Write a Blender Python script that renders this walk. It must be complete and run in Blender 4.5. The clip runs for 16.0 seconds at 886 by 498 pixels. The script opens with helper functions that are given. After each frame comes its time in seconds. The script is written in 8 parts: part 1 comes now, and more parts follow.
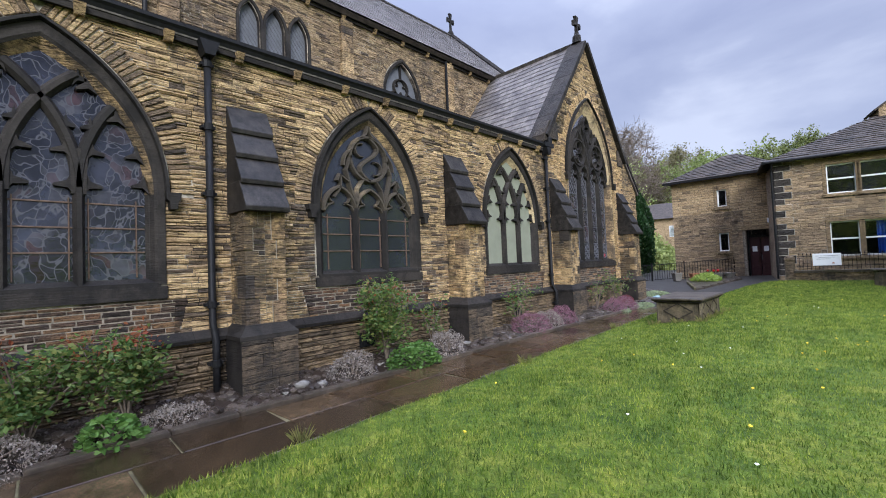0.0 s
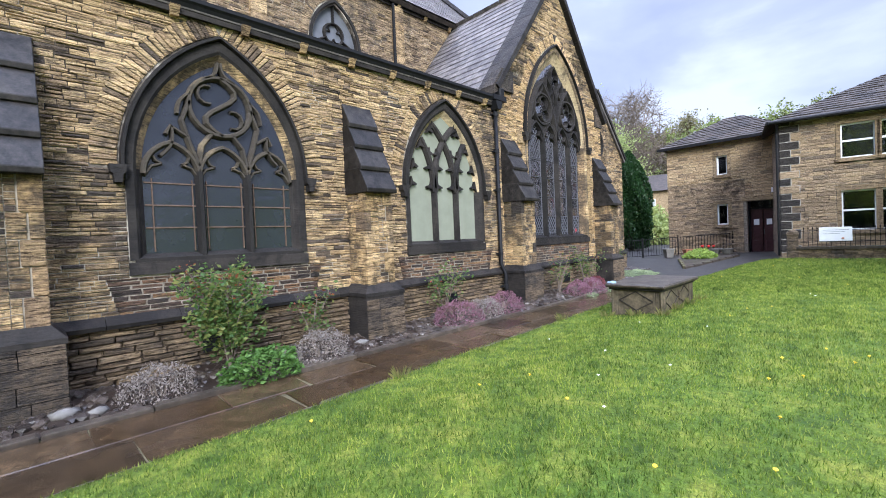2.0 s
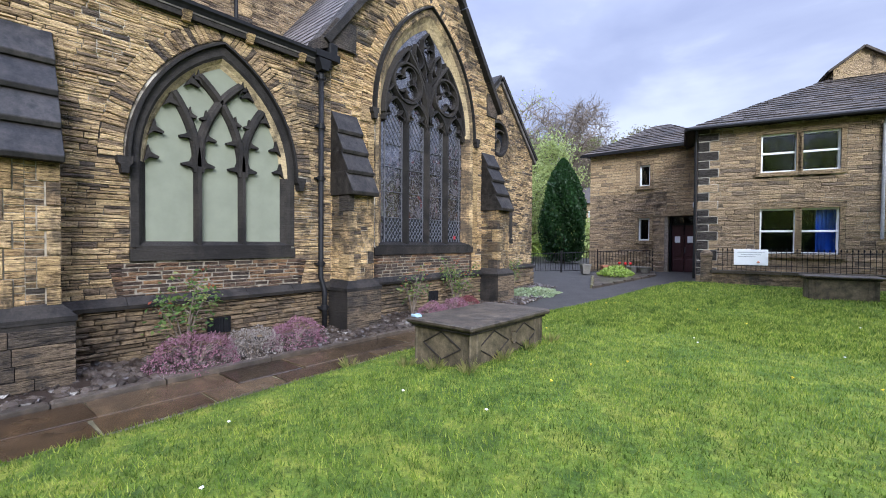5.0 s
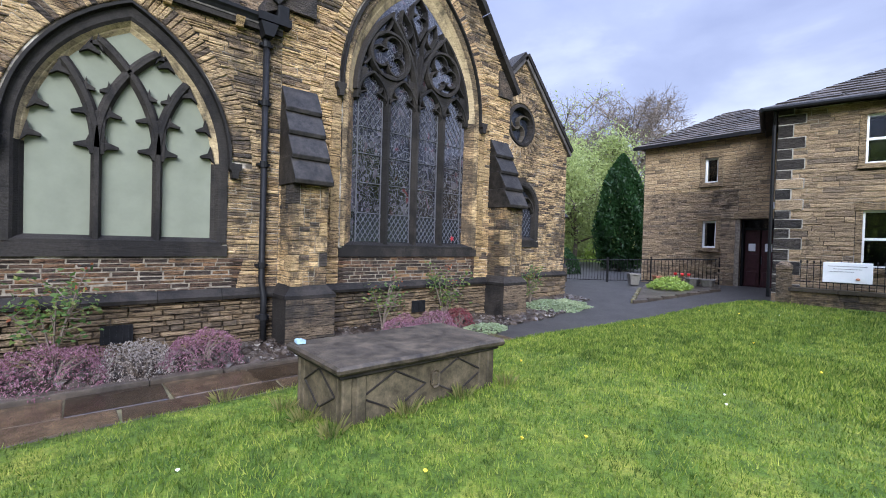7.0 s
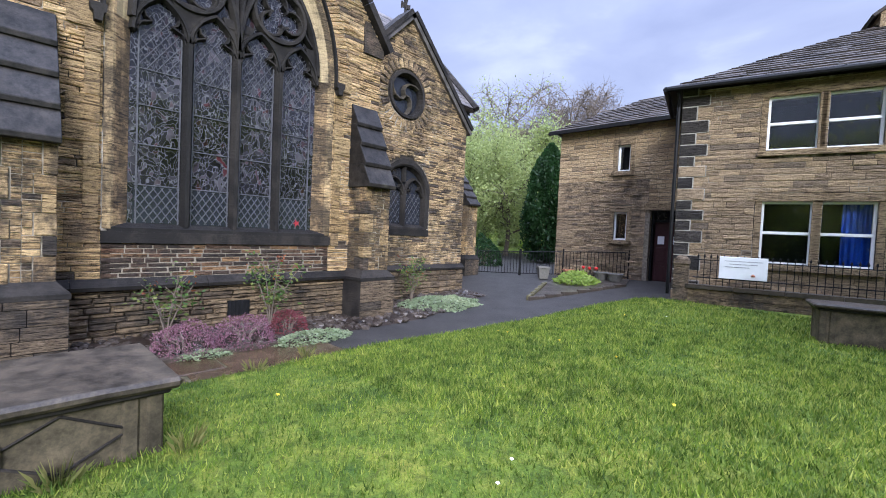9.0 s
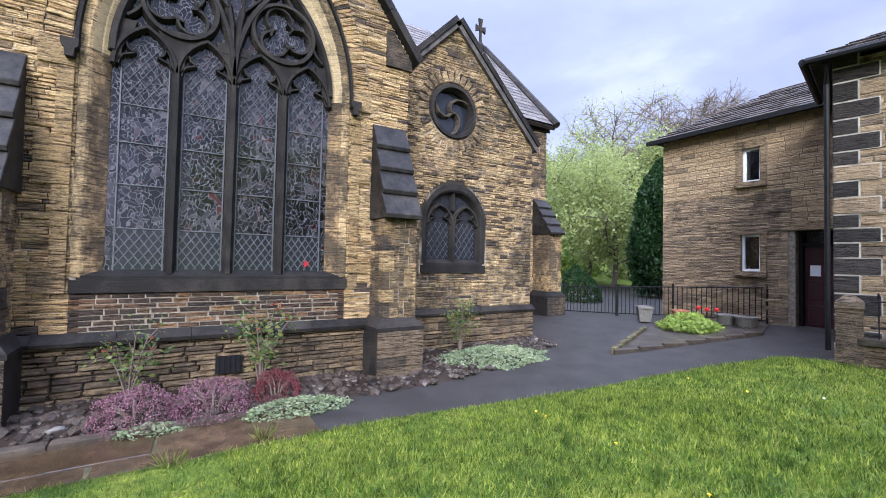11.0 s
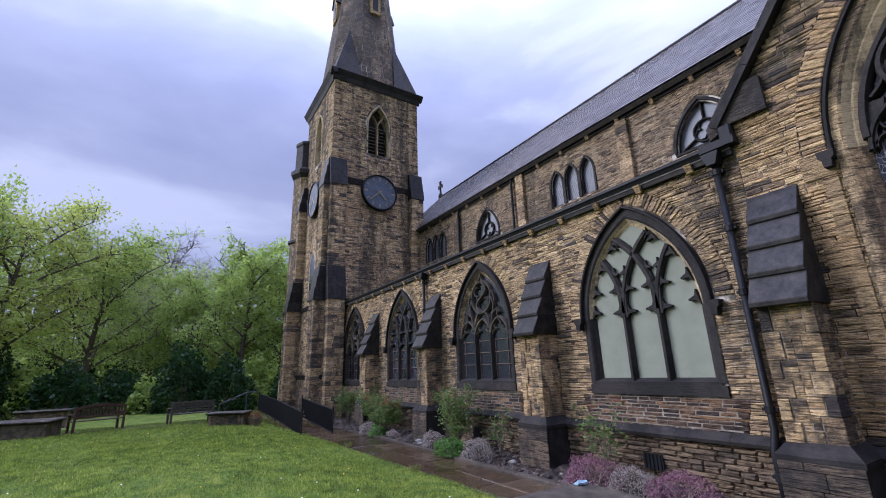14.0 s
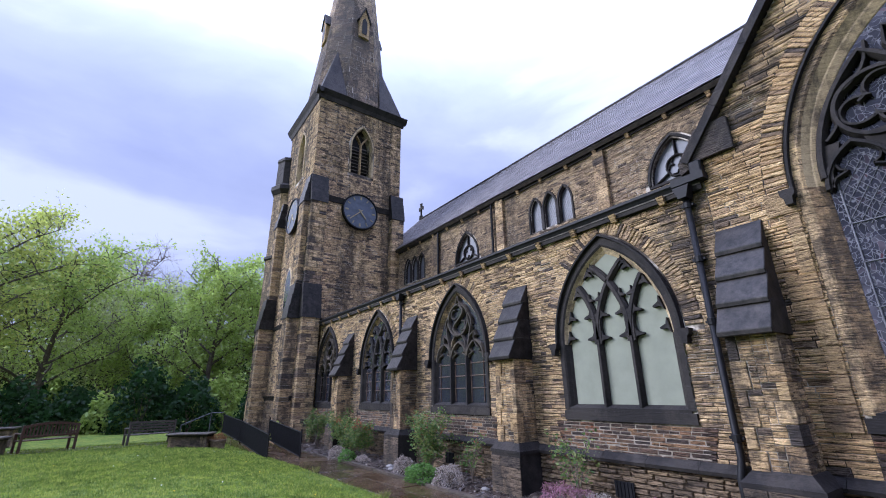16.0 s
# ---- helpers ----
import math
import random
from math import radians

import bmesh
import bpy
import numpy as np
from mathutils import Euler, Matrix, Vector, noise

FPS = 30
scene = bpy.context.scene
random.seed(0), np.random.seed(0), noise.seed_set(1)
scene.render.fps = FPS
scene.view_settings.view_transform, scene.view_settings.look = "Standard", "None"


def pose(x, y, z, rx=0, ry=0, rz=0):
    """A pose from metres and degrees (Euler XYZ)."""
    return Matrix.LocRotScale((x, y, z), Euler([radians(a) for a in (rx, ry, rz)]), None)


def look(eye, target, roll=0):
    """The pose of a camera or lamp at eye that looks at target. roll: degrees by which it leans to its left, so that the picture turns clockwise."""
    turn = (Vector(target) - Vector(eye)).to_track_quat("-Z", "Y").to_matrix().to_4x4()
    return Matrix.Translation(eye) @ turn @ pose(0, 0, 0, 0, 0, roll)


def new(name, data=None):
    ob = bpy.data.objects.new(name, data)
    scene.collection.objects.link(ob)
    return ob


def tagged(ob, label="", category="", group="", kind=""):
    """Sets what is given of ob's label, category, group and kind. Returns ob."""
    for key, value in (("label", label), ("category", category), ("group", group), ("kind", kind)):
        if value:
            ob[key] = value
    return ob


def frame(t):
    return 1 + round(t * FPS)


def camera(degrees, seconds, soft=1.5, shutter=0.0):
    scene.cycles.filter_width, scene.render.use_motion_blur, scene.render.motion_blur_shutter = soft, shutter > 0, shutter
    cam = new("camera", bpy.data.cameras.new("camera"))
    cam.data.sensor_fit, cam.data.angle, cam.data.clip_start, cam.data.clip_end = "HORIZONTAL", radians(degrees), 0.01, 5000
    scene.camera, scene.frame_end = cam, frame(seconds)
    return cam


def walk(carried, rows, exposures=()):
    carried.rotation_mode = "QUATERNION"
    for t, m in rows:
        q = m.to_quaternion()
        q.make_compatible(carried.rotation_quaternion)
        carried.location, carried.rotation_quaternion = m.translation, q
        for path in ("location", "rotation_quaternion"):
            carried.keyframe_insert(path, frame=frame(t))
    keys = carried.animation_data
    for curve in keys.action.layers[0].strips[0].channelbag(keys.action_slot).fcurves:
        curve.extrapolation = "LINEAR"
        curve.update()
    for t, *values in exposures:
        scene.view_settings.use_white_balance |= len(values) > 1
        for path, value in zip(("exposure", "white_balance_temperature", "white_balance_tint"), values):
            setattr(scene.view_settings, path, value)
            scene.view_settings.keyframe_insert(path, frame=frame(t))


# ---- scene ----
cam = camera(91.9, 16.0, soft=1.0)
METRES, EYE, TILT, LEAN, TURN = 14.4, 1.5, 0.0, 0.0, 44.4
PATH = [
    (0, (0.005, 0.011, 1.512), (-1.392, 1.441, 1.587), -2.4),
    (0.5, (-0.034, 0.684, 1.481), (-1.425, 2.119, 1.554), 1.3),
    (1, (-0.012, 1.365, 1.506), (-1.398, 2.804, 1.583), -2.4),
    (1.5, (0.068, 2.031, 1.545), (-1.43, 3.356, 1.54), -5.0),
    (2, (0.085, 2.726, 1.525), (-1.345, 4.122, 1.478), -2.5),
    (2.5, (0.233, 3.373, 1.526), (-1.024, 4.927, 1.459), -1.4),
    (3, (0.235, 4.013, 1.46), (-0.817, 5.703, 1.265), 1.0),
    (3.5, (0.24, 4.687, 1.457), (-0.786, 6.399, 1.322), -0.5),
    (3.7, (0.247, 4.959, 1.464), (-0.837, 6.638, 1.381), -0.7),
    (5.8, (0.446, 7.546, 1.543), (-0.976, 8.951, 1.484), 1.2),
    (6, (0.457, 7.771, 1.519), (-1.015, 9.124, 1.464), 1.0),
    (6.5, (0.477, 8.351, 1.556), (-1.074, 9.613, 1.535), -0.6),
    (7, (0.444, 8.948, 1.545), (-1.077, 10.246, 1.512), 1.7),
    (7.5, (0.547, 9.576, 1.524), (-0.931, 10.922, 1.539), 1.6),
    (8, (0.576, 10.2, 1.498), (-0.856, 11.596, 1.498), 2.6),
    (8.5, (0.599, 10.837, 1.528), (-0.772, 12.291, 1.452), 2.9),
    (8.7, (0.595, 11.098, 1.536), (-0.772, 12.556, 1.465), 2.7),
    (11, (0.152, 13.589, 1.703), (-1.548, 14.642, 1.762), 1.2),
    (11.2, (0.136, 13.748, 1.709), (-1.729, 14.461, 1.817), 0.3),
    (11.5, (0.15, 13.923, 1.703), (-1.833, 14.078, 1.904), 1.7),
    (12, (0.191, 14.03, 1.693), (-1.763, 13.655, 1.897), -0.0),
    (12.5, (0.217, 14.006, 1.683), (-1.572, 13.143, 1.911), -0.2),
    (13, (0.28, 13.985, 1.726), (-1.131, 12.61, 2.07), -1.6),
    (13.5, (0.346, 13.982, 1.752), (-0.748, 12.394, 2.282), -2.5),
    (14, (0.331, 13.971, 1.738), (-0.704, 12.349, 2.281), -1.9),
    (14.5, (0.339, 13.951, 1.689), (-0.702, 12.333, 2.235), -0.4),
    (15, (0.33, 13.94, 1.679), (-0.738, 12.335, 2.211), 0.5),
    (15.5, (0.333, 13.956, 1.673), (-0.772, 12.373, 2.194), 1.2),
    (16, (0.352, 13.987, 1.707), (-0.75, 12.446, 2.348), -0.7),
]
EXPOSURES = [(0.0, 1.75, 5850, 11), (1.5, 2.1, 5750, 11), (2.0, 2.25, 5700, 11), (2.5, 2.15, 5700, 11), (3.5, 2.05, 5750, 11), (8.5, 2.0, 5600, 13), (11.0, 2.2, 5700, 14), (11.7, 2.15, 5650, 14), (12.6, 2.62, 5700, 15), (13.0, 2.62, 5700, 15), (13.5, 1.55, 5450, 22), (14.5, 1.5, 5450, 22), (15.3, 1.65, 5450, 22), (16.0, 1.86, 5350, 21)]
walk(cam, [(t, look(eye, target, roll)) for t, eye, target, roll in PATH],
     EXPOSURES)

# ---- world, sun, exposure ----
world = bpy.data.worlds.new("overcast_sky")
scene.world = world
world.use_nodes = True
wn, wl = world.node_tree.nodes, world.node_tree.links
wn.clear()
w_out = wn.new("ShaderNodeOutputWorld")
w_bg = wn.new("ShaderNodeBackground")
w_sky = wn.new("ShaderNodeTexSky")
w_sky.sky_type = "NISHITA"
w_sky.sun_disc = False
w_sky.sun_elevation, w_sky.sun_rotation = radians(28), radians(126)
w_tc = wn.new("ShaderNodeTexCoord")
w_map = wn.new("ShaderNodeMapping")
w_map.inputs["Scale"].default_value = (1.0, 1.0, 2.6)
w_noise = wn.new("ShaderNodeTexNoise")
w_noise.inputs["Scale"].default_value = 1.9
w_noise.inputs["Detail"].default_value = 7
w_noise.inputs["Roughness"].default_value = 0.52
w_noise.inputs["Distortion"].default_value = 0.25
w_ramp = wn.new("ShaderNodeValToRGB")
els = w_ramp.color_ramp.elements
els[0].position, els[0].color = 0.36, (0.46, 0.49, 0.67, 1)
els[1].position, els[1].color = 0.64, (0.82, 0.84, 0.97, 1)
mid = els.new(0.50)
mid.color = (0.56, 0.59, 0.76, 1)
w_mul = wn.new("ShaderNodeMix")
w_mul.data_type, w_mul.blend_type = "RGBA", "ADD"
w_scale = wn.new("ShaderNodeMix")
w_scale.data_type, w_scale.blend_type = "RGBA", "MULTIPLY"
w_scale.inputs["Factor"].default_value = 1.0
w_scale.inputs[7].default_value = (0.02, 0.02, 0.02, 1)
w_mul.inputs["Factor"].default_value = 1.0
wl.new(w_tc.outputs["Generated"], w_map.inputs["Vector"])
wl.new(w_map.outputs["Vector"], w_noise.inputs["Vector"])
wl.new(w_noise.outputs["Fac"], w_ramp.inputs["Fac"])
wl.new(w_sky.outputs["Color"], w_scale.inputs[6])
wl.new(w_scale.outputs[2], w_mul.inputs[6])
wl.new(w_ramp.outputs["Color"], w_mul.inputs[7])
wl.new(w_mul.outputs[2], w_bg.inputs["Color"])
# an overcast sky is brighter overhead than at the horizon
w_sep = wn.new("ShaderNodeSeparateXYZ")
w_up = wn.new("ShaderNodeMapRange")
w_up.inputs["From Min"].default_value, w_up.inputs["From Max"].default_value = 0.0, 1.0
w_up.inputs["To Min"].default_value, w_up.inputs["To Max"].default_value = 0.245, 3.4
wl.new(w_tc.outputs["Generated"], w_sep.inputs["Vector"])
w_pow = wn.new("ShaderNodeMath")
w_pow.operation = "POWER"
w_pow.inputs[1].default_value = 6.0
w_max = wn.new("ShaderNodeMath")
w_max.operation = "MAXIMUM"
w_max.inputs[1].default_value = 0.0
wl.new(w_sep.outputs["Z"], w_max.inputs[0])
wl.new(w_max.outputs[0], w_pow.inputs[0])
wl.new(w_pow.outputs[0], w_up.inputs["Value"])
wl.new(w_up.outputs["Result"], w_bg.inputs["Strength"])
wl.new(w_bg.outputs["Background"], w_out.inputs["Surface"])

sun_data = bpy.data.lights.new("sun", "SUN")
sun_data.energy, sun_data.angle, sun_data.color = 1.5, radians(30), (1.0, 0.97, 0.92)
sun = new("sun", sun_data)
sun.matrix_world = look((18, -5, 12), (0, 8, 0))


# ---- materials ----
class Nodes:
    """A small node-building helper for one material."""

    def __init__(self, name):
        self.mat = bpy.data.materials.new(name)
        self.mat.use_nodes = True
        self.tree = self.mat.node_tree
        self.bsdf = self.tree.nodes["Principled BSDF"]
        self.tc = self.tree.nodes.new("ShaderNodeTexCoord")

    def add(self, kind, **values):
        n = self.tree.nodes.new(kind)
        for k, v in values.items():
            n.inputs[k.replace("_", " ")].default_value = v
        return n

    def link(self, a, b):
        self.tree.links.new(a, b)

    def world_pos(self, scale=(1, 1, 1)):
        geo = self.tree.nodes.new("ShaderNodeNewGeometry")
        m = self.tree.nodes.new("ShaderNodeMapping")
        m.inputs["Scale"].default_value = scale
        self.link(geo.outputs["Position"], m.inputs["Vector"])
        return m.outputs["Vector"]

    def noise(self, scale, detail=4, rough=0.55, vec=None, distortion=0.0):
        n = self.add("ShaderNodeTexNoise", Scale=scale, Detail=detail, Roughness=rough, Distortion=distortion)
        self.link(vec if vec else self.world_pos(), n.inputs["Vector"])
        return n.outputs["Fac"]

    def ramp(self, fac, stops):
        r = self.tree.nodes.new("ShaderNodeValToRGB")
        e = r.color_ramp.elements
        while len(e) < len(stops):
            e.new(0.5)
        for el, (p, c) in zip(e, stops):
            el.position = p
            el.color = (*c, 1) if len(c) == 3 else c
        self.link(fac, r.inputs["Fac"])
        return r.outputs["Color"]

    def mix(self, fac, a, b, blend="MIX"):
        m = self.tree.nodes.new("ShaderNodeMix")
        m.data_type, m.blend_type = "RGBA", blend
        for sock, v in ((m.inputs[0], fac), (m.inputs[6], a), (m.inputs[7], b)):
            if isinstance(v, (int, float)):
                sock.default_value = v
            elif isinstance(v, tuple):
                sock.default_value = (*v, 1)
            else:
                self.link(v, sock)
        return m.outputs[2]

    def math(self, op, a, b=0.0):
        m = self.tree.nodes.new("ShaderNodeMath")
        m.operation = op
        for sock, v in ((m.inputs[0], a), (m.inputs[1], b)):
            if isinstance(v, (int, float)):
                sock.default_value = v
            else:
                self.link(v, sock)
        return m.outputs[0]

    def variety(self):
        """A random number for each object and each loose island."""
        geo = self.tree.nodes.new("ShaderNodeNewGeometry")
        info = self.tree.nodes.new("ShaderNodeObjectInfo")
        s = self.math("ADD", geo.outputs["Random Per Island"], info.outputs["Random"])
        return self.math("FRACT", s)

    def bump(self, height, strength=0.4, distance=0.02):
        b = self.add("ShaderNodeBump", Strength=strength, Distance=distance)
        self.link(height, b.inputs["Height"])
        self.link(b.outputs["Normal"], self.bsdf.inputs["Normal"])

    def done(self, color=None, rough=0.8, metal=0.0, spec=None):
        for key, v in (("Base Color", color), ("Roughness", rough), ("Metallic", metal), ("Specular IOR Level", spec)):
            if v is None:
                continue
            if isinstance(v, (int, float)):
                self.bsdf.inputs[key].default_value = v
            elif isinstance(v, tuple):
                self.bsdf.inputs[key].default_value = (*v, 1)
            else:
                self.link(v, self.bsdf.inputs[key])
        return self.mat


def stone_material(name, stops, soot=0.5, soot_col=(0.028, 0.025, 0.022), rough=0.85, soot_scale=0.55, relief=0.8, gloss=0.3, bedding=1.0, streak=0.62):
    """Coursed sandstone: each block its own tone, sooty patches and rain streaks across many blocks, fine grain."""
    n = Nodes(name)
    tone = n.ramp(n.variety(), stops)
    grain = n.noise(38, 5, 0.7)
    tone = n.mix(0.55, tone, n.ramp(grain, [(0.3, (0.45, 0.42, 0.4)), (0.7, (1.25, 1.22, 1.18))]), "MULTIPLY")
    vein = n.noise(6, 5, 0.7, n.world_pos((1, 1, 5.5)))
    bed = n.noise(7, 4, 0.75, n.world_pos((0.55, 0.55, 7.0)))
    tone = n.mix(0.75 * bedding, tone, n.ramp(vein, [(0.35, (0.3, 0.25, 0.21)), (0.45, (0.95, 0.91, 0.85)), (0.64, (1.3, 1.25, 1.14))]), "MULTIPLY")
    tone = n.mix(0.85 * bedding, tone, n.ramp(bed, [(0.39, (0.16, 0.135, 0.115)), (0.46, (0.95, 0.92, 0.9)), (0.62, (1.12, 1.1, 1.06)), (0.68, (1.45, 1.42, 1.36))]), "MULTIPLY")
    split = n.noise(4.6, 5, 0.72, n.world_pos((0.9, 0.9, 11.0)), 0.3)
    tone = n.mix(0.9 * bedding, tone, n.ramp(split, [(0.39, (0.11, 0.095, 0.085)), (0.435, (1.0, 1.0, 1.0)), (0.62, (1.12, 1.1, 1.08))]), "MULTIPLY")
    patch = n.noise(soot_scale, 6, 0.68, n.world_pos((1, 1, streak)), 0.6)
    speck = n.noise(4.5, 5, 0.7, n.world_pos((1, 1, 0.8)))
    both = n.math("ADD", n.math("MULTIPLY", patch, 0.62), n.math("MULTIPLY", speck, 0.38))
    dirt = n.ramp(both, [(0.66 - 0.36 * soot, (0, 0, 0)), (0.77 - 0.36 * soot, (1, 1, 1))])
    dirt_amount = n.math("MULTIPLY", dirt, 0.8)
    color = n.mix(dirt_amount, tone, soot_col)
    n.bump(n.math("ADD", n.math("ADD", grain, n.math("MULTIPLY", vein, 2.0)), n.math("ADD", n.math("MULTIPLY", bed, 2.0), n.math("MULTIPLY", split, 2.4))), relief, 0.03)
    return n.done(color, rough, spec=gloss)


BUFF = [(0, (0.47, 0.335, 0.175)), (0.25, (0.58, 0.43, 0.23)), (0.55, (0.70, 0.54, 0.31)), (0.74, (0.52, 0.375, 0.205)), (0.88, (0.34, 0.25, 0.155)), (0.96, (0.13, 0.105, 0.085)), (1, (0.075, 0.065, 0.058))]
BROWN = [(0, (0.42, 0.31, 0.175)), (0.3, (0.54, 0.415, 0.24)), (0.55, (0.67, 0.525, 0.31)), (0.72, (0.44, 0.33, 0.2)), (0.88, (0.24, 0.185, 0.13)), (1, (0.085, 0.072, 0.064))]
DRAB = [(0, (0.27, 0.21, 0.145)), (0.35, (0.38, 0.30, 0.2)), (0.65, (0.46, 0.37, 0.24)), (0.85, (0.27, 0.21, 0.15)), (1, (0.11, 0.092, 0.078))]
GREYBUFF = [(0, (0.275, 0.21, 0.143)), (0.3, (0.375, 0.292, 0.195)), (0.6, (0.463, 0.356, 0.227)), (0.8, (0.312, 0.241, 0.163)), (1, (0.188, 0.152, 0.117))]
RUST = [(0.0, (0.17, 0.10, 0.065)), (0.2, (0.27, 0.17, 0.09)), (0.4, (0.13, 0.085, 0.06)), (0.75, (0.075, 0.055, 0.045)), (1.0, (0.045, 0.038, 0.034))]
M_STONE = stone_material("buff_sandstone", BUFF, 0.27)
M_AISLE = stone_material("brown_buff_sandstone", BROWN, 0.43, soot_col=(0.05, 0.042, 0.036), soot_scale=0.42)
M_CLERE = stone_material("drab_small_sandstone", DRAB, 0.42, soot_col=(0.05, 0.042, 0.036))
M_BUTTRESS = stone_material("flaking_sooty_sandstone", BUFF, 0.67, soot_scale=1.2)
M_SOOTY = stone_material("sooty_sandstone", BROWN, 0.55, soot_scale=0.4)
M_TOWER = stone_material("streaked_tower_sandstone", BROWN, 0.58, soot_scale=1.1, streak=0.1)
M_SPIRE = stone_material("dark_spire_sandstone", DRAB, 0.66, soot_scale=0.6, streak=0.2)
M_GABLETOP = stone_material("smoke_blackened_gable_stone", BROWN, 0.58, soot_scale=0.4)
M_BAND = stone_material("red_brown_sandstone", RUST, 0.45)
M_ANNEXTOP = stone_material("pale_squared_sandstone", [(0.0, (0.42, 0.31, 0.18)), (0.5, (0.52, 0.40, 0.24)), (0.85, (0.38, 0.28, 0.17)), (1.0, (0.22, 0.17, 0.11))], 0.12, bedding=0.4)
M_HOUSE = stone_material("grey_buff_gritstone", GREYBUFF, 0.3, bedding=0.55)
M_PLINTH = stone_material("dark_damp_plinth_stone", [(0.0, (0.15, 0.118, 0.085)), (0.5, (0.29, 0.225, 0.145)), (1.0, (0.10, 0.082, 0.065))], 0.46)
M_BASE = stone_material("blackened_buttress_base", [(0.0, (0.10, 0.08, 0.06)), (0.5, (0.19, 0.15, 0.105)), (1.0, (0.07, 0.06, 0.05))], 0.5)
M_DRESSED = stone_material("pale_dressed_sandstone", [(0.0, (0.40, 0.29, 0.15)), (0.6, (0.46, 0.35, 0.19)), (1.0, (0.30, 0.22, 0.13))], 0.40, soot_scale=0.9)
M_BLACK = stone_material("soot_blackened_ashlar", [(0.0, (0.026, 0.024, 0.022)), (0.6, (0.043, 0.038, 0.034)), (1.0, (0.021, 0.02, 0.019))], 0.56, soot_col=(0.012, 0.011, 0.011), rough=0.68, relief=0.3, gloss=0.12, soot_scale=1.6, bedding=0.12)
M_JAMB = stone_material("sooty_moulded_jamb", [(0.0, (0.42, 0.335, 0.2)), (1.0, (0.5, 0.405, 0.25))], 0.47, soot_scale=1.3, relief=0.3, bedding=0.35)
M_TRACERY = stone_material("sooty_carved_tracery", [(0.0, (0.11, 0.088, 0.058)), (1.0, (0.2, 0.16, 0.1))], 0.8, soot_scale=1.6, relief=0.3, bedding=0.3)
M_QUOIN = stone_material("black_painted_quoin", [(0.0, (0.03, 0.028, 0.027)), (1.0, (0.06, 0.054, 0.05))], 0.3, rough=0.7)


def slab_material(name, a, b, c, wet=0.5, spec=0.5, mottle=0.0):
    n = Nodes(name)
    tone = n.ramp(n.variety(), [(0.0, a), (0.5, b), (1.0, c)])
    blot = n.noise(2.2, 5, 0.65)
    tone = n.mix(0.7, tone, n.ramp(blot, [(0.32, (0.42, 0.38, 0.36)), (0.66, (1.2, 1.15, 1.1))]), "MULTIPLY")
    fine = n.noise(55, 4, 0.7)
    tone = n.mix(0.35, tone, n.ramp(fine, [(0.35, (0.6, 0.6, 0.6)), (0.7, (1.3, 1.3, 1.3))]), "MULTIPLY")
    if mottle:
        lichen = n.noise(6.5, 6, 0.75)
        tone = n.mix(mottle, tone, n.ramp(lichen, [(0.36, (0.25, 0.23, 0.2)), (0.5, (0.9, 0.88, 0.82)), (0.64, (1.7, 1.6, 1.45))]), "MULTIPLY")
    pool = n.noise(1.1, 3, 0.5)
    dry = 0.62 - 0.5 * wet
    rough = n.ramp(pool, [(0.38, (dry,) * 3), (0.54, (0.62 - wet,) * 3)])
    n.bump(n.math("ADD", fine, blot), 0.25, 0.012)
    return n.done(tone, rough, spec=spec)


M_FLAG = slab_material("wet_york_stone_flags", (0.038, 0.023, 0.011), (0.08, 0.056, 0.033), (0.025, 0.017, 0.01), 0.54, 0.42, 0.6)
M_TOMB = slab_material("weathered_tomb_stone", (0.09, 0.078, 0.055), (0.11, 0.094, 0.066), (0.08, 0.07, 0.05), 0.0, 0.25, 0.75)
M_KERB = slab_material("gritty_stone_kerb", (0.06, 0.05, 0.04), (0.085, 0.072, 0.06), (0.045, 0.038, 0.032), 0.3, 0.4, 0.5)
M_TARMAC = slab_material("damp_tarmac", (0.034, 0.032, 0.03), (0.038, 0.036, 0.034), (0.032, 0.03, 0.029), 0.0, 0.2)
M_SLATE = slab_material("grey_blue_slate", (0.12, 0.112, 0.112), (0.16, 0.15, 0.147), (0.088, 0.083, 0.085), 0.0, 0.25, 0.55)
M_STONESLATE = slab_material("dark_stone_slates", (0.045, 0.039, 0.035), (0.07, 0.06, 0.053), (0.033, 0.03, 0.028), 0.0, 0.2, 0.6)
M_WSLAB = slab_material("wet_black_slabs", (0.02, 0.019, 0.019), (0.03, 0.028, 0.027), (0.015, 0.014, 0.014), 0.12, 0.2, 0.9)
M_TOMBTOP = slab_material("worn_tomb_slab", (0.05, 0.043, 0.034), (0.06, 0.051, 0.04), (0.046, 0.04, 0.032), 0.12, 0.28, 0.95)


def plain(name, color, rough=0.5, metal=0.0, var=0.25, scale=14.0, bump=0.1, spec=0.25):
    n = Nodes(name)
    f = n.noise(scale, 4, 0.6)
    lo = tuple(c * (1 - var) for c in color)
    hi = tuple(min(1, c * (1 + var)) for c in color)
    col = n.ramp(f, [(0.3, lo), (0.7, hi)])
    n.bump(n.noise(scale * 3, 3), bump, 0.006)
    return n.done(col, rough, metal, spec)


M_MORTAR = plain("lime_mortar", (0.30, 0.26, 0.2), 0.9, var=0.35, scale=9)


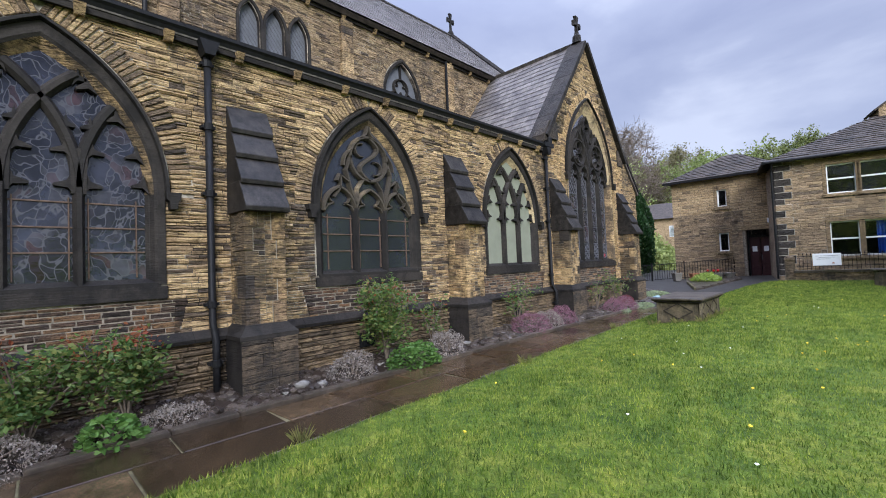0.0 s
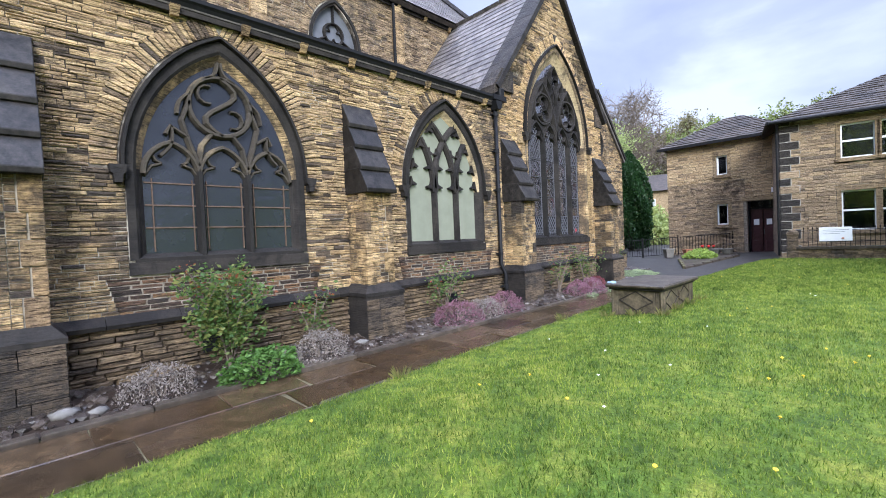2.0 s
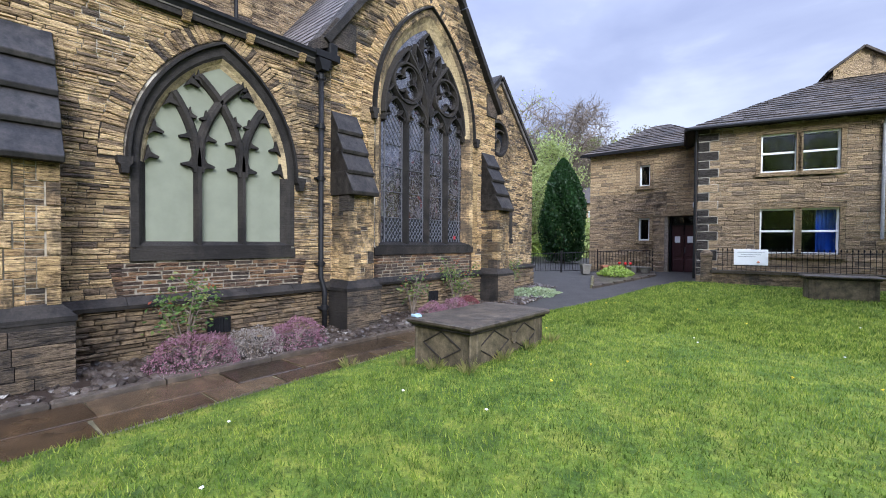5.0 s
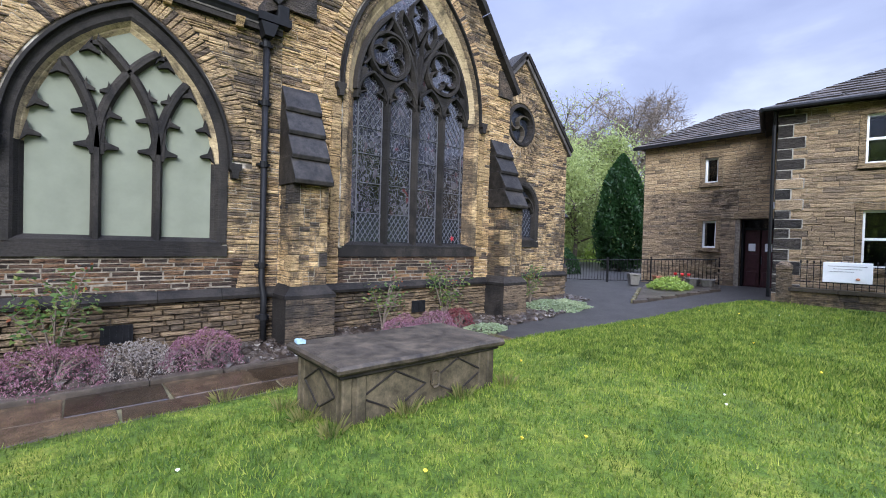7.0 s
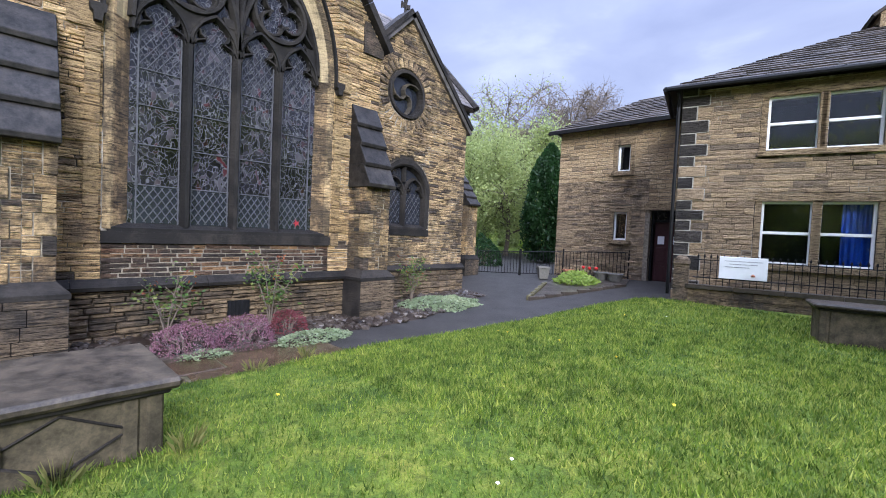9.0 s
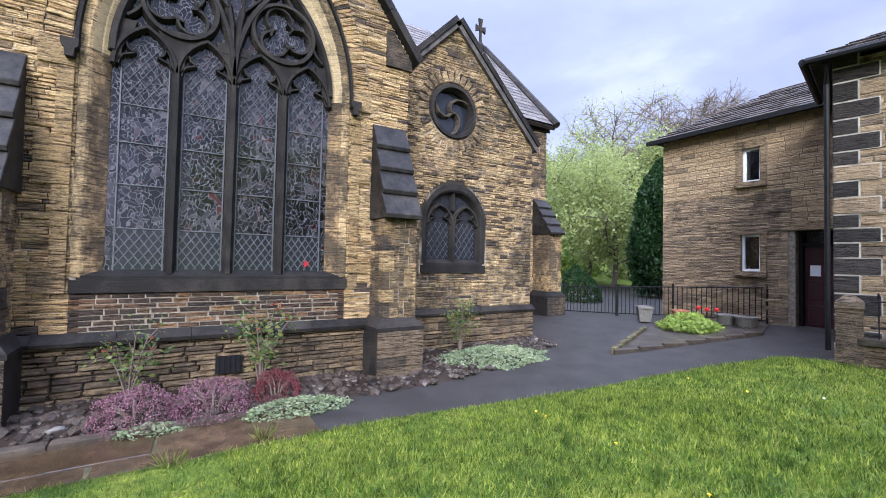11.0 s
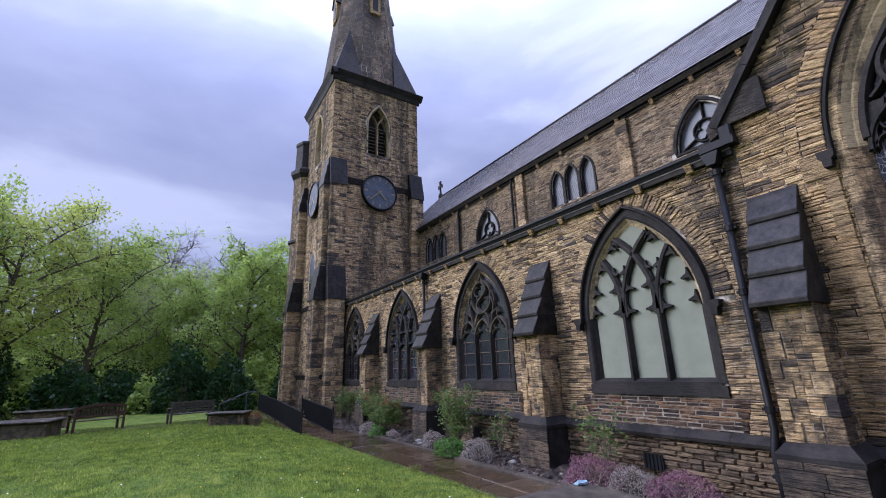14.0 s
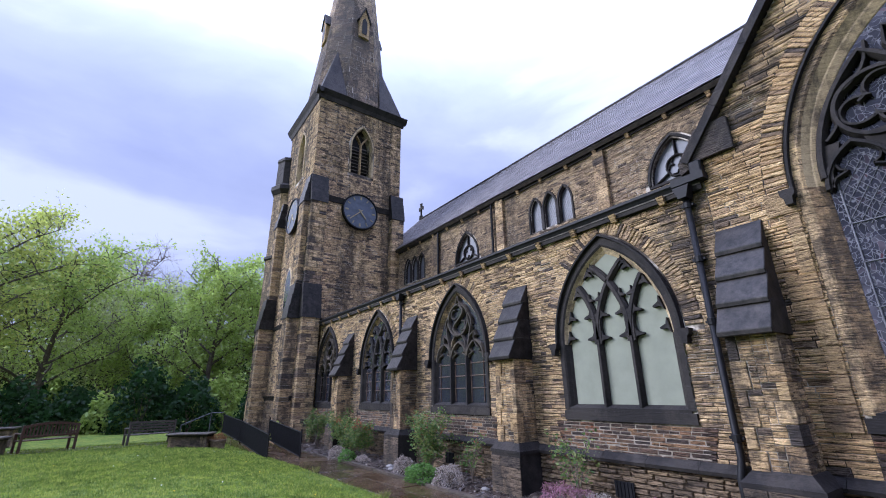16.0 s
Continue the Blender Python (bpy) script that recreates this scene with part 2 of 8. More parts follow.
def mortar_material():
    """Lime pointing: pale where it was renewed, sooty or washed out elsewhere."""
    n = Nodes("worn_lime_pointing")
    age = n.noise(1.15, 5, 0.7)
    tone = n.ramp(age, [(0.42, (0.035, 0.029, 0.024)), (0.5, (0.13, 0.11, 0.088)), (0.60, (0.52, 0.47, 0.39))])
    tone = n.mix(0.5, tone, n.ramp(n.noise(30, 4, 0.7), [(0.3, (0.5, 0.48, 0.46)), (0.7, (1.2, 1.2, 1.2))]), "MULTIPLY")
    n.bump(n.noise(60, 3), 0.4, 0.01)
    return n.done(tone, 0.92, spec=0.2)


M_DARKMORTAR = mortar_material()
M_LIGHTMORTAR = plain("pale_repointing", (0.20, 0.17, 0.13), 0.9, var=0.5)
M_IRON = plain("black_painted_iron", (0.012, 0.012, 0.013), 0.5, 0.0, 0.3, spec=0.12)
M_LEAD = plain("grey_lead_came", (0.105, 0.105, 0.115), 0.5, 0.3, 0.25)
M_BOARD = plain("pale_green_painted_board", (0.19, 0.20, 0.15), 0.85, 0, 0.1, 3, 0.02)
M_WHITE = plain("white_upvc", (0.78, 0.78, 0.79), 0.35, 0, 0.04, 5, 0.0)
M_DARKDOOR = plain("dark_maroon_door_paint", (0.045, 0.018, 0.02), 0.4, 0, 0.2)
# near-black tone: the shade of unlit rooms is put into the colour
M_VOID = plain("painted_interior_shade", (0.03, 0.03, 0.033), 0.9)
M_WOOD = plain("weathered_dark_teak", (0.10, 0.065, 0.045), 0.6, 0, 0.35, 10)
M_GREYWOOD = plain("silvered_oak", (0.13, 0.11, 0.09), 0.75, 0, 0.3, 12)
M_DARKTEAK = plain("dark_oiled_teak", (0.05, 0.026, 0.018), 0.5, 0, 0.35, 10)
M_DARKOAK = plain("wet_grey_oak", (0.055, 0.046, 0.036), 0.65, 0, 0.3, 12)
M_BARK = plain("furrowed_bark", (0.085, 0.07, 0.055), 0.9, 0, 0.4, 9, 0.6)
M_TERRA = plain("terracotta", (0.34, 0.14, 0.08), 0.8, 0, 0.2)
M_POTGREY = plain("grey_stone_pot", (0.15, 0.14, 0.125), 0.8, 0, 0.2)
M_PIPEGREY = plain("grey_plastic_pipe", (0.28, 0.28, 0.29), 0.5)
M_CURTAIN = plain("royal_blue_curtain", (0.02, 0.07, 0.42), 0.8, 0, 0.25, 3)
M_GILT = plain("tarnished_gilt", (0.24, 0.20, 0.12), 0.55, 0.3, 0.2)
M_DIAL = plain("slate_blue_dial_paint", (0.075, 0.088, 0.115), 0.55, 0, 0.25, 4)
M_SOIL = slab_material("damp_dark_soil", (0.026, 0.018, 0.013), (0.032, 0.023, 0.017), (0.02, 0.015, 0.012), 0.15, 0.25)
M_COBBLE = slab_material("wet_pebbles", (0.03, 0.023, 0.019), (0.085, 0.07, 0.058), (0.022, 0.018, 0.016), 0.35, 0.4)
M_YELLOWLINE = plain("mossy_yellow_edging", (0.085, 0.075, 0.04), 0.85, 0, 0.6, 5)


def leaf_material(name, a, b, c, rough=0.5, clump=0.0):
    n = Nodes(name)
    tone = n.ramp(n.variety(), [(0.0, a), (0.5, b), (1.0, c)])
    big = n.noise(0.9, 3, 0.6)
    tone = n.mix(0.5, tone, n.ramp(big, [(0.35, (0.65, 0.7, 0.6)), (0.65, (1.2, 1.15, 1.0))]), "MULTIPLY")
    if clump:
        tone = n.mix(0.8, tone, n.ramp(n.noise(clump, 4, 0.7), [(0.38, (0.3, 0.38, 0.32)), (0.5, (1.0, 1.0, 1.0)), (0.64, (1.5, 1.4, 1.3))]), "MULTIPLY")
    n.bsdf.inputs["Subsurface Weight"].default_value = 0.0
    mat = n.done(tone, rough, spec=0.3)
    tr = n.add("ShaderNodeBsdfTranslucent")
    n.link(tone, tr.inputs["Color"])
    mx = n.tree.nodes.new("ShaderNodeMixShader")
    mx.inputs[0].default_value = 0.5
    n.link(n.bsdf.outputs[0], mx.inputs[1])
    n.link(tr.outputs[0], mx.inputs[2])
    n.link(mx.outputs[0], n.tree.nodes["Material Output"].inputs["Surface"])
    return mat


M_LEAF = leaf_material("fresh_green_leaves", (0.28, 0.38, 0.085), (0.38, 0.48, 0.115), (0.2, 0.29, 0.06))
M_LEAFYELLOW = leaf_material("yellow_green_spring_leaves", (0.36, 0.42, 0.09), (0.46, 0.50, 0.12), (0.26, 0.32, 0.07))
M_LEAFDARK = leaf_material("dark_evergreen_leaves", (0.018, 0.05, 0.014), (0.03, 0.075, 0.02), (0.012, 0.034, 0.012))
M_LEAFPALE = leaf_material("pale_willow_leaves", (0.30, 0.36, 0.13), (0.38, 0.43, 0.17), (0.22, 0.27, 0.10))
M_LEAFSILVER = leaf_material("silvery_lambs_ear", (0.28, 0.34, 0.20), (0.38, 0.43, 0.28), (0.2, 0.27, 0.14))
M_ROSE = leaf_material("rose_leaves", (0.06, 0.115, 0.035), (0.11, 0.185, 0.05), (0.24, 0.25, 0.08))
M_REDSHOOT = leaf_material("red_young_shoots", (0.22, 0.05, 0.03), (0.28, 0.10, 0.04), (0.16, 0.05, 0.03))
M_LEAFMID = leaf_material("mid_green_perennial_leaves", (0.09, 0.19, 0.045), (0.16, 0.28, 0.07), (0.055, 0.12, 0.03))
M_HEATHER = leaf_material("pink_purple_heather", (0.27, 0.11, 0.18), (0.43, 0.24, 0.31), (0.11, 0.05, 0.06), 0.8)
M_HEATHERWHITE = leaf_material("whitish_heather", (0.34, 0.29, 0.27), (0.46, 0.41, 0.39), (0.10, 0.07, 0.055), 0.8)
M_HEATHERRED = leaf_material("dull_red_heather", (0.22, 0.05, 0.07), (0.28, 0.09, 0.11), (0.12, 0.04, 0.04), 0.8)
M_TWIG = plain("bare_twigs", (0.15, 0.12, 0.095), 0.9)
M_DANDELION = plain("dandelion_yellow", (0.75, 0.52, 0.03), 0.7, 0, 0.1)
M_DAISY = plain("daisy_white", (0.75, 0.75, 0.72), 0.7, 0, 0.05)


def lawn_material():
    n = Nodes("mown_lawn_grass")
    big = n.noise(0.45, 4, 0.6)
    mid_n = n.noise(2.6, 5, 0.65)
    fine = n.noise(46, 4, 0.75)
    col = n.ramp(mid_n, [(0.3, (0.04, 0.08, 0.012)), (0.5, (0.105, 0.155, 0.02)), (0.68, (0.22, 0.24, 0.042))])
    col = n.mix(0.5, col, n.ramp(big, [(0.35, (0.8, 0.95, 0.75)), (0.65, (1.3, 1.1, 0.95))]), "MULTIPLY")
    col = n.mix(0.75, col, n.ramp(fine, [(0.3, (0.4, 0.45, 0.35)), (0.7, (1.35, 1.3, 1.2))]), "MULTIPLY")
    tuft = n.noise(13, 4, 0.7)
    col = n.mix(0.7, col, n.ramp(tuft, [(0.36, (0.38, 0.42, 0.36)), (0.5, (1.0, 1.0, 1.0)), (0.66, (1.4, 1.35, 1.3))]), "MULTIPLY")
    n.bump(n.math("ADD", fine, n.math("MULTIPLY", tuft, 1.5)), 0.9, 0.03)
    return n.done(col, 0.8, spec=0.2)


M_LAWN = lawn_material()
M_STRAW = leaf_material("straw_tipped_long_grass", (0.19, 0.2, 0.06), (0.3, 0.27, 0.11), (0.12, 0.17, 0.04), 0.7)
M_BLADE = leaf_material("grass_blades", (0.055, 0.105, 0.013), (0.15, 0.225, 0.028), (0.34, 0.37, 0.085), 0.6, 5.0)


def stained_glass_material(name, cell_size, tints, lead_tone, wave):
    """Leaded stained glass, dull from outside: many small dark panes of muted colour with pale lead between."""
    n = Nodes(name)
    flat = n.world_pos((1 / cell_size, 1 / cell_size, 0.77 / cell_size))
    warp = n.tree.nodes.new("ShaderNodeTexNoise")
    warp.inputs["Scale"].default_value = 0.35
    n.link(flat, warp.inputs["Vector"])
    bend = n.tree.nodes.new("ShaderNodeVectorMath")
    bend.operation = "MULTIPLY_ADD"
    n.link(warp.outputs["Color"], bend.inputs[0])
    bend.inputs[1].default_value = (5.0, 5.0, 5.0)
    n.link(flat, bend.inputs[2])
    pos = bend.outputs[0]
    v = n.add("ShaderNodeTexVoronoi", Scale=1.0)
    v.feature = "DISTANCE_TO_EDGE"
    n.link(pos, v.inputs["Vector"])
    cell = n.add("ShaderNodeTexVoronoi", Scale=1.0)
    n.link(pos, cell.inputs["Vector"])
    sep = n.tree.nodes.new("ShaderNodeSeparateColor")
    n.link(cell.outputs["Color"], sep.inputs[0])
    tint = n.ramp(sep.outputs[0], [(0.0, tints[0]), (0.35, tints[1]), (0.6, tints[2]), (0.88, tints[3]), (1.0, tints[4])])
    lead = n.ramp(v.outputs["Distance"], [(0.025, (1, 1, 1)), (0.05, (0, 0, 0))])
    figure = n.ramp(n.noise(1.7, 4, 0.65), [(0.42, (0.25, 0.25, 0.27)), (0.64, (1.3, 1.25, 1.25))])
    tint = n.mix(1.0, tint, figure, "MULTIPLY")
    col = n.mix(lead, tint, lead_tone)
    n.bump(n.noise(9, 3), wave, 0.012)
    m = n.done(col, 0.12, spec=0.6)
    n.bsdf.inputs["Transmission Weight"].default_value = 0.15
    return m


def dark_glass(name, color, rough=0.08, wave=0.1, trans=0.35):
    n = Nodes(name)
    f = n.noise(3.5, 3, 0.6)
    n.bump(f, wave, 0.02)
    m = n.done(n.ramp(f, [(0.3, tuple(0.7 * c for c in color)), (0.7, color)]), rough, spec=0.6)
    n.bsdf.inputs["Transmission Weight"].default_value = trans
    return m


M_STAINED = stained_glass_material("leaded_stained_glass", 0.077, ((0.008, 0.008, 0.011), (0.026, 0.026, 0.036), (0.012, 0.012, 0.017), (0.075, 0.072, 0.085), (0.06, 0.018, 0.022)), (0.115, 0.115, 0.125), 0.3)
M_PICTURE = stained_glass_material("blue_grey_picture_glass", 0.13, ((0.018, 0.02, 0.032), (0.03, 0.036, 0.055), (0.022, 0.024, 0.036), (0.06, 0.062, 0.075), (0.05, 0.025, 0.028)), (0.075, 0.075, 0.085), 0.45)
M_GUARD = dark_glass("dusty_protective_glazing", (0.022, 0.025, 0.034), 0.16, 0.3, 0.1)
M_PANE = dark_glass("house_window_glass", (0.75, 0.8, 0.79), 0.0, 0.02, 1.0)
M_CLEARLEAD = dark_glass("old_leaded_glass", (0.11, 0.115, 0.13), 0.55, 0.3, 0.0)

# ---- mesh helpers ----
def part(name, bm, material, parent=None, label="", smooth=False):
    """Links a bmesh as one mesh object under a thing or a part."""
    me = bpy.data.meshes.new(name)
    bm.to_mesh(me)
    bm.free()
    return mesh_part(name, me, material, parent, label, smooth)


def mesh_part(name, me, material, parent=None, label="", smooth=False):
    if material and not me.materials:
        me.materials.append(material)
    if smooth:
        me.polygons.foreach_set("use_smooth", [True] * len(me.polygons))
    ob = new(name, me)
    ob.parent = parent
    if label:
        ob["label"] = label
    return ob


def split_part(name, bm, material, parent, label=""):
    """Links each loose piece of a bmesh as a mesh of its own."""
    left = set(bm.verts)
    bm.verts.index_update()
    while left:
        group, front = set(), [left.pop()]
        while front:
            v = front.pop()
            group.add(v)
            for e in v.link_edges:
                w = e.other_vert(v)
                if w in left:
                    left.discard(w)
                    front.append(w)
        order = sorted(group, key=lambda v: v.index)
        place = {v.index: k for k, v in enumerate(order)}
        me = bpy.data.meshes.new(name)
        me.from_pydata([tuple(v.co) for v in order], [], [[place[v.index] for v in f.verts] for f in bm.faces if f.verts[0].index in place])
        mesh_part(name, me, material, parent, label)
    bm.free()


def thing(name, label, category, m=None, group="", kind=""):
    ob = new(name)
    ob.empty_display_size = 0.2
    if m:
        ob.matrix_world = m
    return tagged(ob, label, category, group, kind)


def box(bm, x0, x1, y0, y1, z0, z1, bevel=0.0):
    vs = [bm.verts.new((x, y, z)) for x in (x0, x1) for y in (y0, y1) for z in (z0, z1)]
    fs = [bm.faces.new([vs[i] for i in f]) for f in ((0, 1, 3, 2), (4, 6, 7, 5), (0, 4, 5, 1), (2, 3, 7, 6), (0, 2, 6, 4), (1, 5, 7, 3))]
    if bevel:
        es = list({e for f in fs for e in f.edges})
        bmesh.ops.bevel(bm, geom=es, offset=bevel, segments=1, affect="EDGES")
    return vs


def prism(bm, poly, y0, y1):
    """A solid from a polygon in x, z that reaches from y0 to y1."""
    a = [bm.verts.new((u, y0, v)) for u, v in poly]
    b = [bm.verts.new((u, y1, v)) for u, v in poly]
    n = len(poly)
    bm.faces.new(a)
    bm.faces.new(b[::-1])
    for i in range(n):
        bm.faces.new((a[i], b[i], b[(i + 1) % n], a[(i + 1) % n]))
    return a + b


def holed_slab(bm, outer, holes, y0, y1):
    """A slab in x, z with holes, from y0 to y1."""
    edges = []
    for loop in (outer, *holes):
        vs = [bm.verts.new((u, y0, v)) for u, v in loop]
        edges += [bm.edges.new((vs[i], vs[(i + 1) % len(vs)])) for i in range(len(vs))]
    got = bmesh.ops.triangle_fill(bm, edges=edges, use_beauty=True)
    faces = [g for g in got["geom"] if isinstance(g, bmesh.types.BMFace)]
    ext = bmesh.ops.extrude_face_region(bm, geom=faces)
    bmesh.ops.translate(bm, verts=[g for g in ext["geom"] if isinstance(g, bmesh.types.BMVert)], vec=(0, y1 - y0, 0))
    bmesh.ops.recalc_face_normals(bm, faces=bm.faces)


def bar(bm, points, width, y0, y1, chamfer=0.3, closed=False):
    """A stone bar that follows points in x, z: its front is narrower than its back by the chamfer."""
    n = len(points)
    rings = []
    for i in range(n):
        p = Vector(points[i])
        a = Vector(points[i - 1]) if i or closed else p
        b = Vector(points[(i + 1) % n]) if i < n - 1 or closed else p
        d = (b - a).normalized() if (b - a).length > 1e-6 else Vector((0, 1))
        s = Vector((-d.y, d.x)) * width / 2
        ym = y0 + (y1 - y0) * 0.45
        rings.append([bm.verts.new((q.x, y, q.y)) for q, y in ((p + s, y1), (p + s, ym), (p + s * (1 - chamfer * 2), y0), (p - s * (1 - chamfer * 2), y0), (p - s, ym), (p - s, y1))])
    for i in range(n if closed else n - 1):
        r, q = rings[i], rings[(i + 1) % n]
        for k in range(6):
            bm.faces.new((r[k], r[(k + 1) % 6], q[(k + 1) % 6], q[k]))
    if not closed:
        bm.faces.new(rings[0])
        bm.faces.new(rings[-1][::-1])


def tube(bm, points, radius, sides=8, end_radius=None):
    """A round tube along points in space."""
    rings, n = [], len(points)
    for i, p in enumerate(points):
        p = Vector(p)
        d = (Vector(points[min(i + 1, n - 1)]) - Vector(points[max(i - 1, 0)])).normalized()
        up = Vector((0, 0, 1)) if abs(d.z) < 0.9 else Vector((1, 0, 0))
        s = d.cross(up).normalized()
        t = d.cross(s)
        r = radius if end_radius is None else radius + (end_radius - radius) * i / (n - 1)
        rings.append([bm.verts.new(p + (s * math.cos(a) + t * math.sin(a)) * r) for a in [2 * math.pi * k / sides for k in range(sides)]])
    for r, q in zip(rings, rings[1:]):
        for k in range(sides):
            bm.faces.new((r[k], r[(k + 1) % sides], q[(k + 1) % sides], q[k]))
    bm.faces.new(rings[0][::-1])
    bm.faces.new(rings[-1])


def lathe(bm, profile, sides=16, centre=(0, 0)):
    rings = [[bm.verts.new((centre[0] + r * math.cos(2 * math.pi * k / sides), centre[1] + r * math.sin(2 * math.pi * k / sides), z)) for k in range(sides)] for r, z in profile]
    for a, b in zip(rings, rings[1:]):
        for k in range(sides):
            bm.faces.new((a[k], a[(k + 1) % sides], b[(k + 1) % sides], b[k]))
    bm.faces.new(rings[0][::-1])
    bm.faces.new(rings[-1])


# ---- pointed arches ----
def arch_half(w, zs, za, z):
    """Half the width of a pointed arch of half-width w at height z; 0 above the apex."""
    if z <= zs:
        return w
    if z >= za:
        return 0.0
    h = za - zs
    r = (h * h + w * w) / (2 * w)
    return max(0.0, math.sqrt(max(0.0, r * r - (z - zs) ** 2)) - (r - w))


def arch_points(c, w, zs, za, n=12):
    """The head of a pointed arch, from its left springing over the apex to its right one."""
    h = za - zs
    r = (h * h + w * w) / (2 * w)
    top = math.asin(min(1, h / r))
    right = [(c + r * math.cos(top * i / n) - (r - w), zs + r * math.sin(top * i / n)) for i in range(n + 1)]
    left = [(2 * c - u, v) for u, v in right]
    return left + right[-2::-1]


def arch_loop(c, w, z0, zs, za, n=12):
    return [(c - w, z0)] + arch_points(c, w, zs, za, n) + [(c + w, z0)]


# ---- stonework ----
def stone_mesh(name, material, seed):
    """One rough-faced block, 1 x 1 x 1, back at y = 0, face at y = -1."""
    rnd = random.Random(seed)
    bm = bmesh.new()
    block(bm, -0.5, 0.5, -0.5, 0.5, 1.0, rnd, 0.06, 0.14)
    me = bpy.data.meshes.new(name)
    bm.to_mesh(me)
    bm.free()
    me.materials.append(material)
    return me


def block(bm, u0, u1, v0, v1, proud, rnd, cu, cv):
    """One block: sides to the wall, chamfered edges, an uneven face."""
    back = [(u0, 0, v0), (u1, 0, v0), (u1, 0, v1), (u0, 0, v1)]
    j = lambda s: rnd.uniform(-s, s)
    rim = [(u + j(cu * 0.5), -proud * 0.55, v + j(cv * 0.45)) for u, _, v in back]
    inner = [(u0 + cu, 0, v0 + cv), (u1 - cu, 0, v0 + cv), (u1 - cu, 0, v1 - cv), (u0 + cu, 0, v1 - cv)]
    face = [(u, -proud * rnd.uniform(0.75, 1.0), v) for u, _, v in inner]
    rings = [[bm.verts.new(p) for p in ring] for ring in (back, rim, face)]
    for a, b in zip(rings, rings[1:]):
        for k in range(4):
            bm.faces.new((a[k], a[(k + 1) % 4], b[(k + 1) % 4], b[k]))
    bm.faces.new(rings[2])


def intervals(lo, hi, cuts):
    out = [(lo, hi)]
    for a, b in cuts:
        nxt = []
        for p, q in out:
            if b <= p or a >= q:
                nxt.append((p, q))
                continue
            if a > p:
                nxt.append((p, a))
            if b < q:
                nxt.append((b, q))
        out = nxt
    return out


def stonework(parent, span, v0, v1, blocked, material, seed=1, course=(0.07, 0.15), length=(0.16, 0.62), joint=0.011, proud=(0.008, 0.032), singles=None, piece="stone"):
    """Courses of stones on a wall's face (local x, z; the face is y = 0). span(v) gives the ends of the wall at height v, blocked(v)
    the stretches to leave out. Inside the rectangle `singles` (u0, u1, v0, v1) the stones are objects of their own, up to 300."""
    rnd = random.Random(seed)
    bm = bmesh.new()
    shared = [stone_mesh(piece, material, seed * 10 + k) for k in range(4)] if singles else []
    count, v = 0, v0
    while v < v1 - 0.03:
        h = min(rnd.uniform(*course), v1 - v)
        vm = v + h / 2
        lo, hi = span(vm)
        for a, b in intervals(lo, hi, blocked(vm)):
            u = a
            while u < b - 0.02:
                w = rnd.uniform(*length) * (0.75 + 2.2 * h)
                if b - (u + w) < length[0] * 0.7:
                    w = b - u
                p = rnd.uniform(*proud)
                x0, x1, z0, z1 = u + joint / 2, u + w - joint / 2, v + joint / 2, v + h - joint / 2
                if singles and count < 300 and singles[0] < u and u + w < singles[1] and singles[2] < v and v + h < singles[3]:
                    ob = new(piece, rnd.choice(shared))
                    ob.parent = parent
                    ob.location = ((x0 + x1) / 2, 0, (z0 + z1) / 2)
                    ob.scale = (x1 - x0, p, z1 - z0)
                    count += 1
                elif x1 - x0 > 0.015:
                    split = [(z0, z1)]
                    if h > 0.062 and rnd.random() < 0.3:
                        zc = z0 + (z1 - z0) * rnd.uniform(0.36, 0.64)
                        split = [(z0, zc - joint * 0.4), (zc + joint * 0.4, z1)]
                    for za, zb in split:
                        pz = p if len(split) == 1 else rnd.uniform(*proud)
                        block(bm, x0, x1, za, zb, pz, rnd, min(0.014, (x1 - x0) * 0.3), min(0.014, (zb - za) * 0.24))
                u += w
        v += h
    ob = part(piece + "work", bm, material, parent)
    tagged(ob, kind="stuff")
    return ob


def voussoirs(parent, c, w, zs, za, material, depth=0.3, seed=3, face=-0.03, thick=0.07):
    """Thin stones set on edge round the head of an arch, each an object of its own."""
    rnd = random.Random(seed)
    me = stone_mesh("arch_stone", material, seed)
    pts = [Vector(p) for p in arch_points(c, w, zs, za, 40)]
    steps, carry = [], 0.0
    for p, q in zip(pts, pts[1:]):
        ln = (q - p).length
        while carry < ln:
            steps.append((p + (q - p) * (carry / ln), (q - p)))
            carry += thick * rnd.uniform(0.9, 1.1)
        carry -= ln
    for p, d in steps:
        d = d.normalized()
        nrm = Vector((-d.y, d.x))
        ln = depth * rnd.uniform(0.94, 1.05)
        ctr = p + nrm * ln / 2
        ob = new("arch_stone", me)
        ob.parent = parent
        ob.matrix_local = Matrix.Translation((ctr.x, 0, ctr.y)) @ Matrix.Rotation(-math.atan2(nrm.y, nrm.x), 4, "Y") @ Matrix.Diagonal((ln, rnd.uniform(0.02, 0.04), thick * rnd.uniform(0.82, 0.95), 1))


# ---- the ground ----
def smooth_step(a, b, v):
    t = min(1, max(0, (v - a) / (b - a)))
    return t * t * (3 - 2 * t)


def lawn_edge(y):
    """x of the lawn's edge along the church path."""
    return -3.78 - 0.04 * max(-2, min(y, 15))


def low_ground(x, y):
    """Height of paths, beds and roads."""
    g = -0.17 + 0.50 * smooth_step(17.5, 27.5, y) * smooth_step(-11, -4, x) + 0.20 * smooth_step(18, 26, y) * (1 - smooth_step(-11, -4, x))
    return g - 0.12 * smooth_step(3, -9, y)


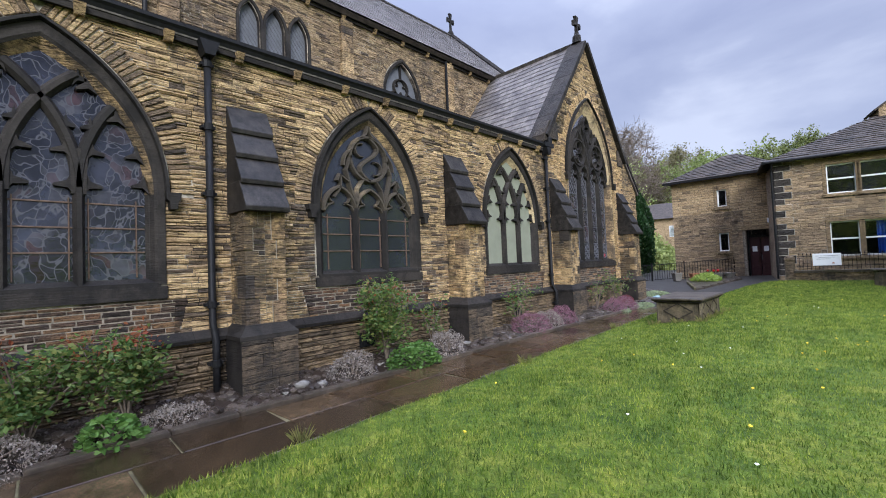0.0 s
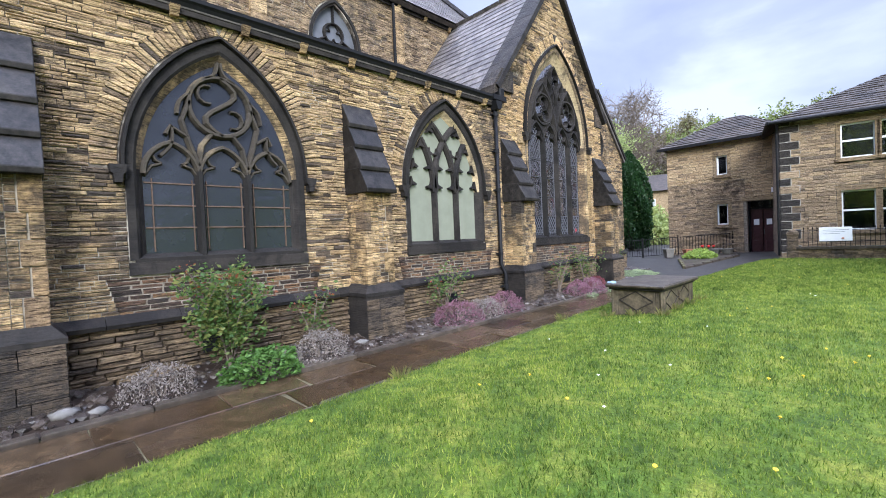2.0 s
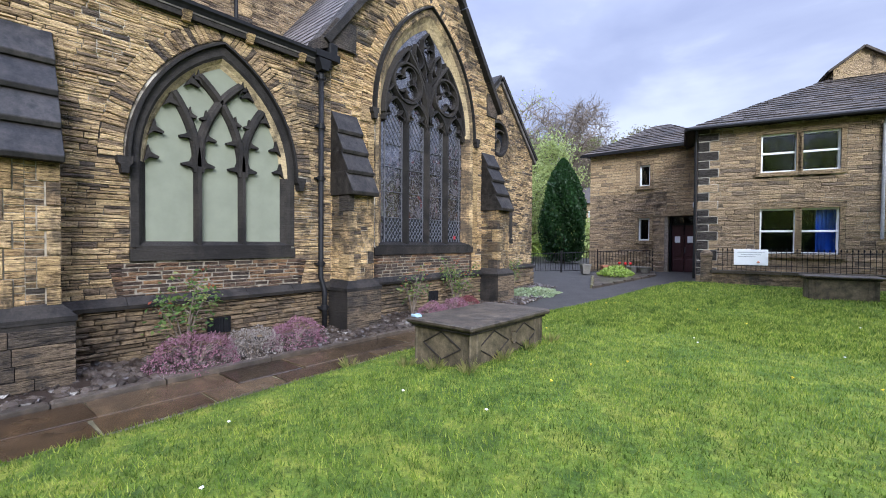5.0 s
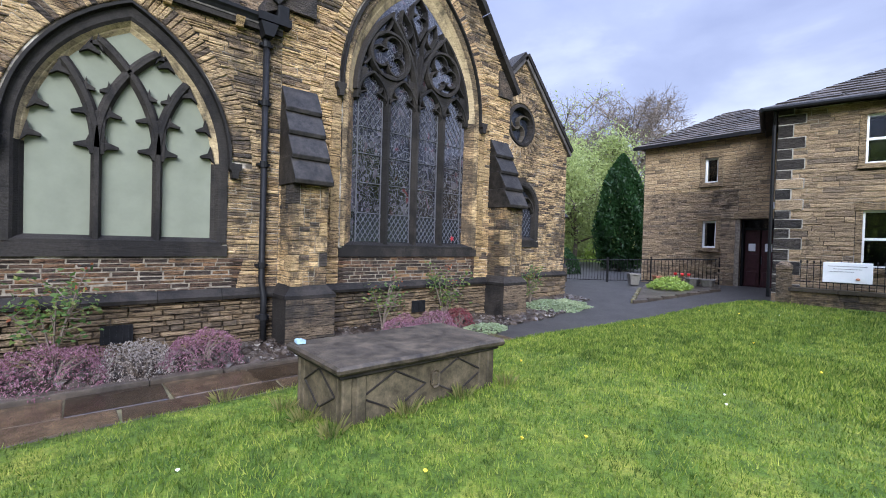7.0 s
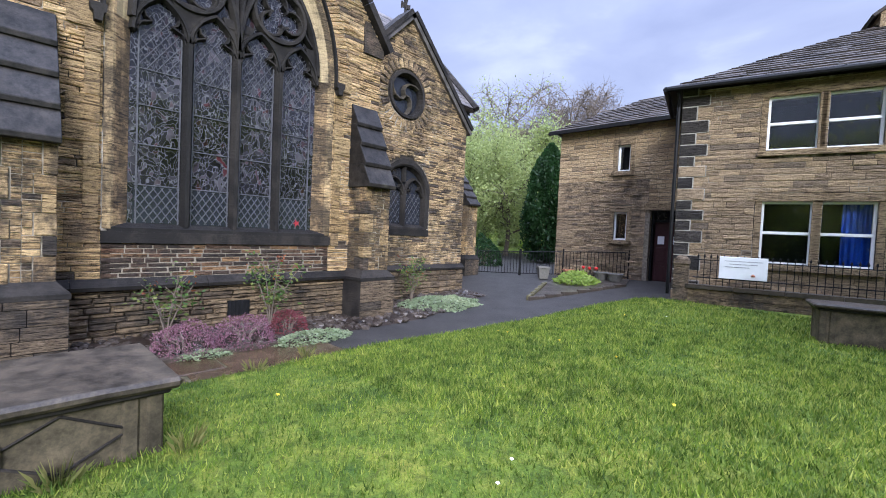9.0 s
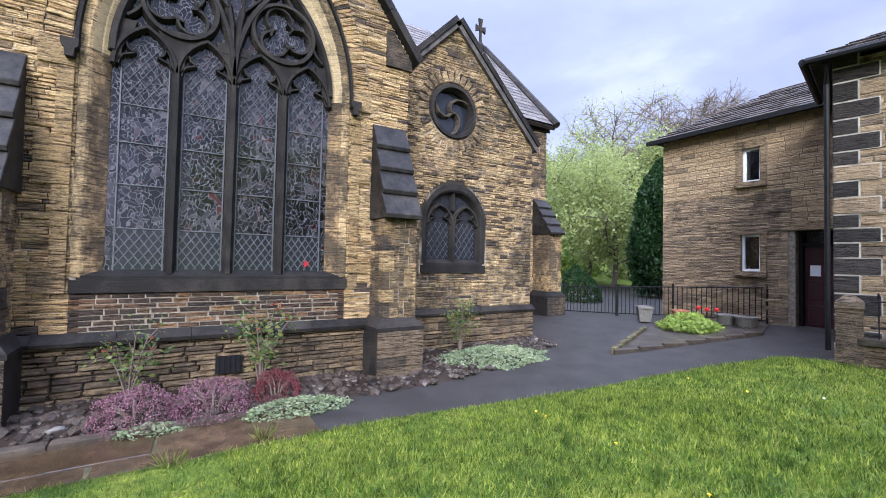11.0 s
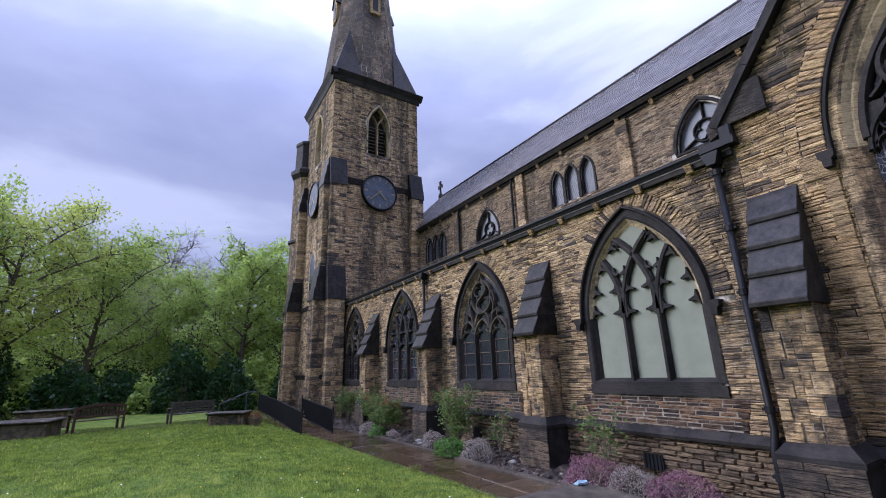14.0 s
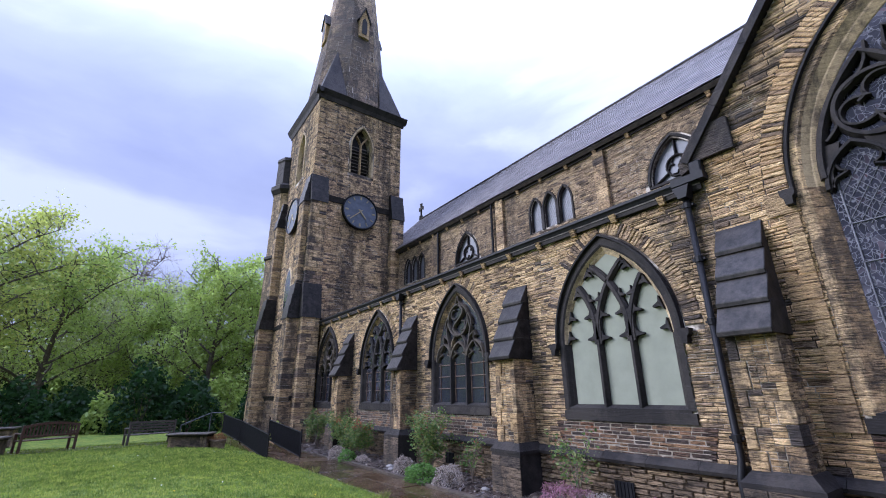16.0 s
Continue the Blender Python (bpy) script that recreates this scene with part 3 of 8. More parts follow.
def lawn_ground(x, y):
    rise = smooth_step(0, 2.0, x - lawn_edge(y))
    g = -0.11 + 0.20 * rise + 0.19 * smooth_step(14, 23, y) * rise - 0.12 * smooth_step(0, -10, y)
    g = g + 0.2 * smooth_step(17.5, 25, y) * (1 - rise)
    return g + 0.018 * noise.noise((x * 0.7, y * 0.7, 0.3))


def sheet(name, xs, ys, height, material, inside=None, skirt=0.0, label="", category="", parent=None):
    bm = bmesh.new()
    grid = [[bm.verts.new((x, y, height(x, y))) for y in ys] for x in xs]
    for i in range(len(xs) - 1):
        for j in range(len(ys) - 1):
            if inside is None or inside((xs[i] + xs[i + 1]) / 2, (ys[j] + ys[j + 1]) / 2):
                bm.faces.new((grid[i][j], grid[i + 1][j], grid[i + 1][j + 1], grid[i][j + 1]))
    ob = part(name, bm, material, parent, smooth=True)
    return tagged(ob, label, category, "", "structure")


def steps(a, b, n):
    return [a + (b - a) * i / n for i in range(n + 1)]


far_axis = [-2500, -900, -400, -200, -120, -80, -60] + steps(-50, 50, 50) + [60, 80, 120, 200, 400, 900, 2500]


def far_ground(x, y):
    r = math.hypot(x + 3, y - 10)
    g = low_ground(x, y) - 0.06
    if x > lawn_edge(y):
        g = lawn_ground(x, y) - 0.14
    g += 17 * smooth_step(38, 110, r) * smooth_step(-0.2, 0.4, (y - 10) / (r + 1)) + 16 * smooth_step(60, 200, r) * smooth_step(0.0, 0.5, -(y - 10) / (r + 1))
    return g


sheet("ground", far_axis, far_axis, far_ground, M_LAWN, label="grassy churchyard ground rising to wooded valley sides", category="ground")

# lawn: a raised mat with its own edge along the path and round to the house
HOUSE_O = Vector((-2.54, 23.12, 0.16))


def lawn_left(y):
    if y < 15:
        return lawn_edge(y)
    return lawn_edge(15) + 0.62 * smooth_step(15, 20.5, y) + 0.75 * smooth_step(19.5, 22.4, y) + 0.012 * math.sin(y * 5)


def build_lawn():
    bm = bmesh.new()
    ys = steps(-8.6, 22.3, 124)
    fr = [0, 0.004, 0.02, 0.05, 0.1, 0.16, 0.24, 0.34, 0.45, 0.6, 0.8, 1.0]
    rows = []
    for y in ys:
        a = lawn_left(y) + 0.02 * noise.noise((0.2, y * 2.3, 0.1)) + 0.012 * noise.noise((5.2, y * 9, 0.1))
        xs = [a + (26 - a) * f for f in fr]
        row = [bm.verts.new((a + 0.01, y, low_ground(a, y) - 0.1))]
        row += [bm.verts.new((x, y + (0.2125 * max(0, x + 2.6) if y > 22.25 else 0), lawn_ground(x, y))) for x in xs]
        rows.append(row)
    for r, q in zip(rows, rows[1:]):
        for k in range(len(r) - 1):
            bm.faces.new((r[k], r[k + 1], q[k + 1], q[k]))
    ob = part("lawn", bm, M_LAWN, smooth=True)
    return tagged(ob, "bright green mown lawn with scattered dandelions and daisies", "lawn", "", "structure")


build_lawn()

# tarmac between lawn, church and annex, with the drive beyond the gate
sheet("tarmac_path", steps(-30, 0, 60), steps(14.95, 60, 90), lambda x, y: low_ground(x, y) + 0.005, M_TARMAC,
      lambda x, y: x < lawn_left(min(y, 24.5)) + 0.6 and (y > 24 or x > -13), label="damp dark tarmac path leading to the gate", category="path")

# ---- the church ----
church = thing("church", "Victorian parish church of sooty buff sandstone with slate roofs", "church")
AISLE = pose(-6.6, 0, 0, 0, 0, 90)


def face(name, m, outer, holes, thick, material=None, parent=None, label=""):
    bm = bmesh.new()
    holed_slab(bm, outer, holes, 0.0, thick)
    ob = part(name, bm, material or M_DARKMORTAR, parent or church, label)
    ob.matrix_world = m
    return ob


BAYS = [-4.28, 0.3, 4.88, 9.45]
BUTTRESSES = [-1.98, 2.6, 7.18, 11.73, 16.62]
A_W, A_SILL, A_SPRING, A_APEX = 1.14, 1.42, 2.6, 4.42
BIG = (14.2, 1.64, 1.42, 4.25, 6.95)
GABLE_L, GABLE_R, GABLE_C, GABLE_Z = 11.42, 16.98, 14.2, 9.15


def gable_top(u):
    return 9.0 - 1.33 * abs(u - GABLE_C)


# aisle wall and transept gable
aisle_holes = [arch_loop(c, A_W, A_SILL, A_SPRING, A_APEX) for c in BAYS]
aisle_wall = face("aisle_wall", AISLE, [(-7.0, -0.5), (11.42, -0.5), (11.42, 4.85), (-7.0, 4.85)], aisle_holes, 0.7, label="long aisle wall of coursed buff rubble with sooty staining")
gable_wall = face("transept_wall", AISLE, [(11.42, -0.5), (16.98, -0.5), (16.98, 5.3), (14.2, 9.0), (11.42, 5.3)], [arch_loop(*BIG)], 0.7, label="gabled transept wall of yellow sandstone")


def aisle_cuts(v):
    cuts = []
    for c in BAYS:
        if v > A_SILL - 0.19:
            w = A_W + 0.065 if v < A_SPRING else arch_half(A_W + 0.405, A_SPRING, A_APEX + 0.49, v)
            if v < A_SILL:
                w = A_W + 0.07
            if w:
                cuts.append((c - w, c + w))
    return cuts


def gable_cuts(v):
    c, w0, sill, zs, za = BIG
    if v < sill - 0.19:
        return []
    w = w0 + 0.065 if v < zs else arch_half(w0 + 0.405, zs, za + 0.485, v)
    return [(c - w, c + w)] if w else []


def under_windows(v):
    return [(c - 1.38 - 0.25 * (v - 0.9), c + 1.38 + 0.25 * (v - 0.9)) for c in BAYS]


for c_u in BAYS:
    bm = bmesh.new()
    prism(bm, [(c_u - 1.28, 0.7), (c_u + 1.28, 0.7), (c_u + 1.3, 1.2), (c_u - 1.3, 1.2)], -0.016, 0.0)
    part("repointing", bm, M_LIGHTMORTAR, aisle_wall, "pale repointed joints")
    stonework(aisle_wall, lambda v: (c_u - 1.38 - 0.25 * (v - 0.9), c_u + 1.38 + 0.25 * (v - 0.9)), 0.7, 1.2, lambda v: [], M_BAND, 11 + int(c_u), (0.05, 0.078), (0.16, 0.42), joint=0.008, proud=(0.02, 0.03), piece="dark_stone", singles=(0, 12, 0.6, 1.3))
stonework(aisle_wall, lambda v: (-7.0, 11.42), 0.66, 1.2, under_windows, M_AISLE, 19, (0.036, 0.092), (0.12, 0.44))
stonework(aisle_wall, lambda v: (-7.0, 11.42), 1.2, 4.72, aisle_cuts, M_AISLE, 12, (0.036, 0.092), (0.12, 0.44), singles=(5.6, 9.0, 1.3, 4.7))
stonework(aisle_wall, lambda v: (-7.0, 11.42), -0.3, 0.62, lambda v: [], M_PLINTH, 13, (0.042, 0.095), (0.18, 0.55), proud=(0.085, 0.118), piece="plinth_stone", singles=(2.8, 11.4, -0.3, 0.62))


def gable_span(v):
    half = min(2.78, (9.0 - v) / 1.33)
    return (14.2 - half, 14.2 + half)


bm = bmesh.new()
prism(bm, [(12.6, 0.7), (15.8, 0.7), (15.8, 1.2), (12.6, 1.2)], -0.016, 0.0)
part("repointing", bm, M_LIGHTMORTAR, gable_wall, "pale repointed joints")
stonework(gable_wall, lambda v: (12.5, 15.9), 0.7, 1.42, lambda v: [(12.3, 16.1)] if v > 1.25 else [], M_BAND, 14, (0.05, 0.078), (0.16, 0.42), joint=0.008, proud=(0.02, 0.03), piece="dark_stone", singles=(12, 17, 0.6, 1.3))
stonework(gable_wall, gable_span, 0.66, 1.42, lambda v: [(12.5, 15.9)], M_STONE, 18, (0.07, 0.12), (0.16, 0.5))
stonework(gable_wall, gable_span, 5.5, 8.9, gable_cuts, M_GABLETOP, 17, (0.045, 0.1), (0.14, 0.42), joint=0.014)
stonework(gable_wall, gable_span, 1.42, 5.5, gable_cuts, M_STONE, 15, (0.04, 0.1), (0.14, 0.46), singles=(11.4, 12.7, 1.4, 4.6))
stonework(gable_wall, gable_span, -0.3, 0.62, lambda v: [], M_PLINTH, 16, (0.042, 0.095), (0.18, 0.55), proud=(0.085, 0.118), piece="plinth_stone", singles=(11.4, 17, -0.3, 0.62))


UNIT = bpy.data.meshes.new("block")
_bm = bmesh.new()
box(_bm, -0.5, 0.5, -0.5, 0.5, -0.5, 0.5, 0.035)
_bm.to_mesh(UNIT)
_bm.free()
BLOCKS = {}


def piece(name, parent, material, x0, x1, y0, y1, z0, z1):
    """One block as an object of its own, on a mesh shared by all blocks of its material."""
    if material.name not in BLOCKS:
        BLOCKS[material.name] = UNIT.copy()
        BLOCKS[material.name].materials.append(material)
    ob = new(name, BLOCKS[material.name])
    ob.parent = parent
    ob.location = ((x0 + x1) / 2, (y0 + y1) / 2, (z0 + z1) / 2)
    ob.scale = (x1 - x0, y1 - y0, z1 - z0)
    return ob


def weathering(name, u0, u1, parent, z=0.62, proud=0.14, m=AISLE):
    """The sloped dressed course on top of a plinth."""
    holder = new(name)
    holder.parent = parent
    holder.matrix_world = m
    holder["label"] = "soot-black sloping plinth course"
    poly = [(0.0, z - 0.02), (-proud, z - 0.02), (-proud - 0.015, z + 0.03), (-0.03, z + 0.13), (0, z + 0.13)]
    bm = bmesh.new()
    va = [bm.verts.new((-0.5, y, v)) for y, v in poly]
    vb = [bm.verts.new((0.5, y, v)) for y, v in poly]
    for i in range(5):
        bm.faces.new((va[i], va[(i + 1) % 5], vb[(i + 1) % 5], vb[i]))
    bm.faces.new(va[::-1])
    bm.faces.new(vb)
    bmesh.ops.recalc_face_normals(bm, faces=bm.faces)
    me = bpy.data.meshes.new("course_block")
    bm.to_mesh(me)
    bm.free()
    n = max(1, round((u1 - u0) / 0.8))
    for k in range(n):
        ob = mesh_part("course_block", me, M_BLACK, holder)
        ob.location.x = u0 + (u1 - u0) * (k + 0.5) / n
        ob.scale.x = (u1 - u0) / n - 0.006


weathering("plinth_course", -7.0, 16.98, church)


# ---- window parts ----
def surround(win, c, w, z0, zs, za, hood=True, depth=0.13, splay=0.155, material=None, outer=None):
    """Splayed dark jambs and arch, a sloping sill, and a projecting hood mould with stops."""
    run_in = splay - 0.06
    prof = [(0.06, -0.035), (-0.03, -0.035), (-0.06, -0.01), (-0.06 - run_in * 0.4, depth * 0.4), (-0.06 - run_in * 0.5, depth * 0.45), (-0.06 - run_in * 0.9, depth * 0.8), (-splay, depth)]
    for nm, rings, legs, mat_j, lab in (("jamb", prof[:3], True, outer or M_BLACK, "dark-stained outer jambs and arch"), ("reveal", prof[2:], False, material or M_JAMB, "paler moulded arch reveal"), ("inner_jamb", prof[2:], None, M_BUTTRESS if outer else M_BLACK, "soot-stained inner jamb")):
        for run in ((0,) if legs is not None else (-1, 1)):
            bm = bmesh.new()
            loops = []
            for o, y in rings:
                head = arch_points(c, w + o, zs, za + o * 1.5, 14)
                if legs:
                    head = [(c - w - o, z0)] + head + [(c + w + o, z0)]
                elif legs is None:
                    head = [(c + run * (w + o), z0), (c + run * (w + o), zs)]
                loops.append([bm.verts.new((u, y, v)) for u, v in head])
            for a, b in zip(loops, loops[1:]):
                for k in range(len(a) - 1):
                    bm.faces.new((a[k], a[k + 1], b[k + 1], b[k]))
            part(nm, bm, mat_j, win, lab)
    bm = bmesh.new()
    prism(bm, [(c - w - 0.07, z0 - 0.19), (c + w + 0.07, z0 - 0.19), (c + w + 0.07, z0 - 0.03), (c - w - 0.07, z0 - 0.03)], -0.05, 0.05)
    for vert in prism(bm, [(c - w, z0 - 0.05), (c + w, z0 - 0.05), (c + w, z0 + 0.02), (c - w, z0 + 0.02)], -0.03, depth + 0.1):
        if vert.co.z > z0 and vert.co.y > 0:
            vert.co.z += 0.12
    part("sill", bm, M_BLACK, win, "sloping black stone sill")
    if hood:
        bm = bmesh.new()
        pts = arch_points(c, w + 0.085, zs, za + 0.13, 14)
        bar(bm, pts, 0.055, -0.1, 0.0, 0.2)
        part("hood_mould", bm, M_BLACK, win, "dark projecting hood mould")
        for s in (-1, 1):
            bm = bmesh.new()
            u = c + s * (w + 0.14)
            prism(bm, [(u - 0.09, zs + 0.02), (u + 0.09, zs + 0.02), (u + 0.08, zs - 0.07), (u + 0.05, zs - 0.1), (u + 0.04, zs - 0.2), (u - 0.04, zs - 0.2), (u - 0.05, zs - 0.1), (u - 0.08, zs - 0.07)], -0.15, 0.0)
            part("label_stop", bm, M_BLACK, win, "carved stone hood stop")


def cusp(bm, p, q, bulge, width, y0, y1):
    """A small pointed foil between two points of an arch."""
    p, q = Vector(p), Vector(q)
    d = q - p
    nrm = Vector((-d.y, d.x)).normalized()
    pts = []
    for i in range(7):
        t = i / 6
        pts.append(tuple(p + d * t + nrm * bulge * math.sin(math.pi * t)))
    bar(bm, pts, width, y0, y1, 0.25)


def spur(bm, base, out, reach, height, y0, y1):
    """One small cusp with hollow edges: its foot at `base`, its point `reach` away along `out`."""
    o = Vector(out).normalized()
    up = Vector((-o.y, o.x)) * (1 if o.x > 0 else -1)
    b0 = Vector(base)
    lo, hi, tip = b0 - up * height * 0.5, b0 + up * height * 0.5, b0 + o * reach
    mid_lo = (lo + tip) / 2 * 0.6 + b0 * 0.4
    mid_hi = (hi + tip) / 2 * 0.6 + b0 * 0.4
    pts = [lo, mid_lo, tip - up * 0.014, tip + up * 0.014, mid_hi, hi]
    prism(bm, [tuple(p) for p in (pts if o.x > 0 else pts[::-1])], y0, y1)


def trefoil_head(bm, c, w, z, width, y0, y1, rise=1.35):
    """The cusped head of one light: a pointed arch with two foils inside it."""
    zs, za = z, z + w * rise
    bar(bm, arch_points(c, w, zs, za, 8), width, y0, y1, 0.28)
    for s in (-1, 1):
        hw = arch_half(w, zs, za, zs + 0.45 * (za - zs))
        tip = (c + s * hw * 0.42, zs + 0.34 * (za - zs))
        base_lo = (c + s * w * 0.98, zs - 0.02)
        base_hi = (c + s * arch_half(w, zs, za, zs + 0.62 * (za - zs)) * 0.95, zs + 0.62 * (za - zs))
        poly_lo = [base_lo, ((base_lo[0] + tip[0]) / 2 + s * 0.06 * w, zs + 0.24 * (za - zs)), tip]
        poly_hi = [tip, ((base_hi[0] + tip[0]) / 2 + s * 0.04 * w, zs + 0.42 * (za - zs)), base_hi]
        bar(bm, poly_lo, width * 0.6, y0 + 0.03, y1, 0.3)
        bar(bm, poly_hi, width * 0.6, y0 + 0.03, y1, 0.3)


def foil(bm, u, v, r, lobes, width, y0, y1, turn=0.0):
    """A ring with lobes: a trefoil or quatrefoil."""
    bar(bm, [(u + r * math.cos(2 * math.pi * k / 24), v + r * math.sin(2 * math.pi * k / 24)) for k in range(24)], width, y0, y1, 0.28, True)
    for k in range(lobes):
        a = turn + 2 * math.pi * (k + 0.5) / lobes
        tip = (u + r * 0.42 * math.cos(a), v + r * 0.42 * math.sin(a))
        for s in (-1, 1):
            b = a + s * math.pi / lobes * 0.72
            mid_p = (u + r * 0.74 * math.cos(a + s * 0.22), v + r * 0.74 * math.sin(a + s * 0.22))
            bar(bm, [tip, mid_p, (u + r * 0.97 * math.cos(b), v + r * 0.97 * math.sin(b))], width * 0.6, y0 + 0.03, y1, 0.3)


def clip_arch(pts, c, w, zs, za):
    return [p for p in pts if abs(p[0] - c) <= arch_half(w, zs, za, p[1]) + 0.02]


def pane_arch(win, name, c, w, z0, zs, za, y, material, label):
    bm = bmesh.new()
    prism(bm, arch_loop(c, w, z0, zs, za, 10), y, y + 0.02)
    ob = part(name, bm, material, win, label)
    ob.visible_shadow = False
    return ob


def lattice(win, c, w, z0, z1, y, step, half=None, thick=0.011, name="lead_lattice"):
    """Diagonal lead cames, as raised strips, clipped to a light."""
    bm = bmesh.new()
    slope = 1.45
    n = int((2 * w * slope + (z1 - z0)) / (step * slope)) + 2
    for sgn in (-1, 1):
        for k in range(-1, n):
            run = []
            for i in range(33):
                u = -w + 2 * w * i / 32
                v = z0 + k * step * slope - (w * slope) * 1.0 + sgn * u * slope + w * slope * 0.5
                lim = half(v) if half else w
                if z0 <= v <= z1 and abs(u) <= lim:
                    run.append((c + u, v))
            if len(run) > 1:
                bar(bm, [run[0], run[-1]], thick, y - 0.008, y + 0.002, 0.2)
    if bm.faces:
        tagged(part(name, bm, M_LEAD, win, "pale diagonal lead lattice"), kind="stuff")
    else:
        bm.free()


def aisle_window(c, kind):
    label = {"board": "pointed three-light window with intersecting tracery, boarded pale green", "cross": "pointed three-light window with intersecting tracery and dark stained glass", "flow": "pointed three-light window with flowing tracery and dusty dark glazing"}[kind]
    win = new("church_window")
    win.parent = church
    win.matrix_world = AISLE
    win["label"] = label
    w, z0, zs, za = A_W, A_SILL, A_SPRING, A_APEX
    surround(win, c, w, z0, zs, za, material=M_JAMB if kind == "board" else M_BUTTRESS)
    voussoirs(win, c, w + 0.13, zs + 0.05, za + 0.19, M_AISLE, 0.27, int(c * 10) + 100, thick=0.064)
    iw, ia = w - 0.15, za - 0.22
    y0, y1, y_glass = 0.0, 0.13, 0.1
    bm = bmesh.new()
    third = iw * 2 / 3
    h = ia - zs
    r = (h * h + iw * iw) / (2 * iw)
    if kind != "flow":
        top = zs + 0.02
        for s in (-1, 1):
            m0 = c + s * third / 2
            for d in (-1, 1):
                arc = [(m0 + d * (r - math.sqrt(max(0, r * r - (k * 0.055) ** 2))), top + k * 0.055) for k in range(40)]
                arc = clip_arch(arc, c, iw + 0.03, zs, ia + 0.05)
                if len(arc) > 1:
                    bar(bm, arc, 0.135, y0, y1)
            # the solid fork above the mullion, and the cusps on it
            prism(bm, [(m0 - 0.07, zs - 0.06), (m0 + 0.07, zs - 0.06), (m0 + 0.085, zs + 0.42), (m0, zs + 0.5), (m0 - 0.085, zs + 0.42)], y0 + 0.01, y1)
            for d in (-1, 1):
                spur(bm, (m0 + d * 0.05, zs + 0.06), (d, -0.12), 0.18, 0.3, y0 + 0.02, y1)
                for rise, out, size in ((0.46, d, 0.17), (0.76, -d, 0.12), (1.34, d, 0.11)):
                    spot = (m0 + d * (r - math.sqrt(r * r - rise * rise)), top + rise)
                    if abs(spot[0] - c) < arch_half(iw, zs, ia, spot[1]) - 0.08:
                        spur(bm, (spot[0] + out * 0.03, spot[1]), (out, -0.25), size, 0.24, y0 + 0.02, y1)
        for s in (-1, 1):
            for rise in (0.12, 0.5, 0.95, 1.3):
                hw = arch_half(iw, zs, ia, zs + rise)
                spur(bm, (c + s * (hw + 0.02), zs + rise), (-s, -0.2 - 0.3 * rise), 0.16, 0.26, y0 + 0.02, y1)
    else:
        for k in (-1, 0, 1):
            trefoil_head(bm, c + k * third, third * 0.5, zs - 0.05, 0.075, y0, y1)
        ring_z, ring_r = zs + 0.98, 0.42
        bar(bm, [(c + ring_r * math.cos(2 * math.pi * k / 24), ring_z + ring_r * math.sin(2 * math.pi * k / 24)) for k in range(24)], 0.085, y0, y1, 0.28, True)
        swirl = [(c + ring_r * 0.5 * math.sin(math.pi * k / 5), ring_z + ring_r * (1 - k / 5)) for k in range(11)]
        bar(bm, swirl, 0.08, y0, y1, 0.28)
        for s in (-1, 1):
            e = Vector((c - s * 0.17, ring_z + s * 0.16))
            foil_ring = [(e.x + 0.13 * math.cos(a * math.pi / 5), e.y + 0.13 * math.sin(a * math.pi / 5)) for a in range(2 if s > 0 else 7, 9 if s > 0 else 14)]
            bar(bm, foil_ring, 0.05, y0 + 0.02, y1, 0.28)
            bar(bm, [(c + s * third * 0.5, zs + 0.1), (c + s * third * 0.42, zs + 0.4), (c + s * 0.14, zs + 0.58)], 0.075, y0, y1)
            bar(bm, [(c + s * third * 0.5, zs + 0.1), (c + s * third * 0.66, zs + 0.42), (c + s * third * 0.78, zs + 0.72), (c + s * third * 0.62, zs + 1.0)], 0.075, y0, y1)
            bar(bm, [(c + s * third * 0.7, zs + 0.5), (c + s * third * 1.0, zs + 0.62), (c + s * third * 1.08, zs + 0.5)], 0.06, y0, y1)
            cusp(bm, (c + s * third * 1.2, zs + 0.2), (c + s * third * 0.98, zs + 0.62), s * 0.07, 0.05, y0, y1)
            cusp(bm, (c + s * 0.2, zs + 1.36), (c + s * 0.02, zs + 1.62), s * 0.06, 0.05, y0, y1)
            cusp(bm, (c + s * third * 0.86, zs + 0.8), (c + s * third * 0.6, zs + 1.12), -s * 0.05, 0.05, y0, y1)
    split_part("tracery", bm, M_TRACERY if kind == "flow" else M_BLACK, win, "carved stone tracery, dark with soot")
    for s in (-1, 1):
        bm = bmesh.new()
        bar(bm, [(c + s * third / 2, z0 + 0.02), (c + s * third / 2, zs + 0.02)], 0.115, y0 - 0.015, y1 + 0.04, 0.3)
        part("mullion", bm, M_BLACK, win, "black chamfered stone mullion")
    if kind == "board":
        pane_arch(win, "board", c, iw + 0.02, z0, zs, ia + 0.03, y_glass, M_BOARD, "pale grey-green painted boarding")
    else:
        pane_arch(win, "glazing", c, iw + 0.02, z0, zs, ia + 0.03, y_glass, M_PICTURE if kind == "cross" else M_GUARD, "dusky blue-grey leaded glass")
        bm = bmesh.new()
        for k in range(1, 5):
            v = z0 + 0.12 + k * 0.3
            if v < zs:
                bar(bm, [(c - iw, v), (c + iw, v)], 0.022, y_glass - 0.02, y_glass, 0.2)
        for k in (-1, 0, 1):
            for s in (-1, 1):
                u = c + k * third + s * (third / 2 - 0.09)
                bar(bm, [(u, z0 + 0.1), (u, zs - 0.1)], 0.016, y_glass - 0.025, y_glass, 0.2)
        split_part("glazing_bar", bm, M_WOOD, win, "rusty brown glazing bars")


for c_bay, kind_bay in zip(BAYS, ("flow", "cross", "flow", "board")):
    aisle_window(c_bay, kind_bay)


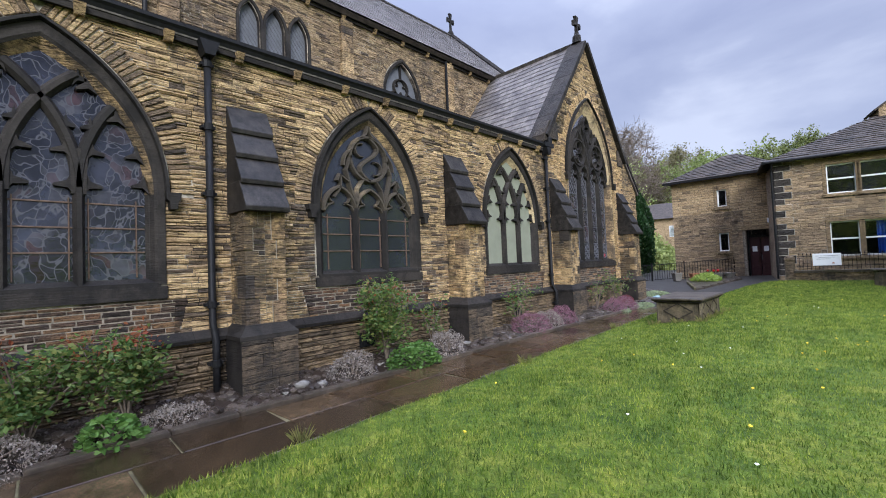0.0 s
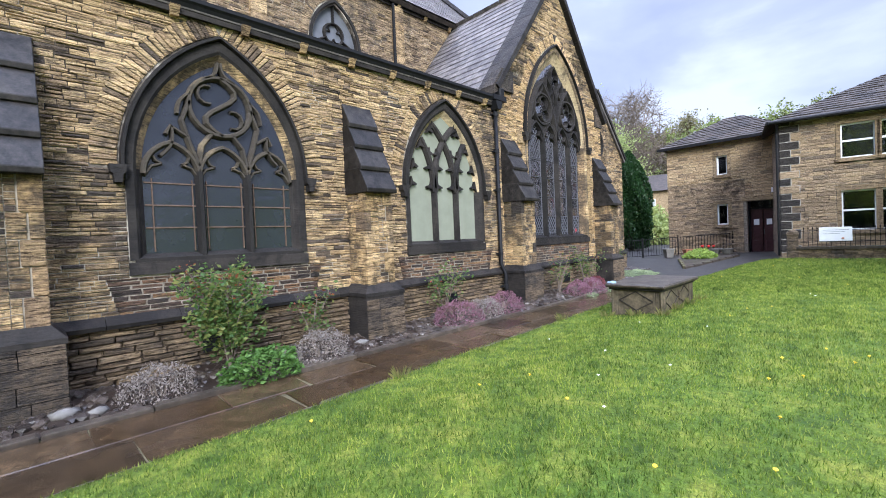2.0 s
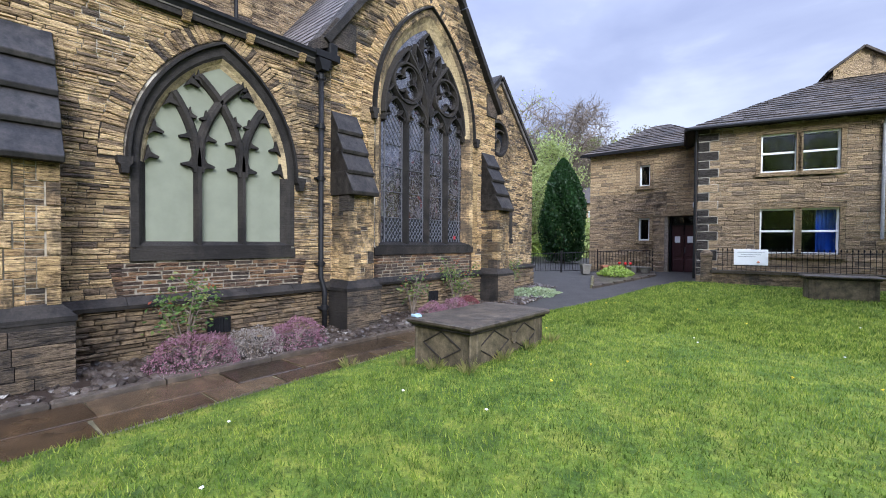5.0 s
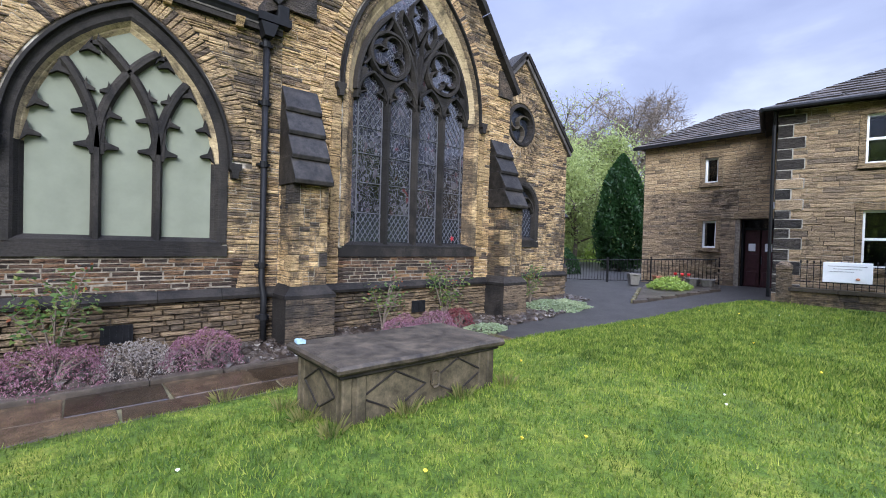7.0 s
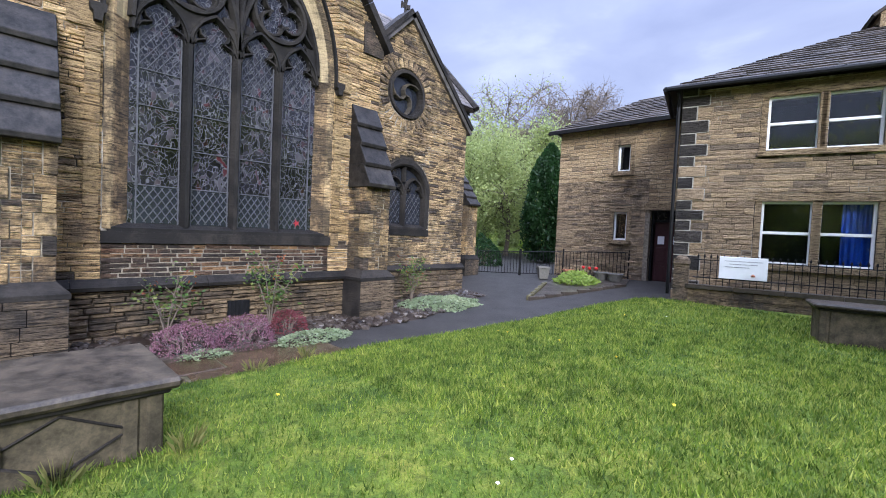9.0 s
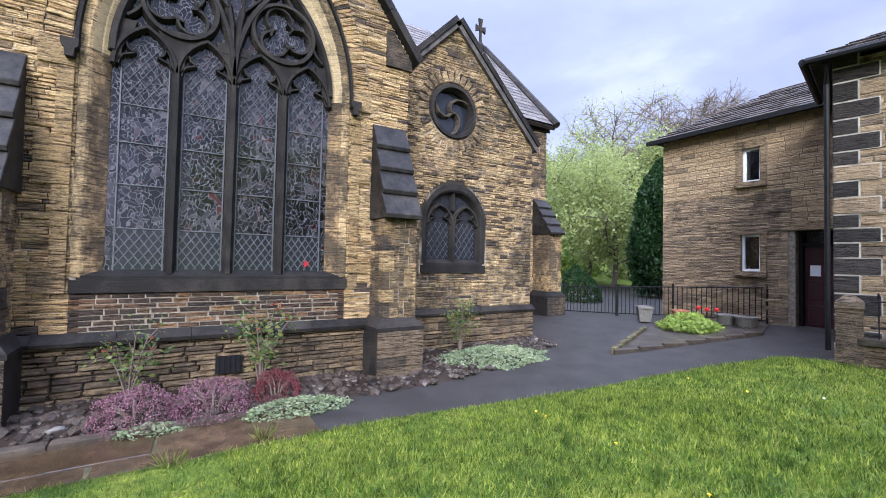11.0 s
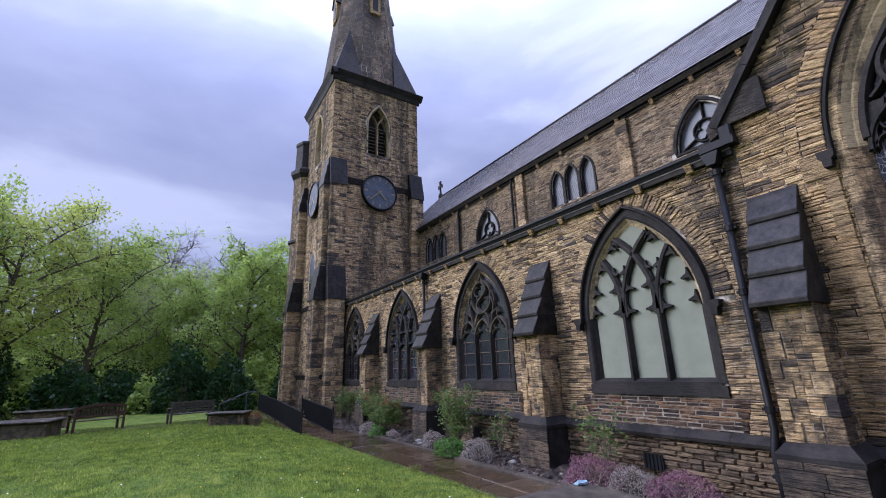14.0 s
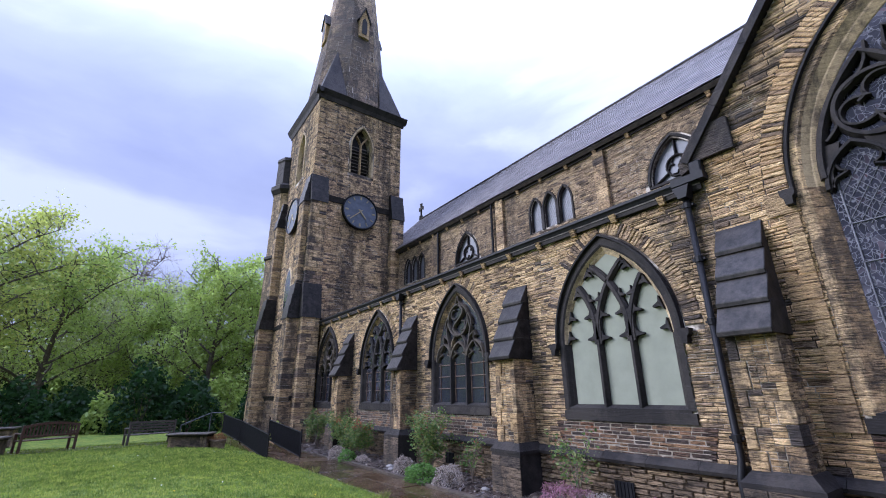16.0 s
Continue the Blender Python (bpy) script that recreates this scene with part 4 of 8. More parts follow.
def transept_window():
    c, w, z0, zs, za = BIG
    win = new("church_window")
    win.parent = church
    win.matrix_world = AISLE
    win["label"] = "great four-light traceried window of leaded stained glass"
    surround(win, c, w, z0, zs, za, depth=0.16, splay=0.25, outer=M_BUTTRESS)
    voussoirs(win, c, w + 0.13, zs + 0.05, za + 0.19, M_STONE, 0.27, 77, thick=0.066)
    iw, ia = w - 0.25, za - 0.37
    y0, y1 = 0.02, 0.2
    q = iw / 2
    bm = bmesh.new()
    head = zs - 0.1
    for k in range(4):
        trefoil_head(bm, c - iw + q * (k + 0.5), q * 0.5, head, 0.085, y0, y1, 1.6)
    for k in range(5):
        m0 = c - iw + q * k
        lo, hi = (0.0 if k == 0 else -1.0), (0.0 if k == 4 else 1.0)
        prism(bm, [(m0 + 0.06 * lo, head), (m0 + 0.06 * hi, head), (m0 + 0.09 * hi, head + 0.22), (m0 + 0.2 * hi, head + 0.46), (m0 + 0.24 * hi, head + 0.6), (m0 + 0.24 * lo, head + 0.6), (m0 + 0.2 * lo, head + 0.46), (m0 + 0.09 * lo, head + 0.22)][(1 if k == 0 else 0):(7 if k == 4 else 8)], y0 + 0.03, y1)
    for s in (-1, 1):
        sub = arch_points(c + s * iw / 2, iw / 2, zs + 0.06, zs + 1.62, 10)
        bar(bm, sub, 0.12, y0 - 0.02, y1)
        ring_u, ring_v, ring_r = c + s * 0.67, zs + 0.86, 0.44
        bar(bm, [(ring_u + ring_r * math.cos(math.pi * k / 14), ring_v + ring_r * math.sin(math.pi * k / 14)) for k in range(28)], 0.1, y0 - 0.01, y1, 0.28, True)
        # three round lobes inside each wheel
        for k in range(3):
            a = math.pi / 2 + s * 0.35 + 2 * math.pi * k / 3
            lu, lv = ring_u + 0.215 * math.cos(a), ring_v + 0.215 * math.sin(a)
            bar(bm, [(lu + 0.185 * math.cos(a + b * 0.36), lv + 0.185 * math.sin(a + b * 0.36)) for b in range(-6, 7)], 0.07, y0 + 0.02, y1, 0.3)
            spur(bm, (lu + 0.17 * math.cos(a + 2.2), lv + 0.17 * math.sin(a + 2.2)), (math.cos(a + 2.6), math.sin(a + 2.6)), 0.13, 0.12, y0 + 0.02, y1)
        # leaning daggers between the wheels and the head of the arch
        dagger = [(0.1, 1.02), (0.33, 1.3), (0.46, 1.56), (0.42, 1.82), (0.22, 1.62), (0.1, 1.32)]
        bar(bm, [(c + s * u, zs + v) for u, v in dagger], 0.075, y0, y1, 0.28, True)
        cusp(bm, (c + s * 0.3, zs + 1.3), (c + s * 0.2, zs + 1.55), s * 0.05, 0.05, y0, y1)
        cusp(bm, (c + s * 1.26, zs + 0.55), (c + s * 1.1, zs + 1.0), s * 0.08, 0.06, y0, y1)
        cusp(bm, (c + s * 1.04, zs + 1.12), (c + s * 0.62, zs + 1.72), s * 0.12, 0.06, y0, y1)
        bar(bm, [(c + s * 0.03, zs + 0.3), (c + s * 0.05, zs + 0.8), (c + s * 0.1, zs + 1.08)], 0.11, y0, y1)
        spur(bm, (c + s * 0.03, zs + 0.42), (s, -0.2), 0.2, 0.34, y0 + 0.02, y1)
    top_dagger = [(0, 1.35), (0.2, 1.72), (0.17, 2.02), (0, 2.22), (-0.17, 2.02), (-0.2, 1.72)]
    bar(bm, [(c + u, zs + v) for u, v in top_dagger], 0.07, y0, y1, 0.28, True)
    for s in (-1, 1):
        spur(bm, (c + s * 0.18, zs + 1.86), (-s, 0.1), 0.12, 0.14, y0 + 0.02, y1)
    split_part("tracery", bm, M_BLACK, win, "soot-black flowing stone tracery with quatrefoils")
    for k in (1, 2, 3):
        bm = bmesh.new()
        bar(bm, [(c - iw + q * k, z0 + 0.04), (c - iw + q * k, head + 0.02)], 0.135, y0 - 0.02, y1 + 0.04, 0.3)
        part("mullion", bm, M_BLACK, win, "black chamfered stone mullion")
    pane_arch(win, "stained_glass", c, iw + 0.04, z0, zs, ia + 0.05, 0.14, M_STAINED, "dull leaded stained glass seen from outside")
    for k in range(4):
        u = c - iw + q * (k + 0.5)
        bm = bmesh.new()
        box(bm, u - q / 2 + 0.05, u + q / 2 - 0.05, 0.128, 0.136, z0 + 0.06, z0 + 0.62)
        part("lower_pane", bm, M_GUARD, win, "dark plain glass behind the lattice")
        lattice(win, u, q / 2 - 0.07, z0 + 0.1, z0 + 0.62, 0.125, 0.105, thick=0.014)
        lattice(win, u, q / 2 - 0.07, head - 0.55, head + 0.36, 0.135, 0.12, thick=0.008)
        bm = bmesh.new()
        for v in (z0 + 0.63, z0 + 1.2, z0 + 1.75, z0 + 2.25):
            bar(bm, [(u - q / 2 + 0.06, v), (u + q / 2 - 0.06, v)], 0.016, 0.115, 0.135, 0.2)
        for s in (-1, 1):
            bar(bm, [(u + s * (q / 2 - 0.085), z0 + 0.06), (u + s * (q / 2 - 0.085), head + 0.1)], 0.02, 0.115, 0.136, 0.2)
        split_part("saddle_bar", bm, M_LEAD, win, "pale metal saddle bars")
    star = bmesh.new()
    prism(star, [(c + iw - 0.28 + (0.065 if k % 2 else 0.03) * math.cos(k * math.pi / 5), z0 + 0.2 + (0.065 if k % 2 else 0.03) * math.sin(k * math.pi / 5)) for k in range(10)], 0.108, 0.118)
    part("red_glass_flower", star, plain("red_glass", (0.30, 0.03, 0.04), 0.3), win, "small red glass flower")
    # dressed blocks bonded into the wall beside the window
    rnd = random.Random(5)
    for s in (-1, 1):
        v = z0 - 0.2
        while v < zs:
            h = rnd.uniform(0.24, 0.36)
            ln = rnd.choice((0.16, 0.34))
            u = c + s * (w + 0.1)
            piece("quoin", win, M_DRESSED, min(u, u + s * ln), max(u, u + s * ln), -0.042, 0.0, v + 0.006, v + h - 0.006)
            v += h


transept_window()


# ---- buttresses ----
def buttress(u, w=0.58, d=0.55, top=3.98, lip=2.4, m=AISLE):
    b = new("buttress")
    b.parent = church
    b.matrix_world = m @ pose(u, 0, 0)
    b["label"] = "stepped stone buttress with black slab weathering"
    bm = bmesh.new()
    prism(bm, [(-w / 2 + 0.03, -0.4), (w / 2 - 0.03, -0.4), (w / 2 - 0.03, lip + 0.1), (-w / 2 + 0.02, lip + 0.1)], -d + 0.02, 0.05)
    part("core", bm, M_MORTAR, b)
    rnd = random.Random(int(u * 100))
    # tall quoins at the front corners, thin courses between and behind them
    edge = {}
    for s in (-1, 1):
        v, long = 0.78, rnd.random() < 0.5
        edge[s] = []
        while v < lip - 0.02:
            h = min(rnd.uniform(0.2, 0.38), lip - v)
            if lip - v - h < 0.1:
                h = lip - v
            front, deep = (0.2, 0.17) if long else (0.13, 0.3)
            mat_q = rnd.choice((M_DRESSED, M_BUTTRESS, M_BUTTRESS, M_BUTTRESS))
            x = s * (w / 2 + rnd.uniform(0, 0.012))
            piece("quoin", b, mat_q, min(x, x - s * front) + 0.004, max(x, x - s * front) - 0.004, -d - rnd.uniform(0.0, 0.016), -d + deep, v + 0.005, v + h - 0.005)
            edge[s].append((v, v + h, front, deep))
            v, long = v + h, not long
    for s in (-1, 1):
        for v0_q, v1_q, front, deep in edge[s]:
            v, n_c = v0_q, max(2, round((v1_q - v0_q) / 0.075))
            for k_c in range(n_c):
                h = (v1_q - v0_q) / n_c
                y = -d + deep
                while y < -0.02:
                    e = min(y + rnd.uniform(0.12, 0.26), 0.0)
                    x = s * (w / 2 - rnd.uniform(0.0, 0.014))
                    piece("shaft_stone", b, M_BUTTRESS, min(x, x - s * 0.05), max(x, x - s * 0.05), y + 0.004, e - 0.004, v + 0.005, v + h - 0.005)
                    y = e
                inner = w / 2 - front
                if inner > 0.05:
                    piece("shaft_stone", b, M_BUTTRESS, min(0, s * inner) + 0.004, max(0, s * inner) - 0.004, -d + rnd.uniform(0.0, 0.016), -d + 0.06, v + 0.005, v + h - 0.005)
                v += h
    # plinth
    pw, pd = w / 2 + 0.11, d + 0.1
    bm = bmesh.new()
    prism(bm, [(-pw, -0.4), (pw, -0.4), (pw, 0.62), (-pw, 0.62)], -pd, 0.0)
    vs = prism(bm, [(-pw - 0.015, 0.6), (pw + 0.015, 0.6), (pw + 0.015, 0.66), (-pw - 0.015, 0.66)], -pd - 0.015, 0.0)
    tops = [x for x in vs if x.co.z > 0.65]
    vs2 = prism(bm, [(-pw - 0.01, 0.66), (pw + 0.01, 0.66), (w / 2, 0.8), (-w / 2, 0.8)], -pd - 0.01, 0.0)
    for x in vs2:
        if x.co.z > 0.75 and x.co.y < -0.1:
            x.co.y = -d
    part("plinth_core", bm, M_BLACK, b, "black plinth of the buttress")
    v = -0.3
    while v < 0.55:
        h = min(rnd.uniform(0.13, 0.2), 0.6 - v)
        cut = rnd.uniform(-0.15, 0.15)
        for a, e in ((-pw, cut), (cut, pw)):
            piece("plinth_stone", b, M_BASE, a + 0.005, e - 0.005, -pd - 0.02, -pd + 0.02, v + 0.005, v + h - 0.005)
        v += h
    # overlapping weathering slabs
    n = 4
    y_lo, y_hi = -d - 0.07, 0.0
    for k in range(n):
        t0, t1 = k / n, (k + 1) / n
        za, zb = lip + (top - lip) * t0, lip + (top - lip) * t1
        ya, yb = y_lo + (y_hi - y_lo) * t0, y_lo + (y_hi - y_lo) * t1
        bm = bmesh.new()
        ww = w / 2 + 0.025 - 0.004 * k
        prof = [(ya - 0.075, za - 0.03), (ya - 0.085, za + 0.035), (yb - 0.02, zb + 0.02), (0.0, zb + 0.02), (0.0, za - 0.02)]
        va = [bm.verts.new((-ww, y, z)) for y, z in prof]
        vb = [bm.verts.new((ww, y, z)) for y, z in prof]
        for i in range(5):
            bm.faces.new((va[i], va[(i + 1) % 5], vb[(i + 1) % 5], vb[i]))
        bm.faces.new(va[::-1])
        bm.faces.new(vb)
        bmesh.ops.recalc_face_normals(bm, faces=bm.faces)
        bmesh.ops.bevel(bm, geom=list(bm.edges), offset=0.008, segments=1, affect="EDGES")
        part("slab", bm, M_WSLAB, b, "wet black weathering slab")
    return b


for u_b in BUTTRESSES:
    buttress(u_b)


# ---- roofs ----
def slate_roof(name, m, length, slope, parent, material, row=0.24, width=0.32, seed=4, label="", cut=None):
    """Lapped slates on a rectangular slope: local x along the eaves, y up the slope, z off the roof."""
    rnd = random.Random(seed)
    verts, faces = [], []
    rows = int(slope / row)
    for r in range(rows):
        y = r * slope / rows
        x = -width * rnd.random()
        while x < length:
            w = width * rnd.uniform(0.85, 1.15)
            a, b = max(0, x), min(length, x + w)
            if cut:
                lim = cut(y)
                a, b = max(a, lim[0]), min(b, lim[1])
            if b - a > 0.03:
                i = len(verts)
                t = rnd.uniform(0.009, 0.014)
                up = slope / rows * 1.5
                verts += [(a + 0.003, y, 0.012), (b - 0.003, y, 0.012), (b - 0.003, y, 0.012 + t), (a + 0.003, y, 0.012 + t), (a + 0.003, y + up, 0.0), (b - 0.003, y + up, 0.0)]
                faces += [(i, i + 1, i + 2, i + 3), (i + 3, i + 2, i + 5, i + 4)]
            x += w
    me = bpy.data.meshes.new(name)
    me.from_pydata(verts, [], faces)
    ob = mesh_part(name, me, material, parent, label)
    ob.matrix_world = m
    tagged(ob, kind="stuff")
    return ob


def slope_pose(origin, along, up):
    """A pose whose x runs along the eaves, y up the slope and z off it."""
    a, u = Vector(along).normalized(), Vector(up).normalized()
    n = a.cross(u)
    m = Matrix((a, u, n)).transposed().to_4x4()
    return Matrix.Translation(origin) @ m


def roof_deck(name, corners, thick, material, parent, label=""):
    bm = bmesh.new()
    c = [Vector(p) for p in corners]
    nrm = (c[1] - c[0]).cross(c[3] - c[0]).normalized() * thick
    a = [bm.verts.new(p) for p in c]
    b = [bm.verts.new(p - nrm) for p in c]
    bm.faces.new(a)
    bm.faces.new(b[::-1])
    for i in range(len(c)):
        bm.faces.new((a[i], b[i], b[(i + 1) % len(c)], a[(i + 1) % len(c)]))
    bmesh.ops.recalc_face_normals(bm, faces=bm.faces)
    return part(name, bm, material, parent, label)


# aisle lean-to
roof_deck("aisle_roof", [(-6.45, -6, 4.92), (-6.45, 11.4, 4.92), (-10.7, 11.4, 6.75), (-10.7, -6, 6.75)], 0.12, M_SLATE, church, "low slate lean-to roof over the aisle")
# nave walls
CLERE = pose(-10.7, 0, 0, 0, 0, 90)
TRIPLES = [-3.95, 5.0]
TRIS = [0.3, 9.35]


def clere_holes():
    holes = []
    for c in TRIPLES:
        for k in (-1, 0, 1):
            holes.append(arch_loop(c + k * 0.66, 0.25, 7.15, 7.85, 8.38, 6))
    for c in TRIS:
        holes.append(arch_loop(c, 0.72, 7.1, 7.16, 8.3, 8))
    return holes


clere = face("clerestory_wall", CLERE, [(-10, 4.5), (17, 4.5), (17, 9.1), (-10, 9.1)], clere_holes(), 0.6, label="clerestory wall of small coursed sandstone")


def clere_cuts(v):
    cuts = []
    for c in TRIPLES:
        if 7.1 < v < 8.45:
            for k in (-1, 0, 1):
                w = arch_half(0.33, 7.85, 8.5, v)
                cuts.append((c + k * 0.66 - w, c + k * 0.66 + w))
    for c in TRIS:
        w = arch_half(0.92, 7.16, 8.52, v) if v > 7.05 else 0
        if w:
            cuts.append((c - w, c + w))
    return cuts


stonework(clere, lambda v: (-10, 17), 6.7, 9.05, clere_cuts, M_CLERE, 21, (0.055, 0.095), (0.16, 0.42))
for c_t in TRIPLES:
    win = new("clerestory_window")
    win.parent = church
    win.matrix_world = CLERE
    win["label"] = "group of three small leaded lancets"
    for k in (-1, 0, 1):
        u_l = c_t + k * 0.66
        bm = bmesh.new()
        bar(bm, arch_loop(u_l, 0.3, 7.12, 7.85, 8.44, 8), 0.12, -0.05, 0.2, 0.25)
        part("lancet_frame", bm, M_BLACK, win)
        pane_arch(win, "lancet_pane", u_l, 0.26, 7.15, 7.85, 8.38, 0.12, M_CLEARLEAD, "pale leaded glass")
        lattice(win, u_l, 0.24, 7.2, 8.2, 0.118, 0.11, thick=0.01)
for c_t in TRIS:
    win = new("clerestory_window")
    win.parent = church
    win.matrix_world = CLERE
    win["label"] = "small pointed triangular window with tracery"
    bm = bmesh.new()
    bar(bm, arch_loop(c_t, 0.78, 7.06, 7.16, 8.4, 8), 0.13, -0.05, 0.2, 0.25, True)
    part("frame", bm, M_BLACK, win)
    bm = bmesh.new()
    foil(bm, c_t, 7.5, 0.3, 3, 0.07, 0.05, 0.2, math.pi / 2)
    for s in (-1, 1):
        bar(bm, [(c_t + s * 0.68, 7.14), (c_t + s * 0.26, 7.36)], 0.07, 0.05, 0.2)
    bar(bm, [(c_t, 7.8), (c_t, 8.3)], 0.07, 0.05, 0.2)
    split_part("tracery", bm, M_BLACK, win)
    pane_arch(win, "pane", c_t, 0.74, 7.1, 7.16, 8.32, 0.14, M_CLEARLEAD, "pale leaded glass")
    voussoirs(win, c_t, 0.84, 7.2, 8.5, M_CLERE, 0.24, 9)
for u_p in (-1.9, 2.55, 7.15, 11.6):
    pil = new("pilaster")
    pil.parent = church
    pil.matrix_world = CLERE
    rnd_p = random.Random(int(u_p * 10))
    v_p = 6.6
    while v_p < 8.9:
        h_p = rnd_p.uniform(0.2, 0.32)
        piece("pilaster_block", pil, M_SOOTY, u_p - 0.2, u_p + 0.2, -0.14, 0, v_p + 0.006, v_p + h_p - 0.006)
        v_p += h_p

# ---- church: roofs, gutters, crosses ----
def cross(m, h=0.85, material=None):
    """A small stone wheel-less cross with splayed arms on a block."""
    c = new("gable_cross")
    c.parent = church
    c.matrix_world = m
    c["label"] = "carved stone gable cross, blackened"
    bm = bmesh.new()
    lathe(bm, [(0.17, -0.15), (0.15, 0.08), (0.09, 0.16), (0.07, 0.26)], 8)
    part("cross_base", bm, M_BLACK, c)
    bm = bmesh.new()
    k = h / 0.85
    s = 0.045
    out = [(-s, 0.2), (s, 0.2), (s * 0.9, 0.5 * k), (0.2, 0.47 * k), (0.24, 0.44 * k), (0.24, 0.66 * k), (0.2, 0.63 * k), (s, 0.6 * k), (0.09, 0.82 * k), (0.11, 0.86 * k), (-0.11, 0.86 * k), (-0.09, 0.82 * k), (-s, 0.6 * k), (-0.2, 0.63 * k), (-0.24, 0.66 * k), (-0.24, 0.44 * k), (-0.2, 0.47 * k), (-s * 0.9, 0.5 * k)]
    prism(bm, out, -0.05, 0.05)
    part("cross_head", bm, M_BLACK, c)


def gutter(name, m, length, brackets=0.92, size=0.13):
    """An iron gutter along local x with a moulded front, on small stone corbels."""
    g = new(name)
    g.parent = church
    g.matrix_world = m
    g["label"] = "black cast-iron gutter on stone corbels"
    bm = bmesh.new()
    prof = [(0.0, 0.0), (-size * 0.55, 0.0), (-size * 0.75, size * 0.35), (-size, size * 0.6), (-size, size), (-size + 0.015, size), (-size * 0.6, size * 0.3), (0, 0.03)]
    va = [bm.verts.new((0, y, z)) for y, z in prof]
    vb = [bm.verts.new((length, y, z)) for y, z in prof]
    n = len(prof)
    for i in range(n):
        bm.faces.new((va[i], va[(i + 1) % n], vb[(i + 1) % n], vb[i]))
    bm.faces.new(va[::-1])
    bm.faces.new(vb)
    bmesh.ops.recalc_face_normals(bm, faces=bm.faces)
    part("channel", bm, M_IRON, g)
    bm = bmesh.new()
    prism(bm, [(0, -0.02), (length, -0.02), (length, -0.1), (0, -0.1)], -0.05, 0.0)
    part("eaves_course", bm, M_BLACK, g)
    me = None
    for k in range(int(length / brackets)):
        if me is None:
            bm = bmesh.new()
            vs = prism(bm, [(-0.06, -0.02), (0.06, -0.02), (0.05, -0.15), (-0.05, -0.15)], -0.13, 0.0)
            for q in vs:
                if q.co.z < -0.1 and q.co.y < -0.1:
                    q.co.y = -0.06
            ob = part("corbel", bm, M_DRESSED, g)
            me = ob.data
        else:
            ob = mesh_part("corbel", me, M_DRESSED, g)
        ob.location.x = 0.4 + k * brackets


gutter("aisle_gutter", AISLE @ pose(-6.2, -0.04, 4.83), 17.6)
gutter("nave_gutter", CLERE @ pose(-6.0, -0.04, 9.05), 23.0, 1.15)


def downpipe(m, top, foot, offset=0.0):
    d = new("downpipe")
    d.parent = church
    d.matrix_world = m
    d["label"] = "black cast-iron downpipe with collars"
    bm = bmesh.new()
    tube(bm, [(0, -0.1, top), (0, -0.1, 0.85), (0, -0.22, 0.62), (0, -0.22, foot)], 0.048, 10)
    part("pipe", bm, M_IRON, d, smooth=True)
    for v in (top - 0.1, top - 1.0, top - 1.95, 1.1, foot + 0.5):
        bm = bmesh.new()
        y = -0.1 if v > 0.8 else -0.22
        lathe(bm, [(0.05, v - 0.05), (0.064, v - 0.045), (0.064, v + 0.045), (0.05, v + 0.05)], 10, (0, y))
        box(bm, -0.09, 0.09, y - 0.01, y + 0.1, v - 0.02, v + 0.02)
        part("collar", bm, M_IRON, d)
    bm = bmesh.new()
    vs = prism(bm, [(-0.13, top), (0.13, top), (0.13, top + 0.2), (-0.13, top + 0.2)], -0.24, -0.03)
    for q in vs:
        if q.co.z < top + 0.05:
            q.co.x *= 0.5
    part("hopper", bm, M_IRON, d)


downpipe(AISLE @ pose(2.03, 0, 0), 4.6, -0.2)
downpipe(AISLE @ pose(11.15, 0, 0), 4.62, -0.2)
for u_d in (2.1, 11.4, -1.7):
    bm = bmesh.new()
    tube(bm, [(u_d, -0.12, 9.0), (u_d, -0.12, 6.6)], 0.05, 8)
    ob = part("nave_downpipe", bm, M_IRON, church, "black iron downpipe of the clerestory")
    ob.matrix_world = CLERE

# nave roof
NAVE_UP = (-4.18, 0, 4.15)
roof_deck("nave_roof", [(-10.42, -9.6, 9.12), (-10.42, 16.3, 9.12), (-14.6, 16.3, 13.27), (-14.6, -9.6, 13.27)], 0.14, M_STONESLATE, church, "steep nave roof deck")
slate_roof("nave_slate", slope_pose((-10.4, -9.6, 9.15), (0, 1, 0), NAVE_UP), 25.9, 5.9, church, M_SLATE, 0.25, 0.36, 31, "grey-blue slates in even courses")
roof_deck("nave_back_roof", [(-18.8, 16.3, 9.12), (-18.8, -9.6, 9.12), (-14.6, -9.6, 13.27), (-14.6, 16.3, 13.27)], 0.14, M_STONESLATE, church)
bm = bmesh.new()
prism(bm, [(-18.6, 4.0), (-10.75, 4.0), (-10.75, 9.0), (-14.6, 13.05), (-18.6, 9.0)], 15.9, 16.35)
part("nave_east_gable", bm, M_SOOTY, church, "sooty gable end of the nave")
bm = bmesh.new()
prism(bm, [(-18.6, -0.5), (-10.75, -0.5), (-10.75, 9.0), (-14.6, 13.05), (-18.6, 9.0)], -9.7, -9.3)
part("nave_west_gable", bm, M_SOOTY, church, "sooty west gable of the nave")
bm = bmesh.new()
box(bm, -18.8, -18.4, -9.5, 24.4, -0.5, 9.0)
part("north_wall", bm, M_SOOTY, church)
bm = bmesh.new()
tube(bm, [(-14.6, -9.6, 13.3), (-14.6, 16.3, 13.3)], 0.11, 8)
part("nave_ridge", bm, M_BLACK, church, "dark ridge tiles")
bm = bmesh.new()
tube(bm, [(-10.35, 16.25, 9.2), (-14.6, 16.25, 13.4)], 0.12, 6)
part("nave_verge", bm, M_BLACK, church, "black verge coping")
cross(pose(-14.6, 16.2, 13.45, 0, 0, 90), 1.05)
cross(pose(-14.6, -9.5, 13.45, 0, 0, 90), 1.05)

